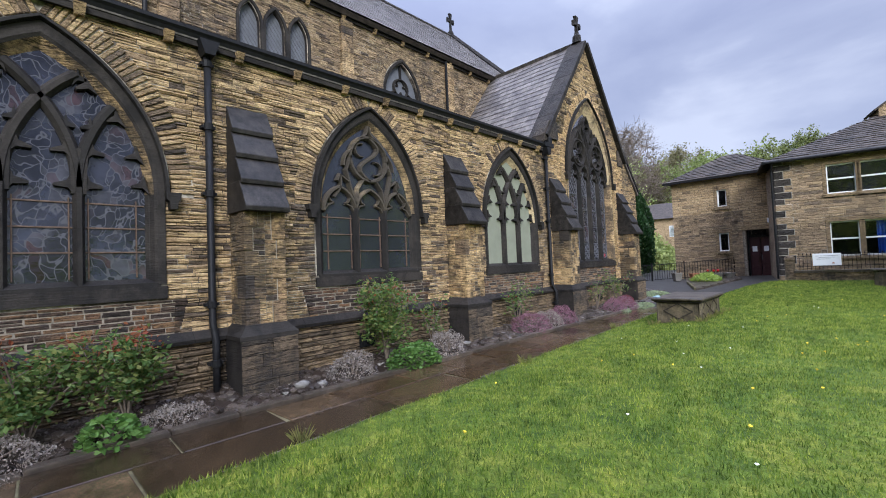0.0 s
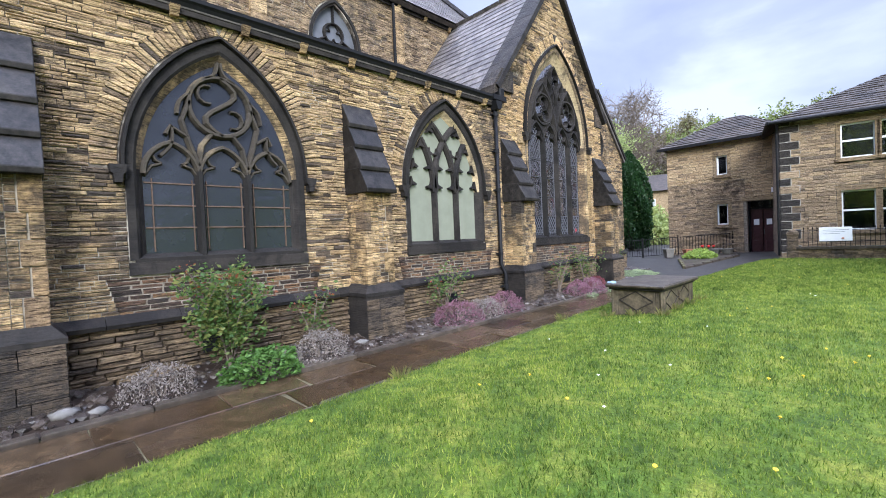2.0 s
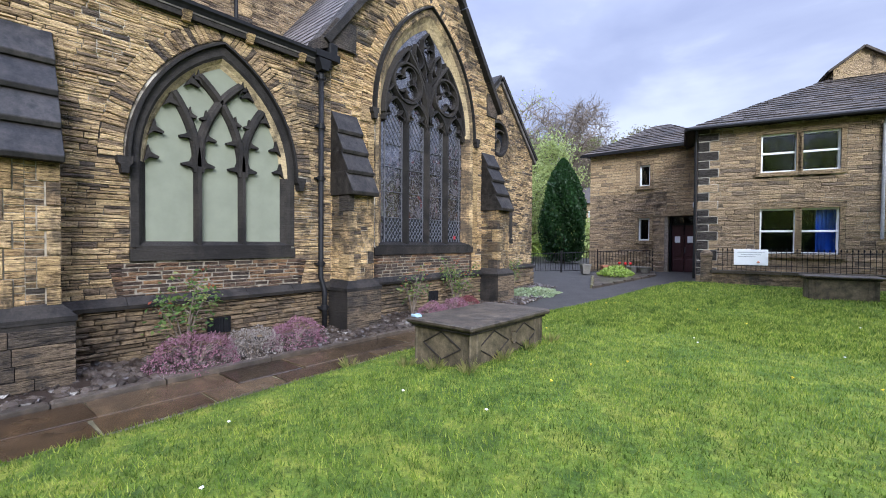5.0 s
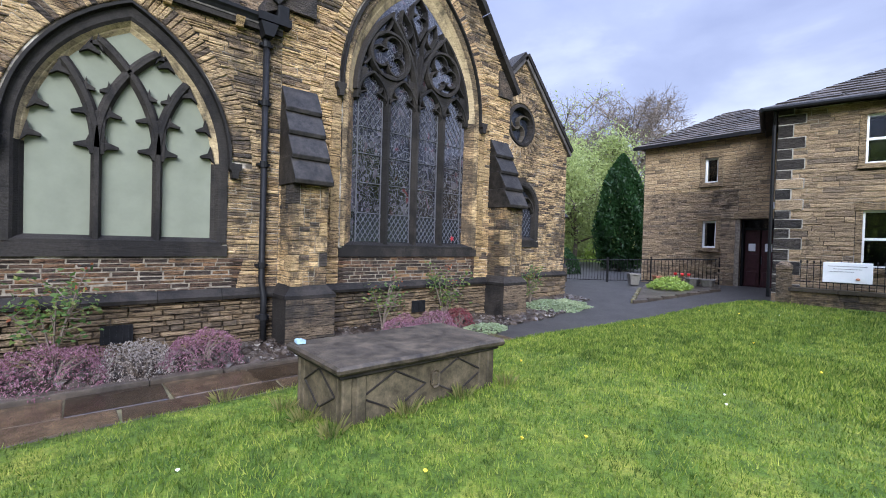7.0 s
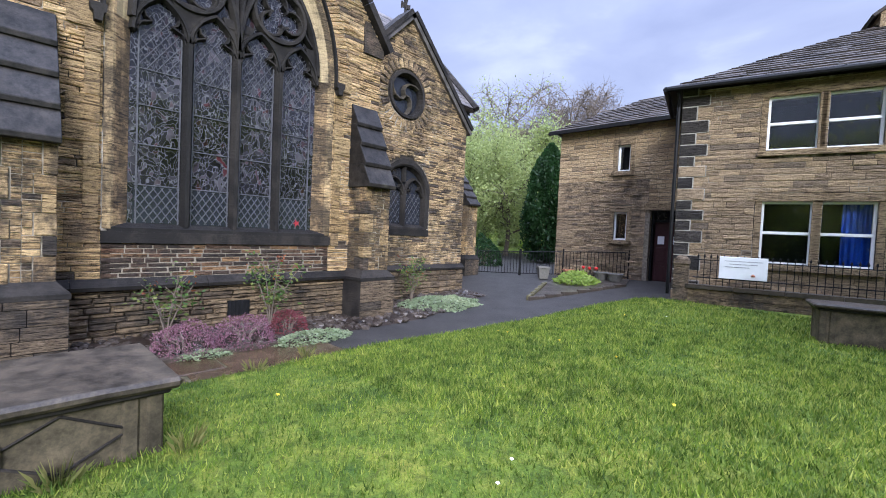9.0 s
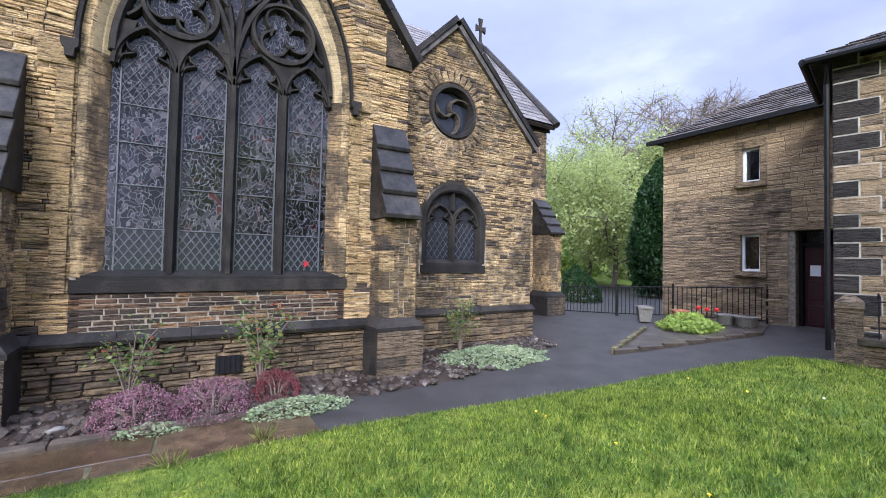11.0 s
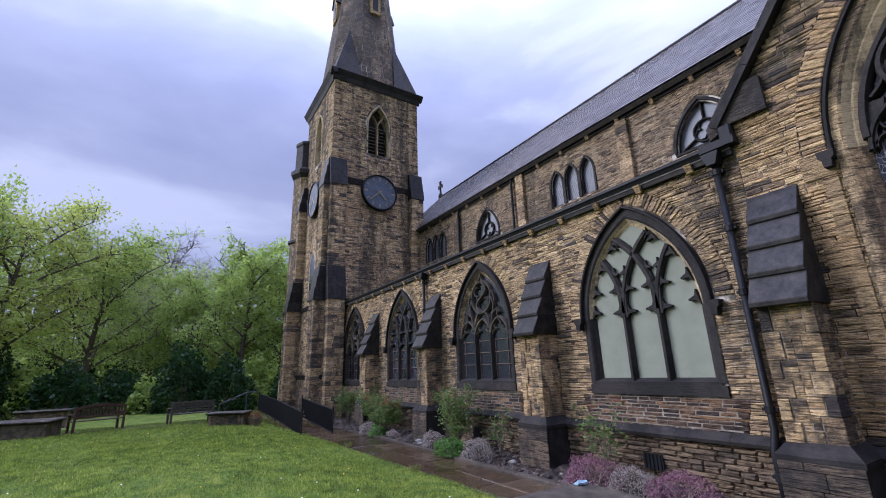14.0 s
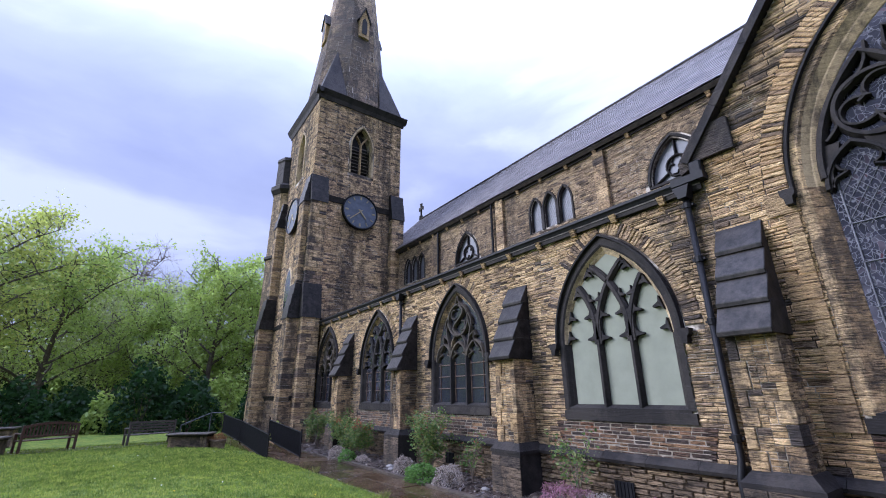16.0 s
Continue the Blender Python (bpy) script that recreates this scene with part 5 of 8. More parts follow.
# transept roof, coping and kneelers
for s in (-1, 1):
    y_e, y_r = 14.2 + s * 2.95, 14.2
    z_e, z_r = 5.2, 9.08
    if s < 0:
        m_s = slope_pose((-10.9, y_e, z_e), (1, 0, 0), (0, y_r - y_e, z_r - z_e))
    else:
        m_s = slope_pose((-6.72, y_e, z_e), (-1, 0, 0), (0, y_r - y_e, z_r - z_e))
    slate_roof("transept_slate", m_s, 4.2, 4.87, church, M_SLATE, 0.26, 0.36, 35 + s, "grey slates on the transept roof")
    q = [(-10.9, y_e, z_e - 0.02), (-6.7, y_e, z_e - 0.02), (-6.7, y_r, z_r - 0.02), (-10.9, y_r, z_r - 0.02)]
    roof_deck("transept_deck", q if s < 0 else q[::-1], 0.1, M_STONESLATE, church)


def coping(m, c, apex, half, foot, proud=0.16, thick=0.13, back=0.5, n=5):
    """Coping stones up both sides of a gable."""
    for s in (-1, 1):
        for k in range(n):
            a = Vector((c + s * half * (1 - k / n), foot + (apex - foot) * k / n))
            b = Vector((c + s * half * (1 - (k + 1) / n), foot + (apex - foot) * (k + 1) / n))
            d = (b - a).normalized()
            nn = Vector((-d.y, d.x)) * (-s) * thick
            if nn.y < 0:
                nn = -nn
            bm = bmesh.new()
            prism(bm, [tuple(a + d * 0.005), tuple(b - d * 0.005), tuple(b - d * 0.005 + nn), tuple(a + d * 0.005 + nn)], -proud, back)
            bmesh.ops.recalc_face_normals(bm, faces=bm.faces)
            ob = part("coping_stone", bm, M_BLACK, church, "dark gable coping stone")
            ob.matrix_world = m


coping(AISLE, 14.2, 9.02, 2.9, 5.18)
cross(AISLE @ pose(14.2, 0.2, 9.3), 0.8)
for s in (-1, 1):
    bm = bmesh.new()
    u = 14.2 + s * 2.75
    if s < 0:
        prism(bm, [(u - s * 0.02, 5.2), (u + s * 0.3, 5.05), (u + s * 0.32, 5.26), (u - s * 0.04, 5.75), (u - s * 0.5, 5.75), (u - s * 0.5, 5.2)], -0.1, 0.3)
    else:
        prism(bm, [(u - s * 0.42, 5.05), (u + s * 0.06, 5.05), (u + s * 0.06, 5.2), (u - s * 0.3, 5.65), (u - s * 0.42, 5.65)], -0.06, 0.3)
    bmesh.ops.recalc_face_normals(bm, faces=bm.faces)
    ob = part("kneeler", bm, M_BUTTRESS, church, "carved black kneeler stone at the gable foot")
    ob.matrix_world = AISLE
bm = bmesh.new()
prism(bm, [(11.0, 4.86), (11.5, 4.86), (11.5, 4.98), (11.0, 4.98)], -0.2, 0.05)
box(bm, 11.3, 11.48, -0.16, 0.02, 4.98, 5.2, 0.02)
ob = part("gutter_spout", bm, M_IRON, church, "black iron gutter end box")
ob.matrix_world = AISLE
# returns of the transept and the closed ends of the aisle
bm = bmesh.new()
box(bm, -10.9, -7.2, 16.5, 16.96, -0.4, 5.3)
box(bm, -10.9, -7.25, 11.44, 11.8, 4.9, 5.3)
part("transept_side_wall", bm, M_SOOTY, church)


# air vents in the plinth
for u_v in (9.35, 14.25, -0.6, 4.6):
    v_ob = new("air_vent")
    v_ob.parent = church
    v_ob.matrix_world = AISLE @ pose(u_v, -0.115, 0.22)
    v_ob["label"] = "small dark barred air vent in the plinth"
    # flat black plate: the vent hole's shade as colour, nothing is sunk
    bm = bmesh.new()
    box(bm, -0.17, 0.17, -0.006, 0.01, -0.12, 0.12)
    part("dark_recess_plate", bm, M_IRON, v_ob)
    for k in range(5):
        bm = bmesh.new()
        box(bm, -0.13 + k * 0.065 - 0.008, -0.13 + k * 0.065 + 0.008, -0.02, -0.004, -0.11, 0.11)
        part("vent_bar", bm, M_IRON, v_ob)


# ---- vestry gable ----
VEST = pose(-7.5, 0, 0, 0, 0, 90)
V_C, V_W, V_SILL, V_SPRING, V_APEX = 18.6, 0.74, 1.66, 2.55, 3.28
ROSE = (18.52, 4.92, 0.5)
circle = lambda u, v, r, n=20: [(u + r * math.cos(2 * math.pi * k / n), v + r * math.sin(2 * math.pi * k / n)) for k in range(n)]
vest_wall = face("vestry_wall", VEST, [(16.96, -0.5), (20.8, -0.5), (20.8, 4.6), (18.55, 6.85), (16.96, 5.25)], [arch_loop(V_C, V_W, V_SILL, V_SPRING, V_APEX, 6), circle(*ROSE)], 0.6, label="small gabled vestry wall of brown sandstone")


def vest_cuts(v):
    cuts = []
    if V_SILL - 0.2 < v < V_APEX + 0.3:
        w = V_W + 0.1 if v < V_SPRING else arch_half(V_W + 0.11, V_SPRING, V_APEX + 0.16, v)
        cuts.append((V_C - w, V_C + w))
    d = ROSE[2] + 0.36
    if abs(v - ROSE[1]) < d:
        w = math.sqrt(d * d - (v - ROSE[1]) ** 2)
        cuts.append((ROSE[0] - w, ROSE[0] + w))
    return cuts


stonework(vest_wall, lambda v: (max(16.96, 18.55 - (6.85 - v)), min(20.8, 18.55 + (6.85 - v))), 0.6, 6.75, vest_cuts, M_SOOTY, 41, (0.045, 0.09), (0.14, 0.44))
stonework(vest_wall, lambda v: (16.96, 20.85), -0.3, 0.6, lambda v: [], M_PLINTH, 42, (0.1, 0.17), (0.2, 0.6), proud=(0.09, 0.11), piece="plinth_stone")
weathering("vestry_plinth_course", 16.98, 20.85, church, 0.6, 0.12, VEST)
coping(VEST, 18.55, 6.88, 2.35, 4.5, 0.14, 0.11, 0.4, 4)
win = new("church_window")
win.parent = church
win.matrix_world = VEST
win["label"] = "two-light vestry window with leaded panes"
surround(win, V_C, V_W, V_SILL, V_SPRING, V_APEX, False, 0.14, 0.1, M_BLACK)
bm = bmesh.new()
for s in (-1, 1):
    trefoil_head(bm, V_C + s * 0.33, 0.31, V_SPRING - 0.05, 0.08, 0.02, 0.17, 1.3)
bar(bm, [(V_C, V_SPRING + 0.25), (V_C, V_APEX - 0.05)], 0.1, 0.02, 0.17)
split_part("tracery", bm, M_BLACK, win)
bm = bmesh.new()
bar(bm, [(V_C, V_SILL), (V_C, V_SPRING + 0.05)], 0.11, 0.0, 0.2, 0.3)
part("mullion", bm, M_BLACK, win)
pane_arch(win, "pane", V_C, V_W - 0.05, V_SILL, V_SPRING, V_APEX - 0.05, 0.13, M_GUARD, "dark leaded glass")
for s in (-1, 1):
    lattice(win, V_C + s * 0.34, 0.26, V_SILL + 0.1, V_SPRING, 0.126, 0.14, thick=0.008)
rose = new("rose_window")
rose.parent = church
rose.matrix_world = VEST
rose["label"] = "small round window with swirling tracery"
bm = bmesh.new()
bar(bm, circle(*ROSE[:2], 0.54, 28), 0.14, -0.05, 0.25, 0.25, True)
part("ring", bm, M_BLACK, rose)
bm = bmesh.new()
for k in range(3):
    a = 2 * math.pi * k / 3 + 0.5
    bar(bm, [(ROSE[0] + r * math.cos(a + 1.9 * (1 - r / 0.5)), ROSE[1] + r * math.sin(a + 1.9 * (1 - r / 0.5))) for r in (0.02, 0.12, 0.22, 0.32, 0.42, 0.5)], 0.08, 0.04, 0.2)
split_part("tracery", bm, M_TRACERY, rose)
bm = bmesh.new()
prism(bm, circle(*ROSE[:2], 0.5), 0.16, 0.18)
part("pane", bm, M_GUARD, rose)
me_r = stone_mesh("arch_stone", M_SOOTY, 8)
for k in range(30):
    a = 2 * math.pi * k / 30
    ob = new("arch_stone", me_r)
    ob.parent = rose
    ob.matrix_local = Matrix.Translation((ROSE[0] + 0.74 * math.cos(a), 0, ROSE[1] + 0.74 * math.sin(a))) @ Matrix.Rotation(-a, 4, "Y") @ Matrix.Diagonal((0.24, 0.035, 0.125, 1))
for s in (-1, 1):
    y_e = 18.55 + s * 2.4
    q = [(-11, y_e, 4.45), (-7.4, y_e, 4.45), (-7.4, 18.55, 6.88), (-11, 18.55, 6.88)]
    roof_deck("vestry_roof", q if s < 0 else q[::-1], 0.1, M_SLATE, church, "slate vestry roof")
bm = bmesh.new()
box(bm, -10.8, -7.9, 20.3, 20.78, -0.4, 4.55)
part("vestry_side_wall", bm, M_SOOTY, church)

# chancel beyond
CHAN = pose(-10.7, 0, 0, 0, 0, 90)
chan_wall = face("chancel_wall", CHAN, [(16.3, -0.5), (24.5, -0.5), (24.5, 6.5), (16.3, 6.5)], [], 0.6, label="chancel wall of coursed sandstone")
stonework(chan_wall, lambda v: (20.6, 24.5), -0.3, 6.45, lambda v: [], M_SOOTY, 44, (0.1, 0.16), (0.2, 0.5))
bm = bmesh.new()
prism(bm, [(-18.5, -0.5), (-10.72, -0.5), (-10.72, 6.45), (-14.6, 10.7), (-18.5, 6.45)], 24.05, 24.48)
part("chancel_east_gable", bm, M_SOOTY, church)
roof_deck("chancel_roof", [(-10.4, 16.3, 6.45), (-10.4, 24.65, 6.45), (-14.6, 24.65, 10.85), (-14.6, 16.3, 10.85)], 0.12, M_STONESLATE, church)
slate_roof("chancel_slate", slope_pose((-10.38, 16.3, 6.5), (0, 1, 0), (-4.2, 0, 4.4)), 8.2, 6.05, church, M_SLATE, 0.28, 0.38, 45, "grey slates of the chancel roof")
bm = bmesh.new()
tube(bm, [(-10.3, 24.6, 6.5), (-14.6, 24.6, 11.0)], 0.13, 6)
part("chancel_verge", bm, M_BLACK, church, "black chancel verge coping")
cross(pose(-14.6, 24.4, 11.0, 0, 0, 90), 1.2)
buttress(24.2, 0.6, 0.75, 3.9, 2.7, CHAN)
gutter("chancel_gutter", CHAN @ pose(20.9, -0.02, 6.4), 3.7, 1.0)

# ---- the tower ----
tower = thing("church_tower", "tall sooty sandstone clock tower with an octagonal broach spire", "tower")
TX, TY, TW = -5.75, -6.0, 5.1
T_EAST = pose(TX, TY, 0, 0, 0, 180)
T_SOUTH = pose(TX, TY - TW, 0, 0, 0, 90)
BELFRY = (2.6, 0.62, 13.3, 15.0, 16.35)
# dark box added behind the belfry louvres, interior shade in its colour
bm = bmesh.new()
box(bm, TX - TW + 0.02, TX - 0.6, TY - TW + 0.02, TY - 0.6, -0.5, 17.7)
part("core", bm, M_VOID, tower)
for nm, m_t in (("tower_wall", T_EAST), ("tower_wall", T_SOUTH)):
    wall = face(nm, m_t, [(0, -0.5), (TW, -0.5), (TW, 17.8), (0, 17.8)], [arch_loop(*BELFRY, 8)], 0.6, M_DARKMORTAR, tower, "tower wall of streaked black and buff stone")

    def tower_cuts(v):
        c, w0, z0, zs, za = BELFRY
        if v < z0 - 0.15 or v > za + 0.2:
            return []
        w = w0 + 0.14 if v < zs else arch_half(w0 + 0.16, zs, za + 0.22, v)
        return [(c - w, c + w)]

    stonework(wall, lambda v: (0, TW), 1.6, 17.4, tower_cuts, M_TOWER, 51, (0.085, 0.14), (0.2, 0.5), joint=0.014)
    stonework(wall, lambda v: (-0.08, TW + 0.08), -0.4, 1.5, lambda v: [], M_PLINTH, 52, (0.14, 0.24), (0.3, 0.7), proud=(0.1, 0.13))
    bell = new("belfry_opening")
    bell.parent = tower
    bell.matrix_world = m_t
    bell["label"] = "louvred two-light belfry opening"
    c_b, w_b, z0_b, zs_b, za_b = BELFRY
    bm = bmesh.new()
    bar(bm, arch_loop(c_b, w_b + 0.05, z0_b, zs_b, za_b + 0.1, 10), 0.16, -0.06, 0.3, 0.25)
    part("frame", bm, M_JAMB, bell)
    bm = bmesh.new()
    bar(bm, [(c_b, z0_b), (c_b, zs_b + 0.35)], 0.1, 0.1, 0.3)
    for s in (-1, 1):
        bar(bm, [(c_b, zs_b + 0.3), (c_b + s * 0.16, zs_b + 0.6), (c_b + s * 0.32, zs_b + 0.85)], 0.09, 0.1, 0.3)
    part("tracery", bm, M_DRESSED, bell)
    for k in range(9):
        bm = bmesh.new()
        v_l = z0_b + 0.12 + k * 0.21
        vs = prism(bm, [(c_b - w_b, v_l), (c_b + w_b, v_l), (c_b + w_b, v_l + 0.03), (c_b - w_b, v_l + 0.03)], 0.2, 0.45)
        for q in vs:
            if q.co.y > 0.3:
                q.co.z += 0.14
        part("louvre", bm, M_GREYWOOD, bell)
    # string courses
    for v_s, h_s, pr in ((1.48, 0.22, 0.2), (5.0, 0.18, 0.12), (11.3, 0.3, 0.14), (17.35, 0.25, 0.14), (17.6, 0.3, 0.3)):
        bm = bmesh.new()
        vs = prism(bm, [(-pr, v_s), (TW + pr, v_s), (TW + pr, v_s + h_s), (-pr, v_s + h_s)], -pr, 0.05)
        for q in vs:
            if q.co.z < v_s + 0.02 and q.co.y < 0:
                q.co.y += pr * 0.6
        ob = part("string_course", bm, M_BLACK, tower, "black moulded string course")
        ob.matrix_world = m_t
    # clock
    clock = new("clock")
    clock.parent = tower
    clock.matrix_world = m_t @ pose(2.63, -0.16, 11.05)
    clock["label"] = "round blue-grey clock with pale numerals"
    bm = bmesh.new()
    bar(bm, circle(0, 0, 0.98, 36), 0.1, -0.08, 0.1, 0.25, True)
    part("rim", bm, M_IRON, clock)
    bm = bmesh.new()
    prism(bm, circle(0, 0, 0.97, 36), -0.02, 0.12)
    part("dial", bm, M_DIAL, clock)
    for k in range(12):
        a = 2 * math.pi * k / 12
        bm = bmesh.new()
        bar(bm, [(0.68 * math.sin(a), 0.68 * math.cos(a)), (0.86 * math.sin(a), 0.86 * math.cos(a))], 0.06 if k % 3 else 0.1, -0.035, -0.018, 0.1)
        part("numeral", bm, M_GILT, clock)
    for nm_p, a, ln, wd in (("hour_pointer", 139, 0.5, 0.08), ("minute_pointer", 228, 0.78, 0.055)):
        a = radians(a)
        bm = bmesh.new()
        bar(bm, [(-0.15 * math.sin(a), -0.15 * math.cos(a)), (ln * 0.7 * math.sin(a), ln * 0.7 * math.cos(a)), (ln * math.sin(a), ln * math.cos(a))], wd, -0.06, -0.04, 0.2)
        part(nm_p, bm, M_GILT, clock)

bm = bmesh.new()
box(bm, TX - TW, TX - TW + 0.5, TY - TW, TY - 0.05, -0.5, 17.8)
box(bm, TX - TW + 0.5, TX - 0.05, TY - TW, TY - TW + 0.5, -0.5, 17.8)
part("rear_wall", bm, M_TOWER, tower)


def tower_buttress(m, u0, u1, stages):
    b = new("tower_buttress")
    b.parent = tower
    b.matrix_world = m
    b["label"] = "stepped tower buttress with black weathering slabs"
    rnd = random.Random(int(u0 * 7 + u1))
    for z0, z1, d, cap in stages:
        bm = bmesh.new()
        box(bm, u0 + 0.02, u1 - 0.02, -d + 0.02, 0.0, z0, z1)
        part("core", bm, M_DARKMORTAR, b)
        v = z0
        while v < z1 - 0.05:
            h = min(rnd.uniform(0.13, 0.21), z1 - v)
            mat_b = M_DRESSED if rnd.random() < 0.2 else M_TOWER
            cut = u0 + (u1 - u0) * rnd.uniform(0.3, 0.7)
            for a, e in ((u0, cut), (cut, u1)):
                piece("buttress_stone", b, mat_b, a + 0.005, e - 0.005, -d - rnd.uniform(0, 0.015), 0.01, v + 0.006, v + h - 0.006)
            v += h
        for k in range(3):
            t0, t1 = k / 3, (k + 1) / 3
            bm = bmesh.new()
            vs = prism(bm, [(u0 - 0.03, z1 + cap * t0 - 0.02), (u1 + 0.03, z1 + cap * t0 - 0.02), (u1 + 0.03, z1 + cap * t1 + 0.02), (u0 - 0.03, z1 + cap * t1 + 0.02)], -d - 0.05 + 0.28 * t0, 0.0)
            for q in vs:
                if q.co.y < -0.05 and q.co.z > z1 + cap * t1:
                    q.co.y += 0.06
            part("slab", bm, M_WSLAB, b)


EAST_STAGES = [(-0.4, 5.1, 0.65, 1.6), (6.6, 11.0, 0.4, 1.5)]
tower_buttress(T_EAST, -0.1, 0.72, EAST_STAGES)
tower_buttress(T_EAST, 4.45, 5.2, EAST_STAGES)
tower_buttress(T_SOUTH, 4.4, 5.2, [(-0.4, 5.1, 0.6, 1.6), (6.6, 11.0, 0.36, 1.5)])
tower_buttress(T_SOUTH, -0.1, 0.7, [(-0.4, 5.1, 0.75, 1.6), (6.6, 11.0, 0.45, 1.5)])
# lower window and stair turret on the south side
bm = bmesh.new()
bar(bm, arch_loop(2.6, 0.5, 5.9, 7.2, 8.1, 8), 0.16, -0.05, 0.02, 0.25)
ob = part("tower_window_frame", bm, M_JAMB, tower)
ob.matrix_world = T_SOUTH
bm = bmesh.new()
prism(bm, arch_loop(2.6, 0.46, 5.9, 7.2, 8.05, 8), -0.05, 0.02)
ob = part("tower_window_pane", bm, M_GUARD, tower)
ob.matrix_world = T_SOUTH
turret = new("stair_turret")
turret.parent = tower
turret.location = (-6.0, -11.5, 0)
turret["label"] = "octagonal stair turret with a moulded cap"
bm = bmesh.new()
lathe(bm, [(0.98, -0.5), (0.98, 1.5), (0.9, 1.6), (0.88, 13.6)], 8)
part("shaft", bm, M_TOWER, turret)
for v_s in (1.5, 5.0, 9.2):
    bm = bmesh.new()
    lathe(bm, [(0.9, v_s), (1.0, v_s + 0.05), (1.0, v_s + 0.18), (0.9, v_s + 0.26)], 8)
    part("turret_string", bm, M_BLACK, turret)
bm = bmesh.new()
lathe(bm, [(0.9, 13.4), (1.08, 13.65), (1.08, 13.9), (0.86, 14.1), (0.84, 15.6), (0.9, 15.7), (0.86, 15.9), (0.2, 16.0)], 8)
part("cap", bm, M_BLACK, turret)

# spire
SX, SY, SZ = TX - TW / 2, TY - TW / 2, 17.9
spire = new("spire")
spire.parent = tower
spire.location = (SX, SY, SZ)
spire["label"] = "octagonal stone spire with corner broaches and lucarnes"
APO, TOP = 2.45, 23.5


def ring8(r, z, bm):
    return [bm.verts.new((r / math.cos(math.pi / 8) * math.cos(math.pi / 8 + k * math.pi / 4), r / math.cos(math.pi / 8) * math.sin(math.pi / 8 + k * math.pi / 4), z)) for k in range(8)]


n_c = 60
for side in range(8):
    bm = bmesh.new()
    a0, a1 = math.pi / 8 + side * math.pi / 4, math.pi / 8 + (side + 1) * math.pi / 4
    for k in range(n_c):
        z0, z1 = TOP * k / n_c, TOP * (k + 1) / n_c - 0.02
        r0, r1 = APO * (1 - z0 / TOP) / math.cos(math.pi / 8), APO * (1 - z1 / TOP) / math.cos(math.pi / 8)
        rnd_s = random.Random(side * 100 + k)
        cuts = sorted([0, 1] + [rnd_s.random() for _ in range(max(1, int(r0 * 1.6)))])
        for f0, f1 in zip(cuts, cuts[1:]):
            if f1 - f0 < 0.03:
                continue
            pt = lambda r, f, z: (r * (math.cos(a0) * (1 - f) + math.cos(a1) * f), r * (math.sin(a0) * (1 - f) + math.sin(a1) * f), z)
            bm.faces.new([bm.verts.new(p) for p in (pt(r0, f0 + 0.006, z0), pt(r0, f1 - 0.006, z0), pt(r1, f1 - 0.006, z1), pt(r1, f0 + 0.006, z1))])
    tagged(part("spire_stonework", bm, M_SPIRE, spire), kind="stuff")
bm = bmesh.new()
lathe(bm, [(APO / math.cos(math.pi / 8) - 0.03, 0), (0.02, TOP)], 8)
ob = part("spire_core", bm, M_DARKMORTAR, spire)
ob.rotation_euler.z = math.pi / 8
for k in range(4):
    bm = bmesh.new()
    a = math.pi / 4 + k * math.pi / 2
    z_t = 4.2
    rt = APO * (1 - z_t / TOP)
    corner = bm.verts.new((math.copysign(2.62, math.cos(a)), math.copysign(2.62, math.sin(a)), 0))
    s8 = APO * math.tan(math.pi / 8)
    p1 = bm.verts.new((math.copysign(2.62, math.cos(a)), math.copysign(s8, math.sin(a)), 0))
    p2 = bm.verts.new((math.copysign(s8, math.cos(a)), math.copysign(2.62, math.sin(a)), 0))
    tip = bm.verts.new((rt * math.cos(a), rt * math.sin(a), z_t))
    bm.faces.new((corner, p1, tip))
    bm.faces.new((corner, tip, p2))
    bm.faces.new((corner, p2, p1))
    bm.faces.new((p1, p2, tip))
    bmesh.ops.recalc_face_normals(bm, faces=bm.faces)
    part("broach", bm, M_BLACK, spire, "smooth dark corner broach")
for k in range(4):
    luc = pose(0, 0, 0, 0, 0, 90 * k)
    bm = bmesh.new()
    z_l = 5.6
    y_l = -(APO * (1 - z_l / TOP) + 0.12)
    prism(bm, [(-0.34, z_l), (0.34, z_l), (0.34, z_l + 1.35), (0, z_l + 2.3), (-0.34, z_l + 1.35)], y_l, y_l + 0.9)
    ob = part("lucarne", bm, M_DRESSED, spire, "small gabled lucarne")
    ob.matrix_local = luc
    # black arched plate on the solid front, painted as the opening's shade
    bm = bmesh.new()
    prism(bm, arch_loop(0, 0.17, z_l + 0.25, z_l + 1.1, z_l + 1.6, 6), y_l - 0.02, y_l + 0.05)
    ob = part("lucarne_dark_plate", bm, M_IRON, spire)
    ob.matrix_local = luc
    bm = bmesh.new()
    for s in (-1, 1):
        bar(bm, [(s * 0.42, z_l + 1.3), (0, z_l + 2.42)], 0.1, y_l - 0.08, y_l + 0.8, 0.1)
    ob = part("lucarne_coping", bm, M_BLACK, spire)
    ob.matrix_local = luc

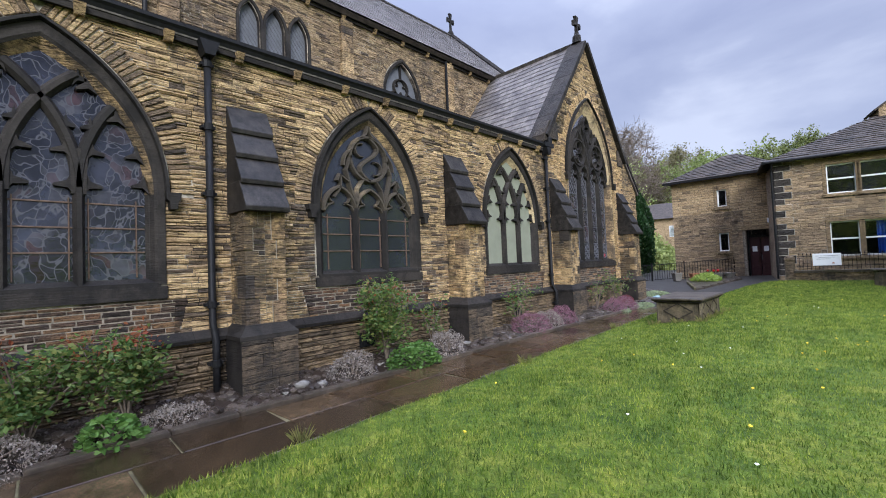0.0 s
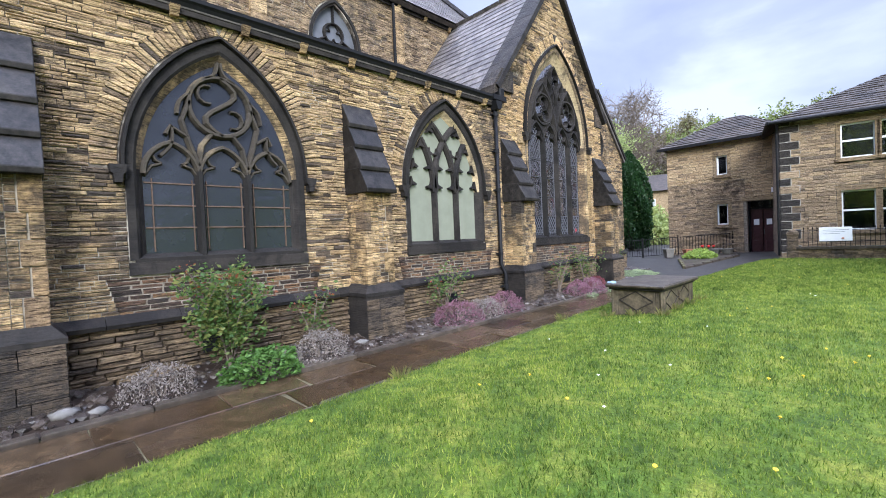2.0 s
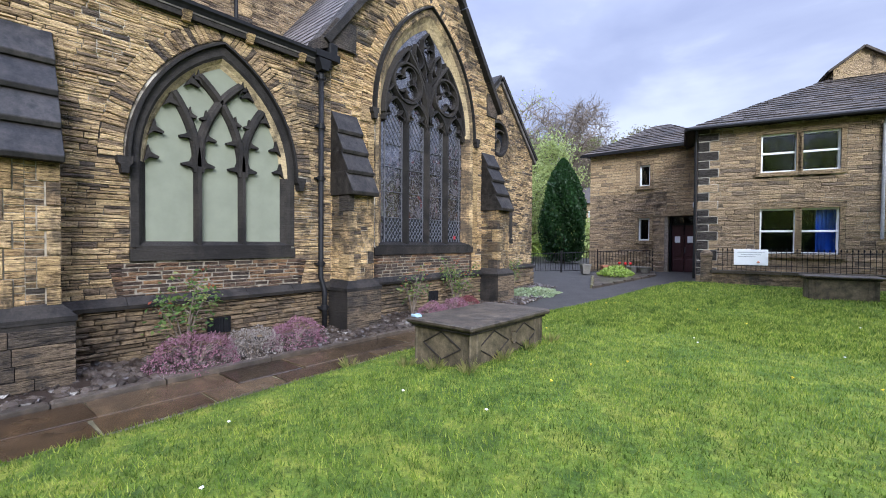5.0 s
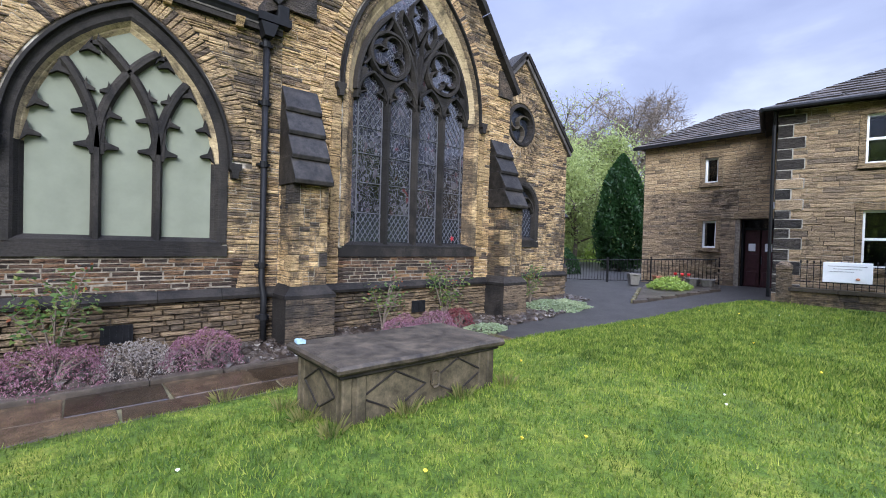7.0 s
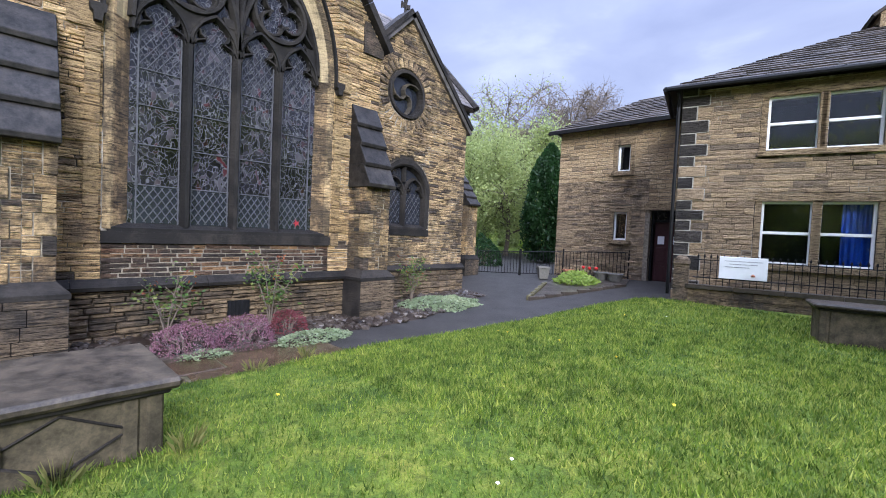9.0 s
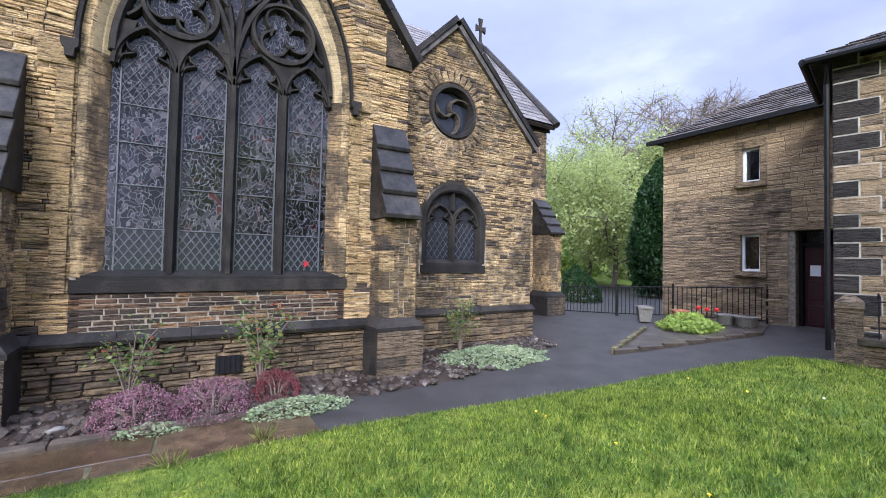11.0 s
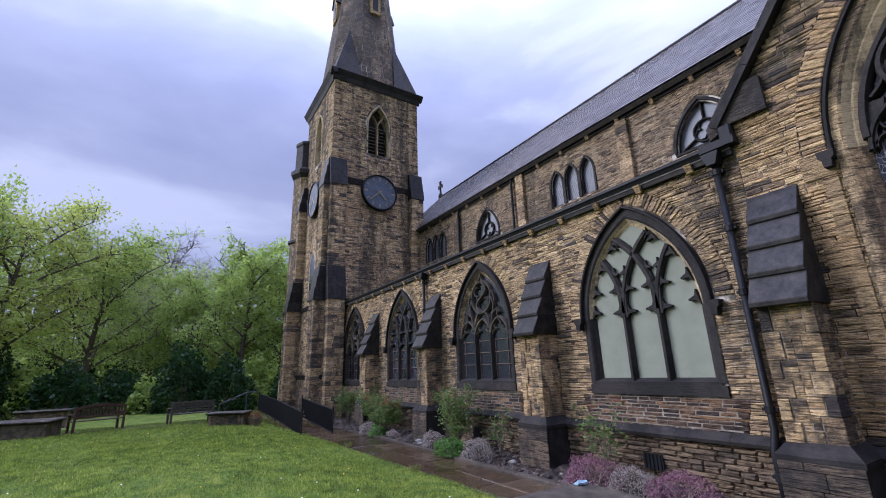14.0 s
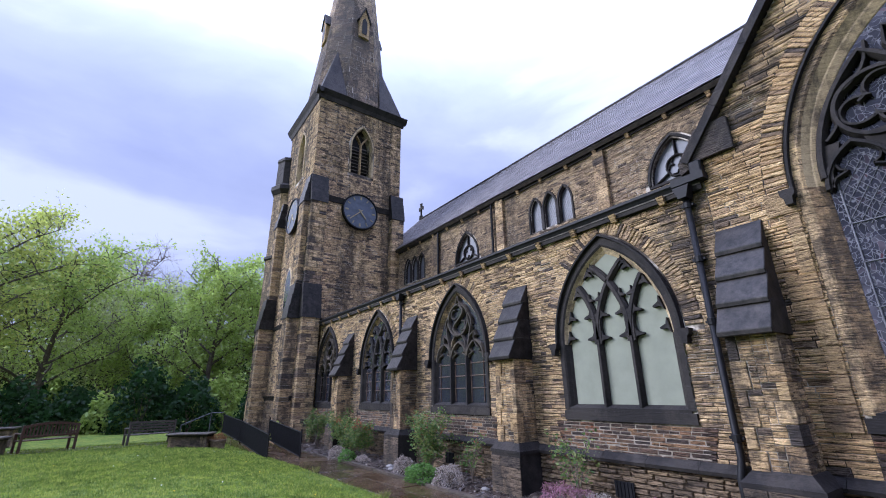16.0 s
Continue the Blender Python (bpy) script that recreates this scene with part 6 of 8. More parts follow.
# ---- annex and house ----
def sash_window(parent, m, u0, u1, z0, z1, kind="sash", inside=None):
    """A white-framed window in a stone surround: lintel, sill, frame bars and panes."""
    w = new("window")
    w.parent = parent
    w.matrix_world = m
    w["label"] = "white-framed window in plain stone surround"
    for nm, a in (("lintel", (u0 - 0.16, u1 + 0.16, -0.045, 0.02, z1, z1 + 0.2)), ("sill", (u0 - 0.16, u1 + 0.16, -0.1, 0.06, z0 - 0.14, z0)), ("side_stone", (u0 - 0.14, u0, -0.03, 0.02, z0, z1)), ("side_stone", (u1, u1 + 0.14, -0.03, 0.02, z0, z1))):
        piece(nm, w, M_SURROUND, *a)
    f = 0.06
    bm = bmesh.new()
    for a in ((u0, u0 + f, z0, z1), (u1 - f, u1, z0, z1), (u0 + f, u1 - f, z0, z0 + f), (u0 + f, u1 - f, z1 - f, z1)):
        box(bm, a[0], a[1], 0.07, 0.15, a[2], a[3], 0.006)
    if kind == "sash":
        zm = (z0 + z1) / 2
        box(bm, u0 + f, u1 - f, 0.06, 0.13, zm - 0.035, zm + 0.035, 0.006)
    if kind == "grid":
        for k in (1, 2):
            u = u0 + (u1 - u0) * k / 3
            box(bm, u - 0.018, u + 0.018, 0.08, 0.13, z0 + f, z1 - f)
        for k in range(1, 5):
            v = z0 + (z1 - z0) * k / 5
            box(bm, u0 + f, u1 - f, 0.085, 0.125, v - 0.018, v + 0.018)
    part("window_frame", bm, M_WHITE, w, "white painted frame")
    bm = bmesh.new()
    box(bm, u0 + f * 0.5, u1 - f * 0.5, 0.105, 0.115, z0 + f * 0.5, z1 - f * 0.5)
    ob = part("pane", bm, M_PANE, w, "reflective window glass")
    ob.visible_shadow = False
    if inside:
        bm = bmesh.new()
        n = 14
        a, b = u0 + (u1 - u0) * inside[0], u0 + (u1 - u0) * inside[1]
        row = [[bm.verts.new((a + (b - a) * i / n, 0.24 + 0.03 * math.sin(i * 2.1), v)) for v in (z0 + 0.05, z1 - 0.05)] for i in range(n + 1)]
        for p, q in zip(row, row[1:]):
            bm.faces.new((p[0], q[0], q[1], p[1]))
        part("curtain", bm, M_CURTAIN, w, "bright blue curtain behind the glass")
    return w


M_SURROUND = stone_material("tooled_window_stone", [(0.0, (0.34, 0.27, 0.17)), (1.0, (0.28, 0.22, 0.145))], 0.3, soot_scale=1.2)
rect = lambda u0, u1, z0, z1: [(u0, z0), (u0, z1), (u1, z1), (u1, z0)]

annex = thing("annex", "two-storey stone annex with a hipped stone-slate roof", "building")
AN = pose(0, 26.8, 0)
AN_UP, AN_LOW, AN_DOOR = (-5.43, -5.0, 4.0, 4.9), (-5.45, -5.0, 1.66, 2.62), (-4.27, -3.2, 0.2, 2.68)
an_wall = face("annex_wall", AN, [(-7.6, -0.5), (-2.6, -0.5), (-2.6, 5.6), (-7.6, 5.6)], [rect(*AN_UP), rect(*AN_LOW), rect(*AN_DOOR)], 0.5, M_LIGHTMORTAR, annex, "annex wall, pale squared stone above thin brown courses")


def an_cuts(v):
    cuts = []
    for a in (AN_UP, AN_LOW, AN_DOOR):
        if a[2] - 0.14 < v < a[3] + 0.2:
            cuts.append((a[0] - 0.14, a[1] + 0.14))
    return cuts


stonework(an_wall, lambda v: (-7.6, -2.6), 3.7, 5.55, an_cuts, M_ANNEXTOP, 61, (0.12, 0.15), (0.22, 0.5), joint=0.016, proud=(0.01, 0.02), singles=(-7.6, -2.6, 3.7, 5.6))
stonework(an_wall, lambda v: (-4.35, -2.6), 2.85, 3.7, an_cuts, M_ANNEXTOP, 63, (0.12, 0.15), (0.22, 0.5), joint=0.016, proud=(0.01, 0.02))
stonework(an_wall, lambda v: (-7.6, -4.35) if v > 2.85 else (-7.6, -2.6), 0.0, 3.7, an_cuts, M_HOUSE, 62, (0.07, 0.11), (0.2, 0.55), joint=0.008)
bm = bmesh.new()
box(bm, -7.6, -7.15, 27.3, 32.3, -0.5, 5.6)
part("side_wall", bm, M_HOUSE, annex)
bm = bmesh.new()
box(bm, -7.1, -2.6, 31.8, 32.3, -0.5, 5.6)
part("rear_wall", bm, M_HOUSE, annex)
# added panel behind the annex panes, coloured as the room's shade
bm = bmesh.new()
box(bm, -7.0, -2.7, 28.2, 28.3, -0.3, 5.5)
part("dark_backing", bm, M_VOID, annex)
sash_window(annex, AN, *AN_UP, "plain")
sash_window(annex, AN, *AN_LOW, "plain")
piece("door_lintel", annex, M_SURROUND, -4.45, -2.7, 26.74, 26.9, 2.68, 2.9)
door = new("entrance_door")
door.parent = annex
door.matrix_world = AN
door["label"] = "dark maroon panelled double door with white notices"
bm = bmesh.new()
box(bm, -4.27, -4.2, 0.2, 0.5, 0.2, 2.66)
box(bm, -3.27, -3.2, 0.2, 0.5, 0.2, 2.66)
box(bm, -4.2, -3.27, 0.25, 0.45, 2.3, 2.37)
part("door_frame", bm, M_IRON, door)
for u_l in (-4.2, -3.73):
    bm = bmesh.new()
    box(bm, u_l + 0.01, u_l + 0.45, 0.32, 0.37, 0.22, 2.3, 0.008)
    leaf = part("door_leaf", bm, M_DARKDOOR, door)
    for z_p in (0.4, 1.0):
        bm = bmesh.new()
        box(bm, u_l + 0.08, u_l + 0.38, 0.305, 0.33, z_p, z_p + 0.48, 0.012)
        part("panel", bm, M_DARKDOOR, leaf)
    bm = bmesh.new()
    box(bm, u_l + 0.12, u_l + 0.32, 0.3, 0.312, 1.58, 1.84)
    part("notice", bm, M_WHITE, leaf, "white paper notice")
bm = bmesh.new()
tube(bm, [(-3.69, 0.26, 1.15), (-3.69, 0.26, 1.4)], 0.015, 6)
part("door_handle", bm, M_LEAD, door)
bm = bmesh.new()
box(bm, -4.2, -3.27, 0.33, 0.35, 2.37, 2.66)
part("fanlight", bm, M_PANE, door)


def stone_roof(parent, quad, row=0.34, width=0.5, seed=1):
    """Lapped stone slates on a four-cornered slope: eaves left, eaves right, top right, top left."""
    rnd = random.Random(seed)
    a, b, c, d = [Vector(p) for p in quad]
    n = ((b - a).cross(d - a)).normalized()
    verts, faces = [], []
    rows = max(3, int((d - a).length / row))
    for r in range(rows):
        t0, t1 = r / rows, min(1, (r + 1.25) / rows)
        p0, q0 = a.lerp(d, t0), b.lerp(c, t0)
        p1, q1 = a.lerp(d, t1), b.lerp(c, t1)
        ln = (q0 - p0).length
        x = 0
        while x < ln - 0.02:
            w = min(width * rnd.uniform(0.6, 1.4), ln - x)
            f0, f1 = (x + 0.006) / ln, (x + w - 0.006) / ln
            th = rnd.uniform(0.035, 0.06)
            i = len(verts)
            verts += [p0.lerp(q0, f0) + n * 0.01, p0.lerp(q0, f1) + n * 0.01, p0.lerp(q0, f1) + n * th, p0.lerp(q0, f0) + n * th, p1.lerp(q1, f0) + n * 0.012, p1.lerp(q1, f1) + n * 0.012]
            faces += [(i, i + 1, i + 2, i + 3), (i + 3, i + 2, i + 5, i + 4)]
            x += w
    me = bpy.data.meshes.new("stone_slate")
    me.from_pydata([tuple(v) for v in verts], [], faces)
    tagged(mesh_part("stone_slate", me, M_STONESLATE, parent, "thick dark stone slates"), kind="stuff")


EV = 5.58
pk = [(-5.45, 29.2, 7.1), (-4.9, 29.2, 7.1)]
an_e = [(-7.9, 26.5, EV), (-2.3, 26.5, EV), (-2.3, 32.5, EV), (-7.9, 32.5, EV)]
for k, q in enumerate(([an_e[0], an_e[1], pk[1], pk[0]], [an_e[1], an_e[2], pk[1], pk[1]], [an_e[2], an_e[3], pk[0], pk[1]], [an_e[3], an_e[0], pk[0], pk[0]])):
    stone_roof(annex, q, 0.3, 0.45, 70 + k)
    bm = bmesh.new()
    bm.faces.new([bm.verts.new(p) for p in (q[:3] if q[2] == q[3] else q)])
    part("roof_deck", bm, M_STONESLATE, annex)
bm = bmesh.new()
box(bm, -7.95, -2.4, 26.44, 26.54, EV - 0.1, EV + 0.01)
part("eaves_gutter", bm, M_IRON, annex, "black eaves gutter")
bm = bmesh.new()
box(bm, -3.36, -3.22, 26.68, 26.8, 2.98, 3.2, 0.01)
part("wall_lamp", bm, M_WHITE, annex, "small white box lamp by the door")

house = thing("house", "old two-storey gritstone house with black quoins and stone-slate roof", "house", Matrix.Translation(HOUSE_O) @ pose(0, 0, 0, 0, 0, 12) @ Matrix.Scale(0.89, 4))
HM = house.matrix_world.copy()
bpy.context.view_layer.update()
H_WINS = [(1.9, 2.93, 4.03, 5.38, "sash", None), (3.03, 4.06, 4.03, 5.38, "sash", None), (1.9, 2.93, 1.18, 2.76, "sash", None), (3.03, 4.06, 1.18, 2.76, "sash", (0.45, 0.95)),
          (5.87, 6.82, 4.02, 5.38, "sash", None), (5.98, 6.74, 1.36, 2.6, "sash", None), (8.65, 9.75, 1.15, 2.88, "grid", None), (9.9, 10.9, 4.02, 5.38, "sash", None), (11.6, 12.6, 1.2, 2.8, "sash", None)]
h_wall = face("front_wall", HM, [(0, -0.5), (14.5, -0.5), (14.5, 5.75), (0, 5.75)], [rect(*w[:4]) for w in H_WINS], 0.5, M_DARKMORTAR, house, "front wall of worn brown-grey gritstone")


def h_cuts(v):
    cuts = []
    for w in H_WINS:
        if w[2] - 0.14 < v < w[3] + 0.2:
            cuts.append((w[0] - 0.15, w[1] + 0.15))
    return cuts


stonework(h_wall, lambda v: (0.3, 14.5), 0.0, 5.72, h_cuts, M_HOUSE, 65, (0.1, 0.17), (0.2, 0.6), joint=0.012, singles=(0.3, 3.2, 2.6, 5.7))


for u0, u1, z0, z1, kd, ins in H_WINS:
    sash_window(house, HM, u0, u1, z0, z1, kd, ins)
M_WHITEJOINT = plain("whitish_quoin_pointing", (0.34, 0.315, 0.27), 0.9, 0, 0.5, 4)
rnd_q = random.Random(8)
v_q, flip = 0.05, 0
while v_q < 5.6:
    h_q = rnd_q.uniform(0.26, 0.4)
    ln = 0.62 if flip else 0.34
    piece("quoin", house, M_QUOIN if rnd_q.random() < 0.85 else M_HOUSE, -0.02, ln, -0.05, 0.62 if not flip else 0.34, v_q + 0.013, v_q + h_q - 0.013)
    piece("pale_joint", house, M_WHITEJOINT, -0.015, ln + 0.022, -0.036, 0.0, v_q, v_q + h_q)
    v_q += h_q
    flip = 1 - flip
side = bmesh.new()
box(side, 0.0, 0.45, 0.5, 8.0, -0.5, 5.75)
part("side_wall", side, M_HOUSE, house)
side = bmesh.new()
box(side, 0.45, 14.5, 7.6, 8.0, -0.5, 5.75)
part("rear_wall", side, M_HOUSE, house)
# panel and floor added behind the house windows, room shade in their colour
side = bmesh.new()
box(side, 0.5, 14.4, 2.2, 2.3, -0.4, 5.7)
part("dark_backing", side, M_VOID, house)
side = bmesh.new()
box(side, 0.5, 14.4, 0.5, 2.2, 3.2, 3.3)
part("dark_floor", side, M_VOID, house)
side = bmesh.new()
box(side, 14.1, 14.5, 0.5, 7.6, -0.5, 5.75)
part("far_side_wall", side, M_HOUSE, house)
HE = 5.78
r0, r1 = (5.3, 3.9, 8.35), (14.8, 3.9, 8.35)
for k, q in enumerate(([(-0.35, -0.38, HE), (14.8, -0.38, HE), r1, r0], [(-0.35, 8.3, HE), (-0.35, -0.38, HE), r0, r0], [(14.8, 8.3, HE), (-0.35, 8.3, HE), r0, r1])):
    stone_roof(house, q, 0.36, 0.55, 80 + k)
    bm = bmesh.new()
    bm.faces.new([bm.verts.new(p) for p in (q[:3] if q[2] == q[3] else q)])
    part("roof_deck", bm, M_STONESLATE, house)
bm = bmesh.new()
prism(bm, [(4.55, 7.6), (6.35, 7.6), (6.35, 8.3), (5.42, 8.95), (4.55, 8.3)], 3.1, 4.6)
part("gablet", bm, M_HOUSE, house, "small stone gablet on the ridge")
bm = bmesh.new()
for s in (-1, 1):
    bar(bm, [(5.42 + s * 1.05, 8.2), (5.42, 9.0)], 0.1, 2.95, 4.7, 0.1)
part("gablet_coping", bm, M_STONESLATE, house)
bm = bmesh.new()
tube(bm, [(-0.38, -0.42, HE - 0.03), (14.8, -0.42, HE - 0.03)], 0.07, 8)
part("eaves_gutter", bm, M_IRON, house, "black eaves gutter")
bm = bmesh.new()
tube(bm, [(-0.42, -0.42, HE - 0.03), (-0.42, 2.4, HE - 0.03)], 0.07, 8)
tube(bm, [(-0.1, -0.3, HE - 0.1), (-0.1, -0.06, HE - 0.45), (-0.1, -0.06, 0.2)], 0.045, 8)
part("side_gutter", bm, M_IRON, house)
bm = bmesh.new()
tube(bm, [(5.08, -0.4, HE - 0.1), (5.08, -0.07, HE - 0.4), (5.08, -0.07, 1.7)], 0.05, 8)
part("grey_downpipe", bm, M_PIPEGREY, house, "grey downpipe")
bm = bmesh.new()
tube(bm, [(6.3, -0.07, 3.85), (6.1, -0.07, 3.6), (5.5, -0.07, 3.4), (5.42, -0.07, 3.3), (5.42, -0.07, 0.3)], 0.05, 8)
part("black_downpipe", bm, M_IRON, house, "black soil pipe with a bend")

annex.location = (0.1, -0.5, -0.04)

# low wall with railing and a white sign
garden_wall = thing("garden_wall", "low dark stone wall with black iron railing", "wall", HM @ pose(0, -1.0, 0))
for k in range(14):
    piece("coping_stone", garden_wall, M_KERB, 0.35 + k, 1.34 + k, -0.2, 0.18, 0.5, 0.6)
rnd_w = random.Random(4)
for r in range(3):
    u_w = 0.4
    while u_w < 14.2:
        w_w = rnd_w.uniform(0.35, 0.8)
        piece("wall_stone", garden_wall, M_PLINTH, u_w + 0.005, u_w + w_w - 0.005, -0.15 - rnd_w.uniform(0, 0.02), 0.15, 0.5 - (r + 1) * 0.2 + 0.005, 0.5 - r * 0.2 - 0.005)
        u_w += w_w
bm = bmesh.new()
lathe(bm, [(0.24, -0.1), (0.24, 0.95), (0.27, 1.0), (0.25, 1.1), (0.1, 1.2)], 4)
ob = part("gate_pier", bm, M_PLINTH, garden_wall, "weathered square stone pier")
ob.location = (0.25, 0.0, 0.1)
ob.rotation_euler.z = radians(45)
rail = new("railing")
rail.parent = garden_wall
bm = bmesh.new()
for z_r in (0.78, 1.22):
    tube(bm, [(0.5, 0, z_r), (14.2, 0, z_r)], 0.014, 6)
part("rail_bar", bm, M_IRON, rail)
bal = bmesh.new()
tube(bal, [(0, 0, 0.58), (0, 0, 1.3)], 0.009, 5)
lathe(bal, [(0.02, 1.28), (0.022, 1.32), (0.003, 1.37)], 6)
me_b = bpy.data.meshes.new("baluster")
bal.to_mesh(me_b)
bal.free()
for k in range(100):
    ob = mesh_part("baluster", me_b, M_IRON, rail)
    ob.location.x = 0.6 + k * 0.136
sign = thing("notice_board", "white notice board fixed to the railing, writing too small to read", "sign", HM @ pose(1.05, -1.12, 0.80))
bm = bmesh.new()
box(bm, 0, 0.95, 0, 0.03, 0, 0.53, 0.008)
part("board", bm, M_WHITE, sign)
for k, (a, b) in enumerate(((0.1, 0.85), (0.2, 0.75), (0.12, 0.6))):
    bm = bmesh.new()
    box(bm, a, b, -0.004, 0.0, 0.42 - k * 0.07, 0.435 - k * 0.07)
    part("text_line", bm, M_PIPEGREY, sign)
bm = bmesh.new()
lathe(bm, [(0.04, 0), (0.045, 0.03), (0.01, 0.06)], 8)
ob = part("emblem", bm, M_TERRA, sign)
ob.location = (0.68, -0.005, 0.08)

# ---- gate, side railing and planting bed before the annex ----
def bars_fence(name, p, q, height, gap, label, category, lift=0.08, thick=0.011):
    p, q = Vector(p), Vector(q)
    d = q - p
    f = thing(name, label, category, Matrix.Translation(p) @ Matrix.Rotation(math.atan2(d.y, d.x), 4, "Z"))
    ln = Vector((d.x, d.y)).length
    rise = d.z / ln
    bm = bmesh.new()
    for z_r in (lift, height - 0.04):
        tube(bm, [(0, 0, z_r), (ln, 0, z_r + d.z)], 0.018, 6)
    part("rail_bar", bm, M_IRON, f)
    for u in (0, ln):
        bm = bmesh.new()
        tube(bm, [(u, 0, 0 + rise * u), (u, 0, height + 0.06 + rise * u)], 0.028, 6)
        part("post", bm, M_IRON, f)
    b = bmesh.new()
    tube(b, [(0, 0, lift), (0, 0, height - 0.04)], thick, 5)
    me = bpy.data.meshes.new("bar")
    b.to_mesh(me)
    b.free()
    n = int(ln / gap)
    for k in range(1, n):
        ob = mesh_part("bar", me, M_IRON, f)
        ob.location = (ln * k / n, 0, rise * ln * k / n)
    return f


zg = low_ground(-9, 25)
bars_fence("metal_gate", (-10.25, 25.0, low_ground(-10.2, 25)), (-8.55, 25.5, low_ground(-8.5, 25.5)), 0.95, 0.115, "black iron bar gate, closed", "gate")
bars_fence("metal_gate", (-8.5, 25.5, low_ground(-8.5, 25.5)), (-7.0, 26.0, low_ground(-7, 26)), 0.95, 0.115, "black iron bar gate, closed", "gate")
bars_fence("iron_railing", (-7.0, 26.0, low_ground(-7, 26)), (-4.75, 26.3, low_ground(-4.75, 26.3)), 0.95, 0.12, "plain black iron railing beside the annex", "railing")


def planter(name, x, y, r, h, material, label, square=False):
    p = thing(name, label, "planter", pose(x, y, low_ground(x, y) + 0.03))
    bm = bmesh.new()
    lathe(bm, [(r * 0.7, 0), (r * 0.75, 0.03), (r * 0.95, h * 0.85), (r * 1.05, h * 0.86), (r * 1.05, h), (r * 0.9, h), (r * 0.85, h * 0.9)], 4 if square else 18)
    part("pot", bm, material, p)
    bm = bmesh.new()
    lathe(bm, [(r * 0.86, h * 0.86), (r * 0.4, h * 0.95)], 12)
    part("soil", bm, M_SOIL, p)
    return p


planter("plant_pot", -7.0, 24.6, 0.27, 0.42, M_POTGREY, "grey square plant pot on the tarmac", True)
planter("plant_pot", -6.35, 25.2, 0.24, 0.3, M_TERRA, "terracotta plant pot on paving", True)
planter("plant_pot", -5.25, 25.3, 0.24, 0.26, M_POTGREY, "pale stone bowl planter on paving")
planter("plant_pot", -4.75, 25.2, 0.24, 0.26, M_POTGREY, "pale stone bowl planter on paving")

# raised paved bed with mossy edging
bed_z = lambda x, y: low_ground(x, y) + 0.045
bed_poly = [(-5.25, 20.9), (-4.75, 22.6), (-4.2, 24.6), (-4.6, 26.0), (-6.9, 25.7), (-6.2, 23.4)]
bm = bmesh.new()
top_v = [bm.verts.new((x, y, bed_z(x, y))) for x, y in bed_poly]
low_v = [bm.verts.new((x, y, bed_z(x, y) - 0.2)) for x, y in bed_poly]
bm.faces.new(top_v)
for k in range(len(bed_poly)):
    j = (k + 1) % len(bed_poly)
    bm.faces.new((top_v[k], low_v[k], low_v[j], top_v[j]))
bmesh.ops.recalc_face_normals(bm, faces=bm.faces)
tagged(part("paved_bed", bm, M_KERB), "grey paved island with mossy stone edging", "paving", "", "structure")
edging = thing("bed_edging", "narrow stone edging, mossy and yellowed", "edging", pose(0, 0, 0), "", "structure")
for k in (5, 0, 1):
    a, b = Vector(bed_poly[k]), Vector(bed_poly[(k + 1) % 6])
    n = max(2, int((b - a).length / 0.5))
    for i in range(n):
        p, q = a.lerp(b, i / n), a.lerp(b, (i + 1) / n)
        bm = bmesh.new()
        ln = (q - p).length
        box(bm, 0.008, ln - 0.008, -0.05, 0.05, -0.15, 0.06, 0.012)
        ob = part("edging_stone", bm, M_YELLOWLINE if k == 5 else M_KERB, edging)
        ob.matrix_world = Matrix.Translation((p.x, p.y, bed_z(p.x, p.y))) @ Matrix.Rotation(math.atan2(q.y - p.y, q.x - p.x), 4, "Z")


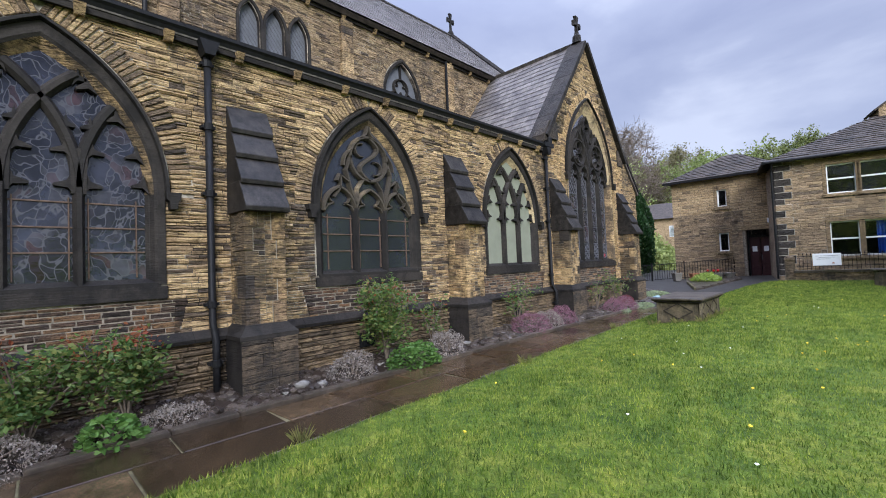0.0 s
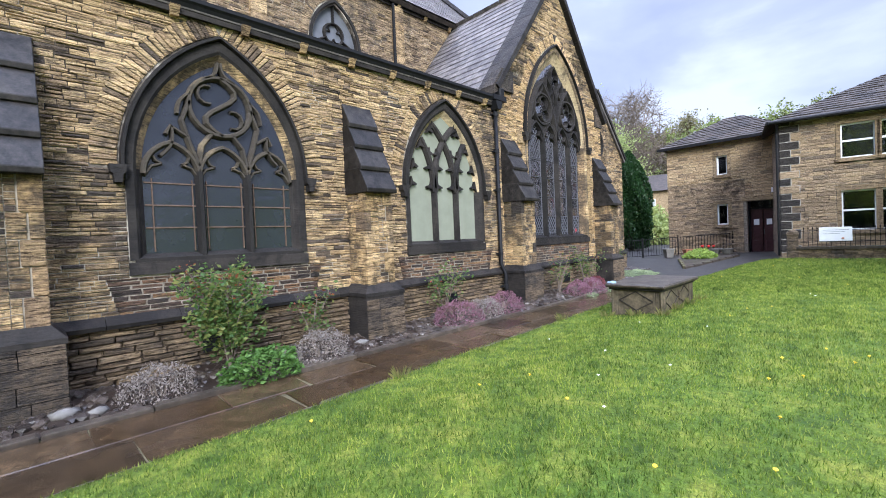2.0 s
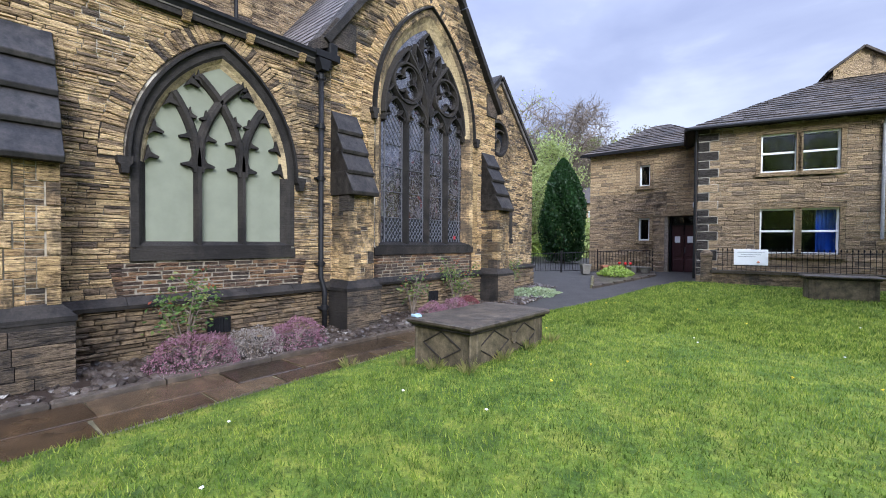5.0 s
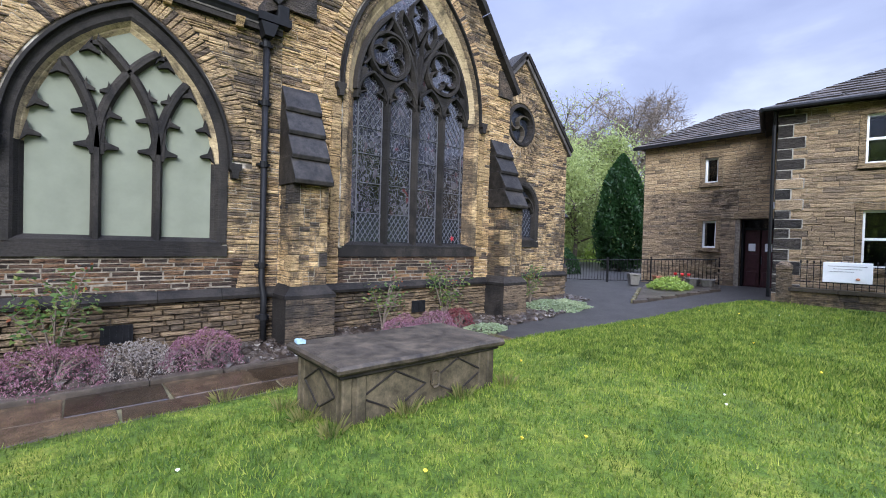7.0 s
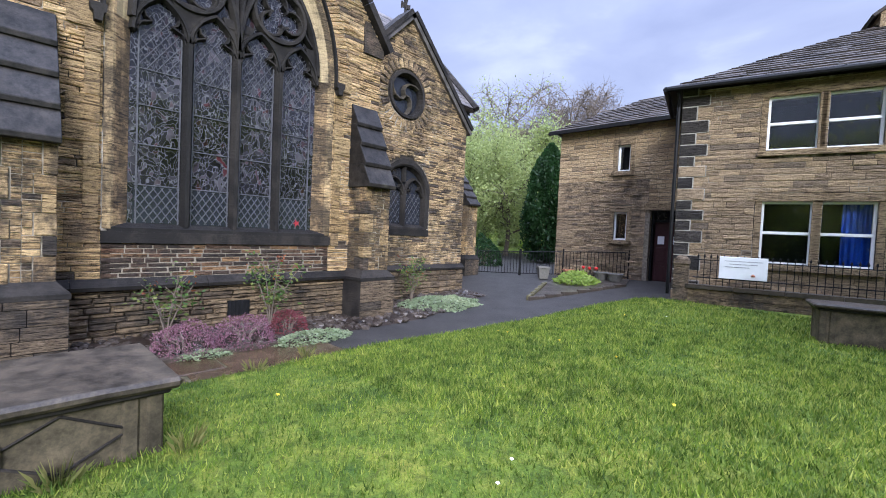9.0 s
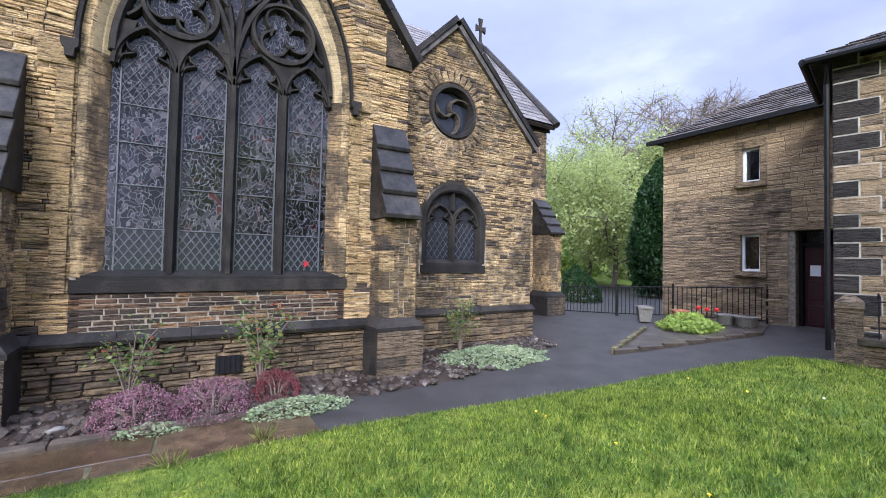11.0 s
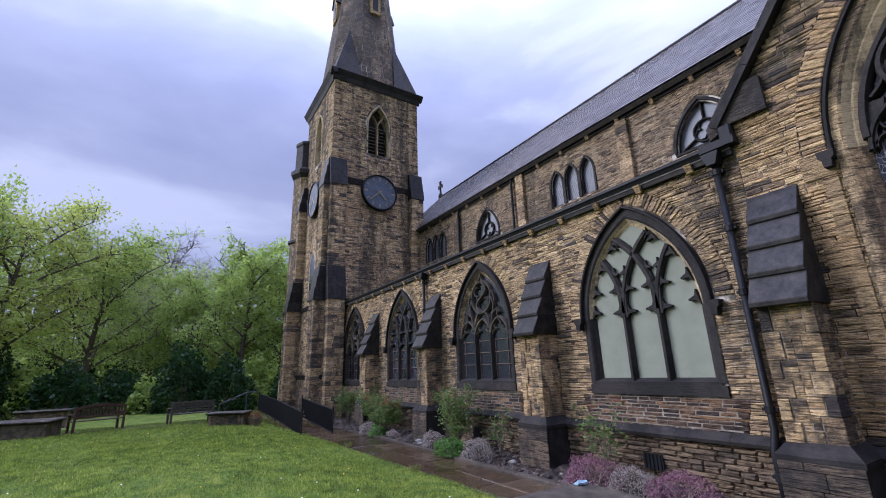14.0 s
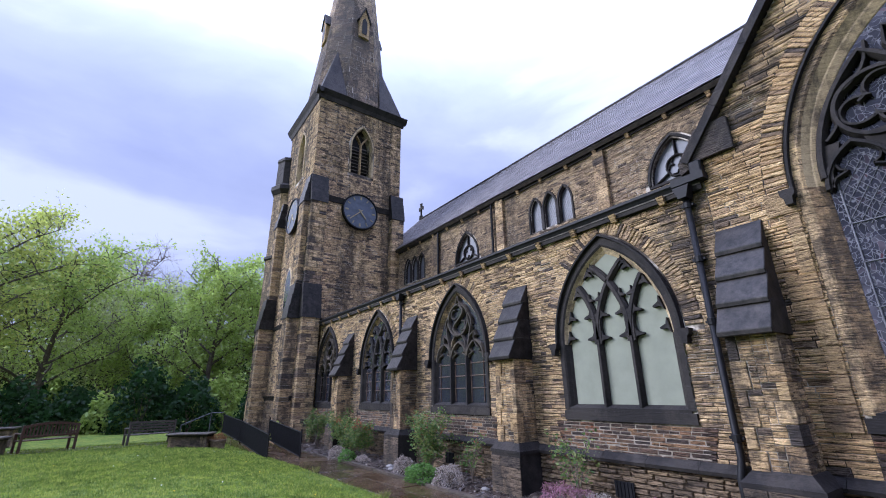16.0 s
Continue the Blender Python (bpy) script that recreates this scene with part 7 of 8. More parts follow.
# ---- tombs ----
def chest_tomb(name, m, ln, wd, h, label, panels=True, material=None, sink=0.25):
    """A chest tomb: panelled sides with corner pilasters and carved diamonds, a moulded ledger slab on top."""
    t = thing(name, label, "tomb", m)
    mat = material or M_TOMB
    x0, x1, y0, y1 = -wd / 2, wd / 2, -ln / 2, ln / 2
    i = 0.1
    th = 0.1
    hs = h - 0.1
    for nm, a in (("side_slab", (x1 - i - th, x1 - i, y0 + i, y1 - i)), ("side_slab", (x0 + i, x0 + i + th, y0 + i, y1 - i)), ("end_slab", (x0 + i + th, x1 - i - th, y0 + i, y0 + i + th)), ("end_slab", (x0 + i + th, x1 - i - th, y1 - i - th, y1 - i))):
        bm = bmesh.new()
        box(bm, a[0], a[1], a[2], a[3], -sink, hs, 0.008)
        part(nm, bm, mat, t)
    for sx in (x0 + i, x1 - i):
        for sy in (y0 + i, y1 - i):
            for k in range(2):
                bm = bmesh.new()
                oy = (0.03 + 0.13 * k) * (1 if sy < 0 else -1)
                box(bm, sx - 0.018 if sx < 0 else sx - 0.02, sx + 0.02 if sx < 0 else sx + 0.018, sy + oy - 0.045, sy + oy + 0.045, -sink, hs - 0.005, 0.012)
                part("pilaster", bm, mat, t)
    if panels:
        for s in (-1, 1):
            xx = (x1 - i) if s > 0 else (x0 + i)
            n = 2
            for k in range(n):
                cy = y0 + ln * (0.31 + 0.38 * k)
                a, b = ln * 0.175, hs * 0.42
                vm = hs * 0.5
                bm = bmesh.new()
                for p, q in (((cy - a, vm), (cy, vm + b)), ((cy, vm + b), (cy + a, vm)), ((cy + a, vm), (cy, vm - b)), ((cy, vm - b), (cy - a, vm))):
                    tube(bm, [(xx + s * 0.006, p[0], p[1]), (xx + s * 0.006, q[0], q[1])], 0.009, 5)
                part("carved_lozenge", bm, M_BLACK, t, "carved lozenge moulding")
            yy = (y1 - i) if s > 0 else (y0 + i)
            a, b, vm = wd * 0.28, hs * 0.42, hs * 0.5
            bm = bmesh.new()
            for p, q in (((-a, vm), (0, vm + b)), ((0, vm + b), (a, vm)), ((a, vm), (0, vm - b)), ((0, vm - b), (-a, vm))):
                tube(bm, [(p[0], yy + s * 0.006, p[1]), (q[0], yy + s * 0.006, q[1])], 0.009, 5)
            part("carved_lozenge", bm, M_BLACK, t)
        bm = bmesh.new()
        box(bm, x1 - i - 0.005, x1 - i + 0.02, 0.03, 0.13, hs * 0.35, hs * 0.75, 0.03)
        part("carved_shield", bm, M_TOMB, t, "small worn carved shield")
    bm = bmesh.new()
    box(bm, x0 + 0.05, x1 - 0.05, y0 + 0.05, y1 - 0.05, hs - 0.01, hs + 0.03, 0.012)
    part("moulding", bm, M_BLACK, t)
    bm = bmesh.new()
    box(bm, x0, x1, y0, y1, hs + 0.03, h, 0.022)
    bmesh.ops.subdivide_edges(bm, edges=list(bm.edges), cuts=4, use_grid_fill=True)
    for v in bm.verts:
        v.co += Vector((0.006 * noise.noise(v.co * 6), 0.006 * noise.noise(v.co * 6 + Vector((3, 1, 2))), 0.008 * noise.noise(v.co * 3.0)))
    part("ledger_slab", bm, M_TOMBTOP, t, "worn grey ledger slab")
    return t


chest_tomb("chest_tomb", pose(-3.02, 11.4, 0.06), 1.9, 1.06, 0.5, "weathered stone chest tomb with carved lozenge panels on the lawn")
chest_tomb("chest_tomb", HM @ pose(3.06, -4.1, 0.2, 0, 0, 90), 1.55, 0.75, 0.52, "plain stone chest tomb on the lawn by the garden wall", False)
chest_tomb("chest_tomb", pose(4.6, -6.6, -0.06, 0, 0, 78), 2.9, 1.3, 0.62, "broad stone chest tomb at the lawn's far end", False)
chest_tomb("chest_tomb", pose(-1.95, -4.9, -0.06, 0, 0, 60), 1.45, 0.75, 0.55, "dark stone chest tomb beside a bench", False, M_PLINTH)
chest_tomb("chest_tomb", pose(4.6, -12.5, -0.1, 0, 0, 85), 1.9, 0.9, 0.7, "distant dark chest tomb under the trees", False, M_PLINTH)
bird = thing("fallen_cloth", "crumpled pale blue scrap lying on the tomb slab", "scrap", pose(-3.45, 10.55, 0.565))
bm = bmesh.new()
bmesh.ops.create_icosphere(bm, subdivisions=2, radius=0.05)
for v in bm.verts:
    v.co += v.co.normalized() * 0.03 * noise.noise(v.co * 40)
    v.co.z = max(0, v.co.z * 0.8)
    v.co.x *= 1.7
part("cloth", bm, plain("faded_blue_cloth", (0.2, 0.28, 0.32), 0.8), bird)


# ---- benches ----
def bench(m, curved, material, label):
    b = thing("garden_bench", label, "bench", m, "benches on the lawn")
    L, D, S, H = 1.6, 0.5, 0.44, 0.9
    for k in range(5):
        bm = bmesh.new()
        box(bm, -L / 2, L / 2, -D / 2 + k * 0.1, -D / 2 + k * 0.1 + 0.075, S - 0.03, S, 0.006)
        part("seat_slat", bm, material, b)
    for sx in (-1, 1):
        for sy, h in ((-1, 0.64), (1, H)):
            bm = bmesh.new()
            box(bm, sx * (L / 2 - 0.04) - 0.035, sx * (L / 2 - 0.04) + 0.035, sy * (D / 2 - 0.02) - 0.035, sy * (D / 2 - 0.02) + 0.035, 0, h, 0.006)
            part("leg", bm, material, b)
        bm = bmesh.new()
        box(bm, sx * (L / 2 - 0.04) - 0.045, sx * (L / 2 - 0.04) + 0.045, -D / 2 - 0.05, D / 2, 0.63, 0.665, 0.01)
        part("armrest", bm, material, b)
    bm = bmesh.new()
    pts = [(-L / 2 + 0.06 + (L - 0.12) * i / 12, H - 0.04 + (0.09 * math.sin(math.pi * i / 12) if curved else 0)) for i in range(13)]
    bar(bm, pts, 0.08, D / 2 - 0.05, D / 2, 0.1)
    part("top_rail", bm, material, b)
    bm = bmesh.new()
    box(bm, -L / 2 + 0.06, L / 2 - 0.06, D / 2 - 0.05, D / 2 - 0.01, S + 0.08, S + 0.14, 0.005)
    part("lower_rail", bm, material, b)
    if curved:
        for k in range(15):
            u = -L / 2 + 0.14 + k * (L - 0.28) / 14
            bm = bmesh.new()
            box(bm, u - 0.022, u + 0.022, D / 2 - 0.04, D / 2 - 0.02, S + 0.13, H - 0.07 + 0.09 * math.sin(math.pi * (u + L / 2) / L))
            part("back_slat", bm, material, b)
    else:
        for z_s in (0.62, 0.72):
            bm = bmesh.new()
            box(bm, -L / 2 + 0.06, L / 2 - 0.06, D / 2 - 0.045, D / 2 - 0.015, z_s, z_s + 0.07, 0.005)
            part("back_slat", bm, material, b)


bench(pose(2.2, -7.0, lawn_ground(2.2, -7.0) - 0.03, 0, 0, 26), True, M_DARKTEAK, "dark wooden bench with a curved slatted back on paving")
bench(pose(-0.8, -7.4, lawn_ground(-0.8, -7.4) - 0.03, 0, 0, 14), False, M_DARKOAK, "dark grey plain wooden bench on paving")

# ---- ramp with railings ----
ramp = thing("entrance_ramp", "stone access ramp beside the tower", "ramp", pose(0, 0, 0))
bm = bmesh.new()
for k, (y_a, y_b, z_a, z_b) in enumerate(((-1.2, -5.2, -0.24, 0.0), (-5.2, -9.2, 0.0, 0.12))):
    q = [bm.verts.new(p) for p in ((-3.63, y_a, z_a), (-4.72, y_a, z_a), (-4.72, y_b, z_b), (-3.63, y_b, z_b))]
    low = [bm.verts.new((v.co.x, v.co.y, -0.7)) for v in q]
    bm.faces.new(q)
    for i in range(4):
        bm.faces.new((q[i], low[i], low[(i + 1) % 4], q[(i + 1) % 4]))
bmesh.ops.recalc_face_normals(bm, faces=bm.faces)
part("ramp_slab", bm, M_FLAG, ramp)


def ramp_rail(x, y0, y1, z0, z1, name):
    bars_fence(name, (x, y0, z0), (x, y1, z1), 0.84, 0.085, "black iron ramp railing with upright bars", "railing", thick=0.016)


ramp_rail(-3.66, -1.2, -5.2, -0.24, 0.0, "ramp_railing")
ramp_rail(-3.66, -5.2, -9.0, 0.0, 0.12, "ramp_railing")
ramp_rail(-4.7, -1.2, -5.2, -0.24, 0.0, "ramp_railing")
hand_rail = thing("handrail", "pale steel handrail sloping down to the grass", "handrail", pose(-3.6, -9.0, 0))
bm = bmesh.new()
tube(bm, [(0, 0, 1.02), (0.5, 0.0, 1.02), (1.6, -0.2, 0.55)], 0.022, 6)
part("rail_tube", bm, M_LEAD, hand_rail)
for x_h, y_h, z_h in ((0.5, 0, 1.02), (1.6, -0.2, 0.55)):
    bm = bmesh.new()
    tube(bm, [(x_h, y_h, -0.3), (x_h, y_h, z_h)], 0.02, 6)
    part("rail_post", bm, M_LEAD, hand_rail)

# ---- church path: flags, kerbs, bed ----
def tilted_slab(bm, corners, z, thick, bevel):
    top = [bm.verts.new((x, y, z)) for x, y in corners]
    cx, cy = sum(c[0] for c in corners) / len(corners), sum(c[1] for c in corners) / len(corners)
    inner = []
    for v in top:
        d = Vector((cx - v.co.x, cy - v.co.y)).normalized() * bevel * 1.6
        inner.append(bm.verts.new((v.co.x + d.x, v.co.y + d.y, z)))
        v.co.z -= bevel
    low = [bm.verts.new((v.co.x, v.co.y, z - thick)) for v in top]
    n = len(top)
    bm.faces.new(inner)
    for k in range(n):
        j = (k + 1) % n
        bm.faces.new((top[k], top[j], inner[j], inner[k]))
        bm.faces.new((top[k], low[k], low[j], top[j]))
    bmesh.ops.recalc_face_normals(bm, faces=bm.faces)


flag_path = thing("flagstone_path", "wet worn flagstone path beside the church", "path", pose(0, 0, 0), "", "structure")
BED_X = -5.38
rnd_f = random.Random(21)
mid_line = lambda y: -4.72 + 0.02 * math.sin(y * 0.8)
for row in (0, 1):
    y_f = -9.0
    while y_f < 14.9:
        ln = rnd_f.uniform(0.75, 1.5)
        y_e = min(y_f + ln, 15.0)
        if 15.0 - y_e < 0.4:
            y_e = 15.0
        sk = rnd_f.uniform(-0.03, 0.03)
        if row == 0:
            cs = [(BED_X + 0.08, y_f + 0.008), (mid_line(y_f) - 0.008, y_f + 0.008 + sk), (mid_line(y_e) - 0.008, y_e - 0.008 + sk), (BED_X + 0.08, y_e - 0.008)]
        else:
            cs = [(mid_line(y_f) + 0.008, y_f + 0.008 + sk), (lawn_edge(y_f) - 0.13, y_f + 0.008), (lawn_edge(y_e) - 0.13, y_e - 0.008), (mid_line(y_e) + 0.008, y_e - 0.008 + sk)]
        bm = bmesh.new()
        ym = (y_f + y_e) / 2
        tilted_slab(bm, cs, low_ground(-4.5, ym) + 0.01 + rnd_f.uniform(-0.008, 0.006), 0.09, 0.008)
        part("flagstone", bm, M_FLAG, flag_path)
        y_f = y_e
# soil and moss in the joints
bm = bmesh.new()
ys_j = steps(-9, 15.0, 40)
g = [[bm.verts.new((x(y), y, low_ground(-4.5, y) - 0.006)) for x in (lambda y: BED_X, lambda y: lawn_edge(y) + 0.05)] for y in ys_j]
for a, b in zip(g, g[1:]):
    bm.faces.new((a[0], a[1], b[1], b[0]))
part("joint_soil", bm, M_YELLOWLINE, flag_path, "sandy mossy joints")
kerb = thing("path_kerb", "line of narrow gritstone kerbs", "kerb", pose(0, 0, 0), "", "structure")
for edge, wd, up, mat_k in ((lambda y: BED_X, 0.13, 0.055, M_KERB), (lambda y: lawn_edge(y) - 0.065, 0.1, 0.02, M_KERB)):
    y_k = -9.0
    while y_k < 14.9:
        ln = rnd_f.uniform(0.7, 1.3)
        y_e = min(15.0, y_k + ln)
        a, b = edge(y_k), edge(y_e)
        j0, j1 = rnd_f.uniform(-0.015, 0.015), rnd_f.uniform(-0.015, 0.015)
        bm = bmesh.new()
        z_k = low_ground(-4.5, (y_k + y_e) / 2) + up + rnd_f.uniform(-0.01, 0.01)
        tilted_slab(bm, [(a - wd / 2 + j0, y_k + 0.008), (a + wd / 2 + j0, y_k + 0.008), (b + wd / 2 + j1, y_e - 0.008), (b - wd / 2 + j1, y_e - 0.008)], z_k, 0.16, 0.014)
        part("kerb_stone", bm, mat_k, kerb)
        y_k = y_e
# pale kerb where the tarmac meets the lawn
y_k = 15.05
while y_k < 21:
    y_e = y_k + 0.85
    a, b = lawn_left(y_k) - 0.06, lawn_left(y_e) - 0.06
    bm = bmesh.new()
    tilted_slab(bm, [(a - 0.06, y_k), (a + 0.06, y_k), (b + 0.06, y_e - 0.01), (b - 0.06, y_e - 0.01)], low_ground(a, y_k) + 0.03, 0.15, 0.012)
    part("kerb_stone", bm, M_KERB, kerb)
    y_k = y_e


def bed_edge(y):
    """Outer edge of the planting bed along the church."""
    return BED_X - 0.06 if y < 15 else BED_X - 0.02 - 0.95 * smooth_step(16.8, 20.8, y)


def bed_height(x, y):
    return low_ground(x, y) + 0.03 + 0.05 * noise.noise((x * 1.6, y * 1.6, 2.0)) + 0.05 * smooth_step(0, 0.7, bed_edge(y) - x)


bm = bmesh.new()
rows_b = []
for y in steps(-9, 20.8, 150):
    a, b = (-6.75 if y < 16.96 else -7.65), bed_edge(y)
    rows_b.append([bm.verts.new((a + (b - a) * k / 8, y, bed_height(a + (b - a) * k / 8, y) if k < 8 else low_ground(b, y) - 0.02)) for k in range(9)])
for a, b in zip(rows_b, rows_b[1:]):
    for k in range(8):
        bm.faces.new((a[k], a[k + 1], b[k + 1], b[k]))
tagged(part("flower_bed", bm, M_SOIL, smooth=True), "dark damp soil bed strewn with stones along the church wall", "flower bed", "", "structure")


def pebble_mesh(seed):
    bm = bmesh.new()
    bmesh.ops.create_icosphere(bm, subdivisions=1, radius=1)
    for v in bm.verts:
        v.co *= 1 + 0.28 * noise.noise(v.co * 1.3 + Vector((seed * 3.1, 0, 0)))
    me = [tuple(v.co) for v in bm.verts], [tuple(v.index for v in f.verts) for f in bm.faces]
    bm.free()
    return me


shapes = [pebble_mesh(k) for k in range(6)]
rnd_c = random.Random(33)
verts, faces = [], []
for _ in range(4200):
    y = rnd_c.uniform(-8, 20.6)
    a, b = (-6.7 if y < 16.96 else -7.55), bed_edge(y) - 0.05
    x = a + (b - a) * rnd_c.random() ** 0.8
    s = rnd_c.choice((0.02, 0.03, 0.035, 0.05, 0.06, 0.08))
    vs, fs = rnd_c.choice(shapes)
    ca, sa = math.cos(y * 77), math.sin(y * 77)
    off = len(verts)
    z = bed_height(x, y)
    verts += [(x + (p[0] * ca - p[1] * sa) * s * 1.4, y + (p[0] * sa + p[1] * ca) * s, z + p[2] * s * 0.6 + 0.005) for p in vs]
    faces += [tuple(i + off for i in f) for f in fs]
me = bpy.data.meshes.new("pebbles")
me.from_pydata(verts, [], faces)
tagged(mesh_part("pebbles", me, M_COBBLE), "wet rounded pebbles and rubble in the bed", "pebbles", "", "stuff")
for x, y, s in ((-5.75, 2.95, 0.1), (-5.65, 3.2, 0.08), (-5.9, 6.6, 0.09), (-5.7, 12.6, 0.07)):
    st = thing("bed_stone", "smooth pale stone lying in the bed", "stone", pose(x, y, bed_height(x, y), 0, 0, 40 * y))
    me = bpy.data.meshes.new("stone_body")
    me.from_pydata([(p[0] * s * 1.5, p[1] * s, p[2] * s * 0.6 + s * 0.2) for p in shapes[1][0]], [], shapes[1][1])
    mesh_part("stone_body", me, M_POTGREY, st, smooth=True)


# ---- vegetation ----
def leaf_mesh(name, centres, size, rng, flat=0.0, droop=0.0, ratio=0.6):
    """Many small four-cornered leaves round the given centres."""
    n = len(centres)
    c = np.asarray(centres)
    d = rng.normal(size=(n, 3))
    d[:, 2] = d[:, 2] * (1 - flat) - droop
    d /= np.linalg.norm(d, axis=1, keepdims=True) + 1e-9
    r = rng.normal(size=(n, 3))
    s = np.cross(d, r)
    s /= np.linalg.norm(s, axis=1, keepdims=True) + 1e-9
    k = size * rng.uniform(0.6, 1.35, size=(n, 1))
    nn = np.cross(d, s) * k * 0.12
    verts = np.stack([c - d * k * 0.5, c + s * k * ratio * 0.5 + nn, c + d * k * 0.6, c - s * k * ratio * 0.5 + nn], axis=1).reshape(-1, 3)
    me = bpy.data.meshes.new(name)
    me.vertices.add(4 * n)
    me.vertices.foreach_set("co", verts.astype(np.float32).ravel())
    me.loops.add(4 * n)
    me.loops.foreach_set("vertex_index", np.arange(4 * n, dtype=np.int32))
    me.polygons.add(n)
    me.polygons.foreach_set("loop_start", np.arange(0, 4 * n, 4, dtype=np.int32))
    me.update(calc_edges=True)
    return me


def branches(rnd, h, r, limbs, trunk_top, spread, twigs, lean=0.0, fine=2):
    """A trunk with limbs, boughs and twigs as polylines with radii; also the points where leaves grow."""
    lines, tips = [], []
    base = max(0.06, h * 0.022)
    trunk = [Vector((lean * h * t * t + 0.02 * h * math.sin(5 * t), 0.02 * h * math.sin(3 * t + 1), h * trunk_top * t)) for t in (0, 0.15, 0.35, 0.6, 0.8, 1.0)]
    lines.append((trunk, base, base * 0.3))
    for k in range(limbs):
        t = 0.28 + 0.72 * (k + rnd.random() * 0.6) / limbs
        i = min(4, int(t * 5))
        p = trunk[i].lerp(trunk[i + 1], t * 5 - i)
        a = k * 2.4 + rnd.uniform(-0.4, 0.4)
        reach = r * (1.05 - 0.55 * abs(t - 0.45)) * rnd.uniform(0.75, 1.1)
        up = spread * rnd.uniform(0.6, 1.3) + 0.35 * t
        limb = [p]
        for s in (0.33, 0.66, 1.0):
            limb.append(p + Vector((math.cos(a + 0.3 * s), math.sin(a + 0.3 * s), 0)) * reach * s + Vector((0, 0, reach * up * s + rnd.uniform(-0.05, 0.05) * reach)))
        lines.append((limb, base * (0.5 - 0.25 * t), base * 0.1))
        for j in range(twigs):
            s = rnd.uniform(0.3, 1.0)
            i2 = min(2, int(s * 3))
            q = limb[i2].lerp(limb[i2 + 1], s * 3 - i2)
            dirn = Vector((rnd.gauss(0, 1), rnd.gauss(0, 1), rnd.gauss(0.35, 0.7))).normalized()
            ln = reach * rnd.uniform(0.22, 0.5)
            e = q + dirn * ln
            m = q.lerp(e, 0.5) + Vector((0, 0, 0.08 * ln))
            lines.append(([q, m, e], base * 0.13, base * 0.04))
            tips += [m, e, q.lerp(e, 0.75)]
            for _ in range(fine):
                e2 = e + Vector((rnd.gauss(0, 1), rnd.gauss(0, 1), rnd.gauss(0.2, 0.8))).normalized() * ln * 0.6
                lines.append(([m.lerp(e, rnd.random()), e2], base * 0.05, base * 0.02))
                tips.append(e2)
    return lines, tips


def wood_mesh(lines, sides=5):
    bm = bmesh.new()
    for pts, r0, r1 in lines:
        tube(bm, pts, r0, sides if r0 > 0.03 else 3, r1)
    return bm


def tree(x, y, z, h, r, leaf, n, size, label, seed, limbs=10, trunk_top=0.9, spread=0.5, twigs=9, puff=0.1, lean=0.0, bark=None, name="tree", category="tree", group="", droop=0.0):
    rnd, rng = random.Random(seed), np.random.default_rng(seed)
    t = thing(name, label, category, pose(x, y, z), group)
    lines, tips = branches(rnd, h, r, limbs, trunk_top, spread, twigs, lean, 8 if leaf is None else 2)
    part("trunk", wood_mesh(lines), bark or M_BARK, t)
    if n:
        tp = np.array([tuple(p) for p in tips])
        pick = rng.integers(0, len(tp), n)
        pts = tp[pick] + rng.normal(size=(n, 3)) * r * puff
        pts[:, 2] = np.maximum(pts[:, 2], 0.15)
        me = leaf_mesh("crown", pts, size, rng, droop=droop)
        mesh_part("crown", me, leaf, t)
    return t


def shrub(x, y, z, rx, ry, h, leaf, n, size, label, seed, name="shrub", category="shrub", group="", flat=0.0, ratio=0.6, shell=0.75, lift=0.0):
    """A rounded mass of small leaves on a few stems, uneven in outline."""
    rng, rnd = np.random.default_rng(seed), random.Random(seed)
    t = thing(name, label, category, pose(x, y, z), group)
    d = rng.normal(size=(n, 3))
    d[:, 2] = np.abs(d[:, 2])
    d /= np.linalg.norm(d, axis=1, keepdims=True)
    lump = np.array([1 + 0.28 * noise.noise((v[0] * 2.2 + seed, v[1] * 2.2, v[2] * 2.2)) for v in d])
    rad = (shell + (1 - shell) * rng.random(n) ** 0.5) * lump
    pts = d * rad[:, None] * np.array([rx, ry, h - lift]) + np.array([0, 0, lift])
    bm = bmesh.new()
    for k in range(7):
        a = rnd.uniform(0, 6.28)
        e = (math.cos(a) * rx * 0.6, math.sin(a) * ry * 0.6, h * rnd.uniform(0.5, 0.85))
        tube(bm, [(0.03 * math.cos(a), 0.03 * math.sin(a), -0.05), (e[0] * 0.4, e[1] * 0.4, e[2] * 0.6), e], 0.012 + 0.01 * h, 5, 0.005)
    tagged(part("branching_stem", bm, M_TWIG, t), kind="stuff")
    mesh_part("foliage", leaf_mesh("foliage", pts, size, rng, flat, ratio=ratio), leaf, t)
    return t


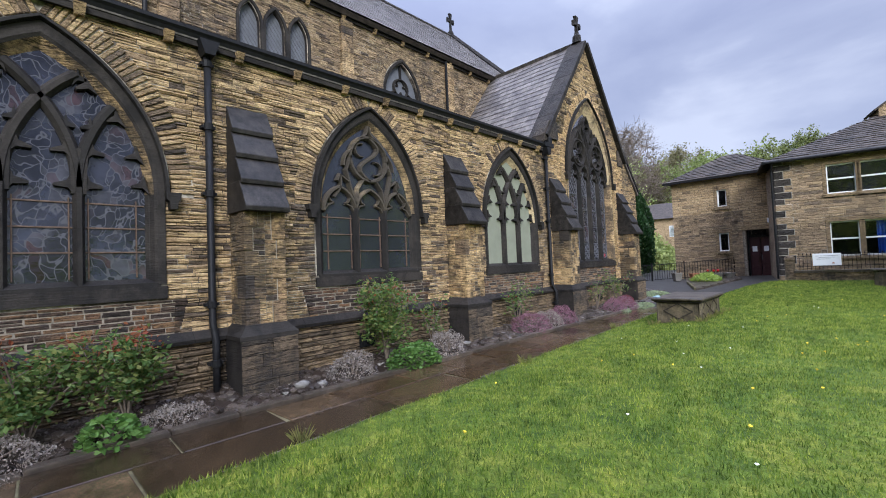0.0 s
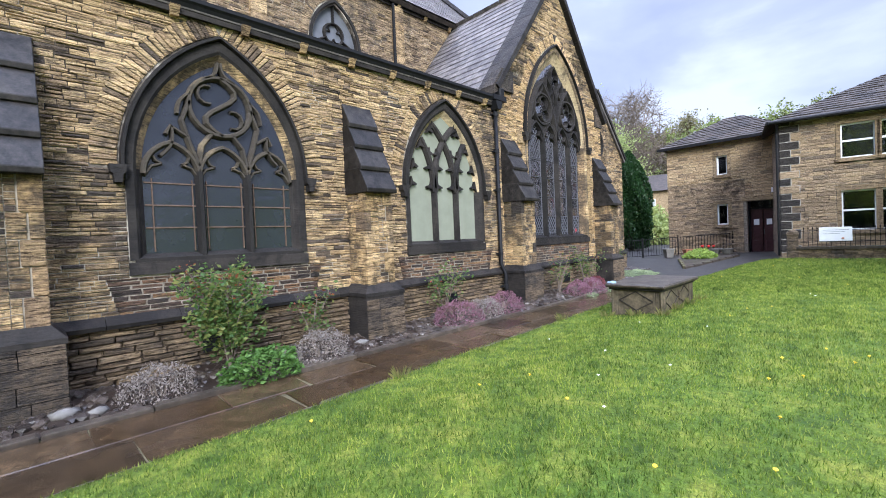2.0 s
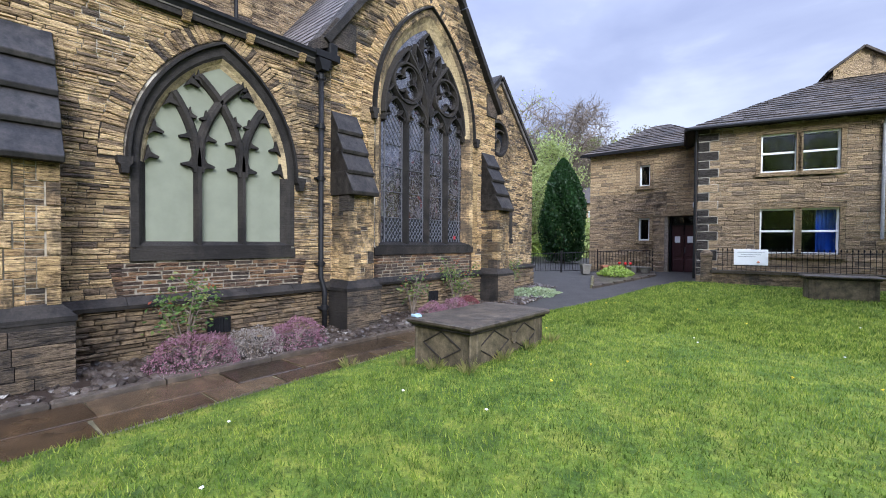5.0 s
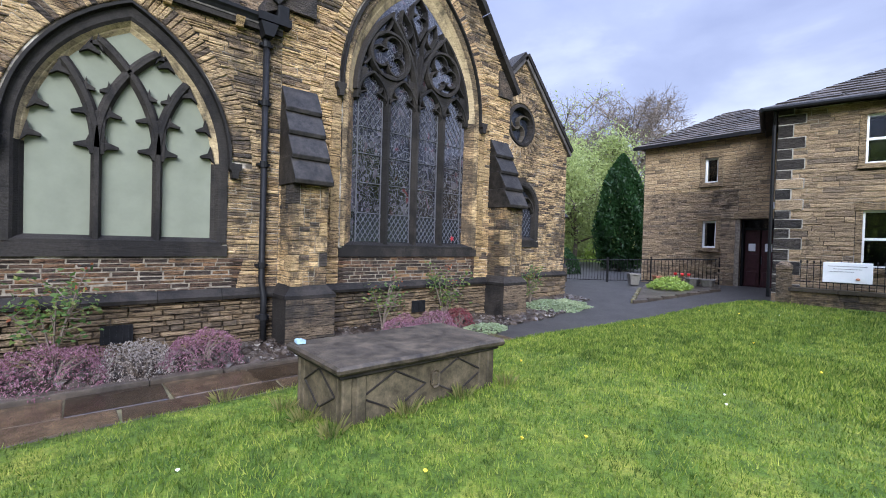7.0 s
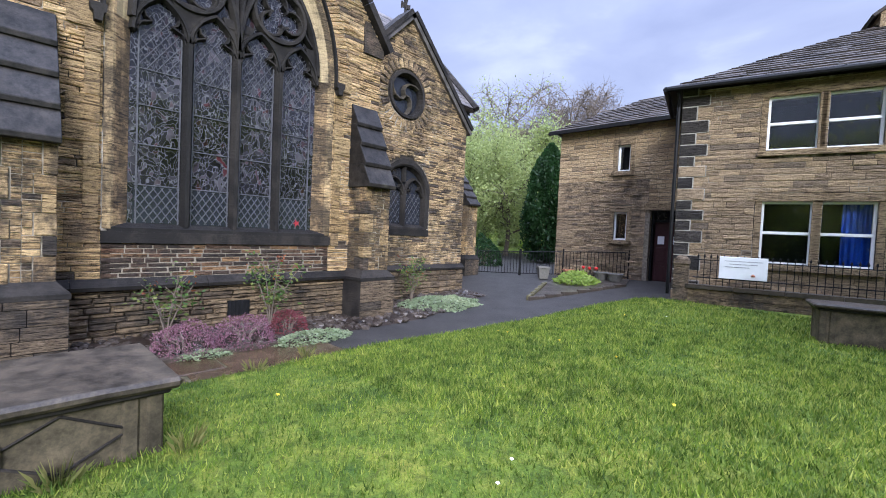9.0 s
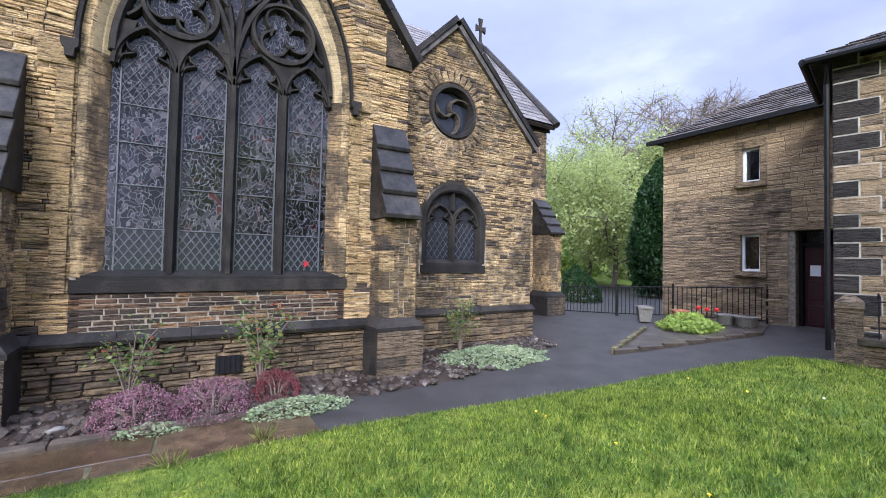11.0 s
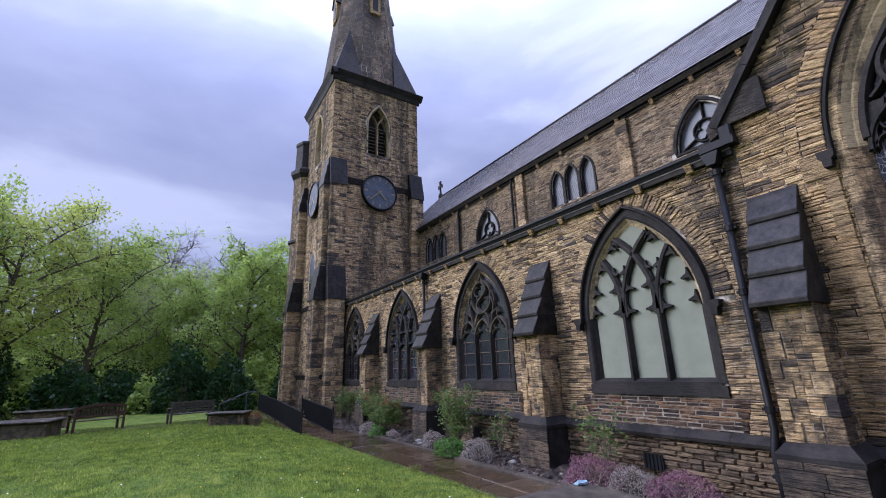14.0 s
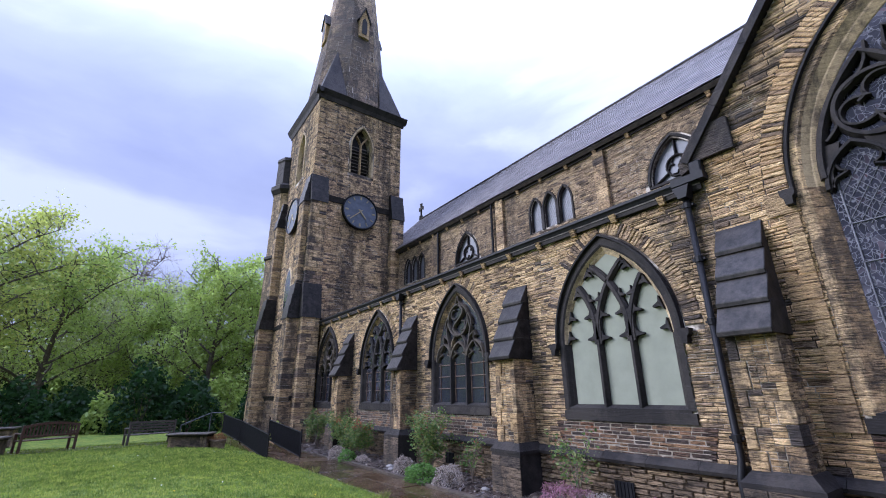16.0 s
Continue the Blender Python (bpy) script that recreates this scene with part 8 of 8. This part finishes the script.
def rose_bush(x, y, h, r, n, label, seed, stems=6, red=0.12):
    """A rose: long arching stems, leaflets along them, reddish young shoots at the ends."""
    rnd, rng = random.Random(seed), np.random.default_rng(seed)
    z = bed_height(x, y)
    t = thing("rose_bush", label, "rose bush", pose(x, y, z))
    bm = bmesh.new()
    pts, ends = [], []
    for k in range(stems):
        a = k * 2.4 + rnd.uniform(-0.5, 0.5)
        top = h * rnd.uniform(0.6, 1.0)
        reach = r * rnd.uniform(0.35, 1.0)
        line = [Vector((math.cos(a) * reach * s ** 1.4 * (0.5 if math.cos(a) < 0 else 1), math.sin(a) * reach * s ** 1.4, top * (1.15 * s - 0.15 * s * s))) for s in (0, 0.3, 0.6, 0.85, 1.0)]
        tube(bm, line, 0.014, 5, 0.005)
        for _ in range(5):
            s = rnd.uniform(0.3, 1.0) * 3.99
            i = int(s)
            p = line[i].lerp(line[i + 1], s - i)
            e = p + Vector((rnd.gauss(0.2, 1), rnd.gauss(0, 1), rnd.gauss(0.3, 0.6))).normalized() * h * rnd.uniform(0.12, 0.25)
            tube(bm, [p, e], 0.006, 4, 0.003)
            pts += [p, p.lerp(e, 0.5), e, e]
        ends.append(line[-1])
    tagged(part("branching_stem", bm, M_TWIG, t), kind="stuff")
    tp = np.array([tuple(p) for p in pts])
    c = tp[rng.integers(0, len(tp), int(n * 1.5))] + rng.normal(size=(int(n * 1.5), 3)) * 0.07
    tagged(mesh_part("leaf", leaf_mesh("leaf", c, 0.062, rng, 0.5), M_ROSE, t, "green rose leaves"), kind="stuff")
    tp = np.array([tuple(p) for p in ends])
    m = max(12, int(n * red))
    c = tp[rng.integers(0, len(tp), m)] + rng.normal(size=(m, 3)) * 0.06 + np.array([0, 0, 0.03])
    tagged(mesh_part("young_shoot", leaf_mesh("young_shoot", c, 0.05, rng, 0.3), M_REDSHOOT, t, "reddish young shoots"), kind="stuff")


def heather(x, y, rx, ry, h, mat, label, seed):
    shrub(x, y, bed_height(x, y) - 0.03, rx, ry, h, mat, int(9500 * rx * ry + 1500), 0.027, label, seed, "heather", "heather", flat=-0.6, ratio=0.45, shell=0.8)


rose_bush(-5.95, 0.15, 1.12, 0.62, 1500, "leafy rose bush with red young shoots against the wall", 1, 8)
rose_bush(-5.9, 0.95, 1.02, 0.55, 1100, "leafy rose bush with red young shoots against the wall", 2, 7)
rose_bush(-5.95, 4.6, 1.4, 0.6, 2000, "bushy rose against the church wall", 3, 9, 0.04)
rose_bush(-6.15, 5.9, 0.95, 0.3, 160, "thin young rose beside the wall", 4, 4)
rose_bush(-6.1, 8.75, 1.15, 0.35, 260, "thin straggling rose against the wall", 5, 5)
rose_bush(-6.1, 13.15, 1.0, 0.4, 130, "thin sparse rose below the great window", 6, 5)
rose_bush(-6.1, 14.6, 1.25, 0.45, 260, "tall sparse rose below the great window", 7, 5)
rose_bush(-6.9, 18.4, 0.95, 0.4, 240, "yellow-green rose beside the vestry", 8, 6)
rose_bush(-6.0, -0.9, 1.3, 0.6, 1500, "bushy rose against the church wall", 9, 8, 0.05)
rose_bush(-6.0, -3.2, 1.3, 0.6, 1100, "bushy rose against the church wall", 10, 7, 0.05)
heather(-5.6, -0.15, 0.35, 0.5, 0.36, M_HEATHERWHITE, "whitish-grey heather clump at the kerb", 11)
heather(-5.72, 1.35, 0.18, 0.4, 0.2, M_HEATHERWHITE, "thin fading whitish heather at the kerb", 12)
heather(-5.62, 5.75, 0.32, 0.4, 0.45, M_HEATHERWHITE, "whitish-brown heather clump at the kerb", 13)
heather(-5.75, 8.75, 0.42, 0.55, 0.46, M_HEATHER, "pink-purple heather clump in flower", 14)
heather(-5.7, 9.5, 0.36, 0.42, 0.44, M_HEATHERWHITE, "whitish heather clump between pink ones", 15)
heather(-5.75, 10.2, 0.4, 0.48, 0.44, M_HEATHER, "pink-purple heather clump in flower", 16)
heather(-5.62, 13.25, 0.36, 0.42, 0.42, M_HEATHER, "pink-purple heather clump in flower", 17)
heather(-5.58, 14.0, 0.36, 0.42, 0.44, M_HEATHER, "pink-purple heather clump in flower", 18)
heather(-5.8, 14.75, 0.26, 0.34, 0.42, M_HEATHERRED, "dull red heather clump", 19)
heather(-5.7, 3.75, 0.3, 0.4, 0.4, M_HEATHERWHITE, "whitish heather clump by a rose", 20)
shrub(-5.5, 4.85, bed_height(-5.5, 4.85), 0.34, 0.52, 0.36, M_LEAFMID, 1700, 0.06, "bright green leafy perennial clump at the kerb", 21, "leafy_plant", "plant", flat=0.7)
shrub(-5.5, 0.75, bed_height(-5.5, 0.75), 0.25, 0.28, 0.3, M_LEAFMID, 320, 0.085, "bright green broad-leaved plant at the kerb", 22, "leafy_plant", "plant", flat=0.7)
shrub(-5.3, 14.9, low_ground(-5.3, 14.9), 0.28, 0.62, 0.16, M_LEAFSILVER, 1500, 0.045, "pale green low leafy plant spilling over the kerb", 23, "leafy_plant", "plant", flat=0.8)
shrub(-5.32, 13.4, low_ground(-5.3, 13.4), 0.14, 0.34, 0.1, M_LEAFSILVER, 420, 0.042, "pale green low leafy plant spilling over the kerb", 24, "leafy_plant", "plant", flat=0.8)
shrub(-6.35, 18.9, low_ground(-6.3, 18.9), 0.72, 1.25, 0.2, M_LEAFSILVER, 6500, 0.05, "broad mat of silvery green leaves beside the vestry", 25, "ground_cover", "plant", flat=0.6)
shrub(-5.55, 24.2, bed_z(-5.55, 24.2), 0.65, 0.75, 0.34, M_LEAF, 1000, 0.12, "green leafy plants with a few red flowers on the paved island", 26, "leafy_plant", "plant", flat=0.2)
for k, (dx, dy) in enumerate(((0.1, 0.3), (0.25, 0.45), (-0.2, 0.5))):
    fl = thing("red_flower", "small red flower above the leaves", "flower", pose(-5.4 + dx, 24.2 + dy, bed_z(-5.4, 24.5)), "red flowers")
    bm = bmesh.new()
    tube(bm, [(0, 0, 0), (0.01, 0, 0.4)], 0.006, 4)
    part("stalk", bm, M_LEAFDARK, fl)
    bm = bmesh.new()
    lathe(bm, [(0.01, 0.38), (0.05, 0.42), (0.055, 0.47), (0.035, 0.48)], 8)
    part("petals", bm, plain("red_petal", (0.55, 0.03, 0.03), 0.5), fl)

tub = thing("planter_tub", "dark round tub with a russet plant beside the ramp", "planter", pose(-2.78, -4.55, lawn_ground(-2.78, -4.55) - 0.02))
bm = bmesh.new()
lathe(bm, [(0.2, 0), (0.23, 0.03), (0.27, 0.28), (0.29, 0.29), (0.29, 0.35), (0.25, 0.35), (0.23, 0.3)], 20)
part("tub_body", bm, M_PLINTH, tub)
bm = bmesh.new()
lathe(bm, [(0.235, 0.3), (0.1, 0.32)], 14)
part("soil", bm, M_SOIL, tub)
M_RUSSET = leaf_material("russet_leaves", (0.22, 0.10, 0.04), (0.30, 0.16, 0.06), (0.12, 0.07, 0.03))
shrub(-2.78, -4.55, lawn_ground(-2.78, -4.55) + 0.26, 0.27, 0.27, 0.26, M_RUSSET, 700, 0.05, "russet-brown plant growing in a dark tub", 27, "potted_plant", "plant")
shrub(-4.92, -4.9, low_ground(-4.92, -4.9) - 0.02, 0.22, 0.3, 1.0, M_LEAFYELLOW, 700, 0.075, "yellow-green leafy shrub beside the ramp railing", 28, "leafy_shrub", "shrub", lift=0.35)

# grass tufts at the lawn's edge
rng_t = np.random.default_rng(90)
for k, (x, y) in enumerate(((-4.05, 2.05), (-4.25, 10.1), (-4.0, 5.9), (-4.3, 13.6), (-4.6, 14.4), (-2.52, 10.42), (-2.5, 12.38), (-3.5, 10.42), (-2.5, 11.1), (-2.5, 11.75), (-3.0, 10.42))):
    tf = thing("grass_tuft", "long pale uncut grass tuft", "grass", pose(x, y, (lawn_ground(x, y) - 0.02) if x > lawn_left(y) else low_ground(x, y) + 0.01), "grass tufts")
    vs, fs = [], []
    for j in range(60):
        a, s, hh = rng_t.uniform(0, 6.28), rng_t.uniform(0.01, 0.08), rng_t.uniform(0.06, 0.17)
        bx, by = s * math.cos(a), s * math.sin(a)
        ex, ey = bx * 2.2, by * 2.2
        i = len(vs)
        vs += [(bx - 0.004, by, 0), (bx + 0.004, by, 0), (bx * 1.4 + 0.003, by * 1.4, hh * 0.6), (ex, ey, hh)]
        fs += [(i, i + 1, i + 2), (i, i + 2, i + 3)]
    me = bpy.data.meshes.new("grass_blade")
    me.from_pydata(vs, [], fs)
    tagged(mesh_part("grass_blade", me, M_STRAW, tf), kind="stuff")


# lawn blades
def lawn_blades(name, n, x0, x1, y0, y1, h0, h1, width, seed):
    rng = np.random.default_rng(seed)
    y = rng.uniform(y0, y1, n)
    f = rng.random(n)
    left = np.array([lawn_left(v) for v in y]) - 0.02
    x = np.maximum(x0, left) + (x1 - np.maximum(x0, left)) * f
    z = np.array([lawn_ground(a, b) for a, b in zip(x, y)])
    a = rng.uniform(0, 2 * np.pi, n)
    patch = np.array([noise.noise((p * 1.1, q * 1.1, 7.0)) for p, q in zip(x, y)])
    h = rng.uniform(h0, h1, n) * (1 + 0.45 * patch)
    lean = rng.uniform(0.1, 0.9, n) * h
    b = rng.uniform(0, 2 * np.pi, n)
    v = np.empty((n, 3, 3), np.float32)
    v[:, 0] = np.stack([x + np.cos(a) * width, y + np.sin(a) * width, z - 0.004], 1)
    v[:, 1] = np.stack([x - np.cos(a) * width, y - np.sin(a) * width, z - 0.004], 1)
    v[:, 2] = np.stack([x + np.cos(b) * lean, y + np.sin(b) * lean, z + h], 1)
    me = bpy.data.meshes.new(name)
    me.vertices.add(3 * n)
    me.vertices.foreach_set("co", v.ravel())
    me.loops.add(3 * n)
    me.loops.foreach_set("vertex_index", np.arange(3 * n, dtype=np.int32))
    me.polygons.add(n)
    me.polygons.foreach_set("loop_start", np.arange(0, 3 * n, 3, dtype=np.int32))
    me.update(calc_edges=True)
    ob = mesh_part(name, me, M_BLADE)
    return tagged(ob, "short damp grass blades of the lawn", "grass", "", "stuff")


lawn_blades("lawn_grass", 330000, -4.4, 4.0, -2.0, 19.0, 0.02, 0.05, 0.0045, 5)
lawn_blades("lawn_grass", 120000, -4.4, 9.0, 14.0, 22.1, 0.03, 0.07, 0.008, 6)
lawn_blades("lawn_grass", 90000, -4.2, 8.0, -8.4, 2.0, 0.03, 0.07, 0.008, 7)

rng_d = random.Random(12)
me_d = bpy.data.meshes.new("dandelion_head")
bm = bmesh.new()
lathe(bm, [(0.004, -0.012), (0.004, 0.0), (0.016, 0.006), (0.02, 0.012), (0.008, 0.018)], 9)
bm.to_mesh(me_d)
bm.free()
me_y = bpy.data.meshes.new("daisy_head")
bm = bmesh.new()
lathe(bm, [(0.003, -0.006), (0.003, 0.0), (0.014, 0.004), (0.012, 0.008), (0.004, 0.009)], 8)
bm.to_mesh(me_y)
bm.free()
spots = [(-0.45, 6.6), (-0.65, 7.5), (-0.43, 7.75), (-1.25, 11.85), (-1.53, 11.45), (-0.02, 8.9), (-0.36, 9.0), (-1.6, 10.6)]
spots += [(rng_d.uniform(-3.6, 4.5), rng_d.uniform(-6, 22)) for _ in range(34)]
for k, (x, y) in enumerate(spots):
    ob = mesh_part("dandelion", me_d, M_DANDELION)
    ob.location = (x, y, lawn_ground(x, y) + 0.035)
    ob.scale = (0.75, 0.75, 0.75)
    ob.rotation_euler = (rng_d.uniform(-0.4, 0.4), rng_d.uniform(-0.4, 0.4), 0)
    tagged(ob, "yellow dandelion flower in the grass", "flower", "dandelions in the lawn")
for k in range(34):
    x, y = rng_d.uniform(-3.6, 5), rng_d.uniform(-5, 22)
    ob = mesh_part("daisy", me_y, M_DAISY)
    ob.location = (x, y, lawn_ground(x, y) + 0.04)
    tagged(ob, "small white daisy in the grass", "flower", "daisies in the lawn")
for x, y, sx, sy, rz, lab in ((1.5, 8.7, 0.62, 0.36, 20, "flat sunken stone in the grass"), (1.25, 9.25, 0.4, 0.25, -10, "flat sunken stone in the grass"), (-2.2, 22.5, 0.5, 0.3, 15, "dark flat stone sunk in the lawn")):
    bm = bmesh.new()
    box(bm, -sx / 2, sx / 2, -sy / 2, sy / 2, -0.08, 0.03, 0.02)
    for v in bm.verts:
        v.co += Vector((0.04 * noise.noise(v.co * 5), 0.04 * noise.noise(v.co * 5 + Vector((2, 2, 2))), 0))
    ob = part("sunken_stone", bm, M_TOMBTOP)
    ob.matrix_world = pose(x, y, lawn_ground(x, y) - 0.02, 2, -3, rz)
    tagged(ob, lab, "stone")

# ---- trees ----
G = lambda x, y: far_ground(x, y)
tree(7.7, 18.7, lawn_ground(7.7, 18.7), 5.1, 4.5, M_LEAFYELLOW, 40000, 0.17, "young yellow-green maple at the lawn's edge", 101, 16, 0.85, 0.22, 18, 0.09)
# conifer beside the drive
rng_c = np.random.default_rng(7)
yew = thing("conifer", "tall dense dark green conical conifer", "conifer", pose(-13.2, 35.6, G(-13.2, 35.6)))
bm = bmesh.new()
tube(bm, [(0, 0, -0.2), (0, 0, 3.0), (0, 0, 6.8)], 0.2, 7, 0.03)
part("trunk", bm, M_BARK, yew)
n_y = 16000
tt = rng_c.random(n_y) ** 0.8
ang = rng_c.uniform(0, 2 * np.pi, n_y)
prof = 1.5 * np.sin(np.pi * np.clip(0.22 + 0.78 * tt, 0, 1)) ** 0.7 * (1 + 0.16 * np.sin(ang * 5 + tt * 9))
rr = prof * (0.72 + 0.3 * rng_c.random(n_y))
mesh_part("foliage", leaf_mesh("foliage", np.stack([rr * np.cos(ang), rr * np.sin(ang), 0.2 + 7.3 * tt], 1), 0.26, rng_c, -0.8, ratio=0.4), M_LEAFDARK, yew)
tree(-19.5, 40, G(-19.5, 40), 9.5, 5.2, M_LEAFPALE, 34000, 0.19, "broad pale green tree beyond the gate", 102, 15, 0.8, 0.25, 14, 0.1)
tree(-25, 44, G(-25, 44), 9, 5, M_LEAFPALE, 20000, 0.22, "broad pale green tree beyond the gate", 103, 14, 0.8, 0.3, 12, 0.11)
shrub(-13.2, 29.2, G(-13.2, 29.2), 0.95, 0.95, 1.55, M_LEAFDARK, 4000, 0.1, "clipped round evergreen bush by the drive", 104, "clipped_bush", "bush", shell=0.88)
tree(-23.3, 58.6, G(-23.3, 58.6) + 1.0, 15.5, 6.0, None, 0, 0.2, "bare grey-brown tree on the hillside", 105, 26, 0.8, 0.6, 30, name="bare_tree", bark=M_TWIG)
tree(-34, 60, G(-34, 60) + 1.0, 16, 7, M_LEAFPALE, 1500, 0.3, "nearly bare tree just coming into leaf", 106, 18, 0.85, 0.6, 20, name="bare_tree", bark=M_TWIG)
rnd_h = random.Random(50)
hill_spots = [(-52 + 6.2 * k + rnd_h.uniform(-2, 2), 60 + rnd_h.uniform(-4, 10)) for k in range(13)] + [(-60 + 9 * k + rnd_h.uniform(-3, 3), 84 + rnd_h.uniform(-5, 8)) for k in range(11)]
M_HILLOLIVE = leaf_material("olive_hillside_leaves", (0.15, 0.18, 0.06), (0.21, 0.235, 0.08), (0.11, 0.12, 0.05))
M_HILLGREEN = leaf_material("soft_green_hillside_leaves", (0.19, 0.24, 0.075), (0.26, 0.31, 0.1), (0.13, 0.17, 0.055))
M_HILLBROWN = leaf_material("brown_budding_leaves", (0.17, 0.155, 0.08), (0.22, 0.2, 0.1), (0.12, 0.105, 0.06))
kinds = [(M_HILLGREEN, "soft green tree on the wooded hillside"), (M_HILLOLIVE, "olive-green tree on the wooded hillside"), (M_HILLBROWN, "brownish budding tree on the wooded hillside")]
for k, (x, y) in enumerate(hill_spots):
    mat_t, lab = kinds[k % 3]
    tree(x, y, G(x, y) - 0.3, rnd_h.uniform(8, 11), rnd_h.uniform(4, 5.5), mat_t, 9000, 0.32, lab, 200 + k, 12, 0.85, 0.45, 10, 0.08, group="hillside trees")
# bank of shrubs below the hill
for k in range(14):
    x, y = -46 + 5 * k + rnd_h.uniform(-1, 1), 50 + rnd_h.uniform(-2, 3)
    shrub(x, y, G(x, y) - 0.3, 3.2, 2.4, rnd_h.uniform(3, 5), M_LEAF if k % 2 else M_LEAFPALE, 3000, 0.4, "overgrown green hedge bank below the hill", 300 + k, "hedge_shrub", "shrub", "hedge shrubs", shell=0.6)
# the wood beyond the west end
wood = [(8.5, -20, 12.5, 4.6, M_LEAFYELLOW), (4.6, -24, 12, 4.2, M_LEAF), (12.5, -18, 11, 4.8, M_LEAF), (-4.6, -22, 12.6, 3.6, M_LEAF), (-8.5, -24, 11.5, 4.0, M_LEAF), (0.8, -30, 10.5, 4.4, M_LEAFPALE), (16.5, -24, 14, 5.2, M_LEAFYELLOW),
        (-1.6, -26, 9.0, 3.6, M_LEAF), (-13, -26, 12, 4.5, M_LEAF), (6.5, -34, 12, 5, M_LEAFPALE), (-6, -36, 12, 5, M_LEAFPALE), (14, -36, 13, 5, M_LEAF), (22, -16, 12, 5, M_LEAF), (-18, -22, 11, 4.5, M_LEAF), (-24, -16, 11, 5, M_LEAF)]
for k, (x, y, h, r, mt) in enumerate(wood):
    tree(x, y, G(x, y) - 0.2, h * 0.9, r, mt, 15000 if k < 9 else 11000, 0.19 if k < 9 else 0.23, {M_LEAFYELLOW.name: "tall yellow-green birch at the wood's edge", M_LEAF.name: "tall fresh green tree at the wood's edge", M_LEAFPALE.name: "pale green tree deeper in the wood"}[mt.name], 400 + k, 18, 0.95, 0.55, 13, 0.06, group="woodland trees", droop=0.25)
tree(1.5, -42, G(1.5, -42), 15, 5, None, 0, 0.2, "bare grey tree rising behind the wood", 430, 16, 0.85, 0.7, 20, name="bare_tree", bark=M_TWIG)
for k in range(26):
    x, y = -22 + 1.9 * k + rnd_h.uniform(-0.5, 0.5), -17.5 + rnd_h.uniform(-1.5, 1.0) - (0.8 if k % 2 else 0)
    shrub(x, y, G(x, y) - 0.2, 1.7, 1.4, rnd_h.uniform(2.4, 4.2), M_LEAFDARK if k % 3 else M_LEAF, 2200, 0.26, "dark evergreen undergrowth along the wood", 500 + k, "undergrowth_shrub", "shrub", "undergrowth shrubs", shell=0.55)
for k in range(20):
    x = -30 + 3.2 * k
    shrub(x, -40 + rnd_h.uniform(-3, 3), G(x, -40) - 0.3, 3.4, 2.5, rnd_h.uniform(6, 9), M_LEAF if k % 2 else M_LEAFDARK, 2600, 0.45, "dense green thicket deep in the wood", 540 + k, "thicket", "shrub", "thickets", shell=0.5)
# paving under the benches
sheet("bench_paving", steps(-2.4, 4.2, 6), [-8.0, -7.5, -7.0, -6.4], lambda x, y: lawn_ground(x, y) + 0.012, M_KERB, label="worn grey paving under the benches", category="paving")
# distant terrace roofs on the hillside
for k, (x, y, w) in enumerate(((-15.5, 50, 9), (-3, 46, 8))):
    far_house = thing("distant_house", "far stone terrace with a slate roof", "house", pose(x, y, G(x, y), 0, 0, 8))
    bm = bmesh.new()
    prism(bm, [(-w / 2, -0.5), (w / 2, -0.5), (w / 2, 5.4), (-w / 2, 5.4)], 0, 6)
    part("wall", bm, M_HOUSE, far_house)
    bm = bmesh.new()
    vs = prism(bm, [(-w / 2 - 0.3, 5.4), (w / 2 + 0.3, 5.4), (w / 2 + 0.3, 7.4), (-w / 2 - 0.3, 7.4)], -0.4, 6.4)
    for v in vs:
        if v.co.z > 7:
            v.co.y = 3.0 + (0.05 if v.co.y > 3 else -0.05)
    part("roof", bm, M_STONESLATE, far_house)
    for j in range(4):
        bm = bmesh.new()
        u = -w / 2 + 1.0 + j * (w - 2.0) / 3
        box(bm, u - 0.4, u + 0.4, -0.04, 0.05, 3.4, 4.6, 0.02)
        wn_ob = part("window", bm, M_WHITE, far_house)
        bm = bmesh.new()
        box(bm, u - 0.33, u + 0.33, -0.06, -0.03, 3.48, 4.52)
        part("pane", bm, M_PANE, wn_ob)
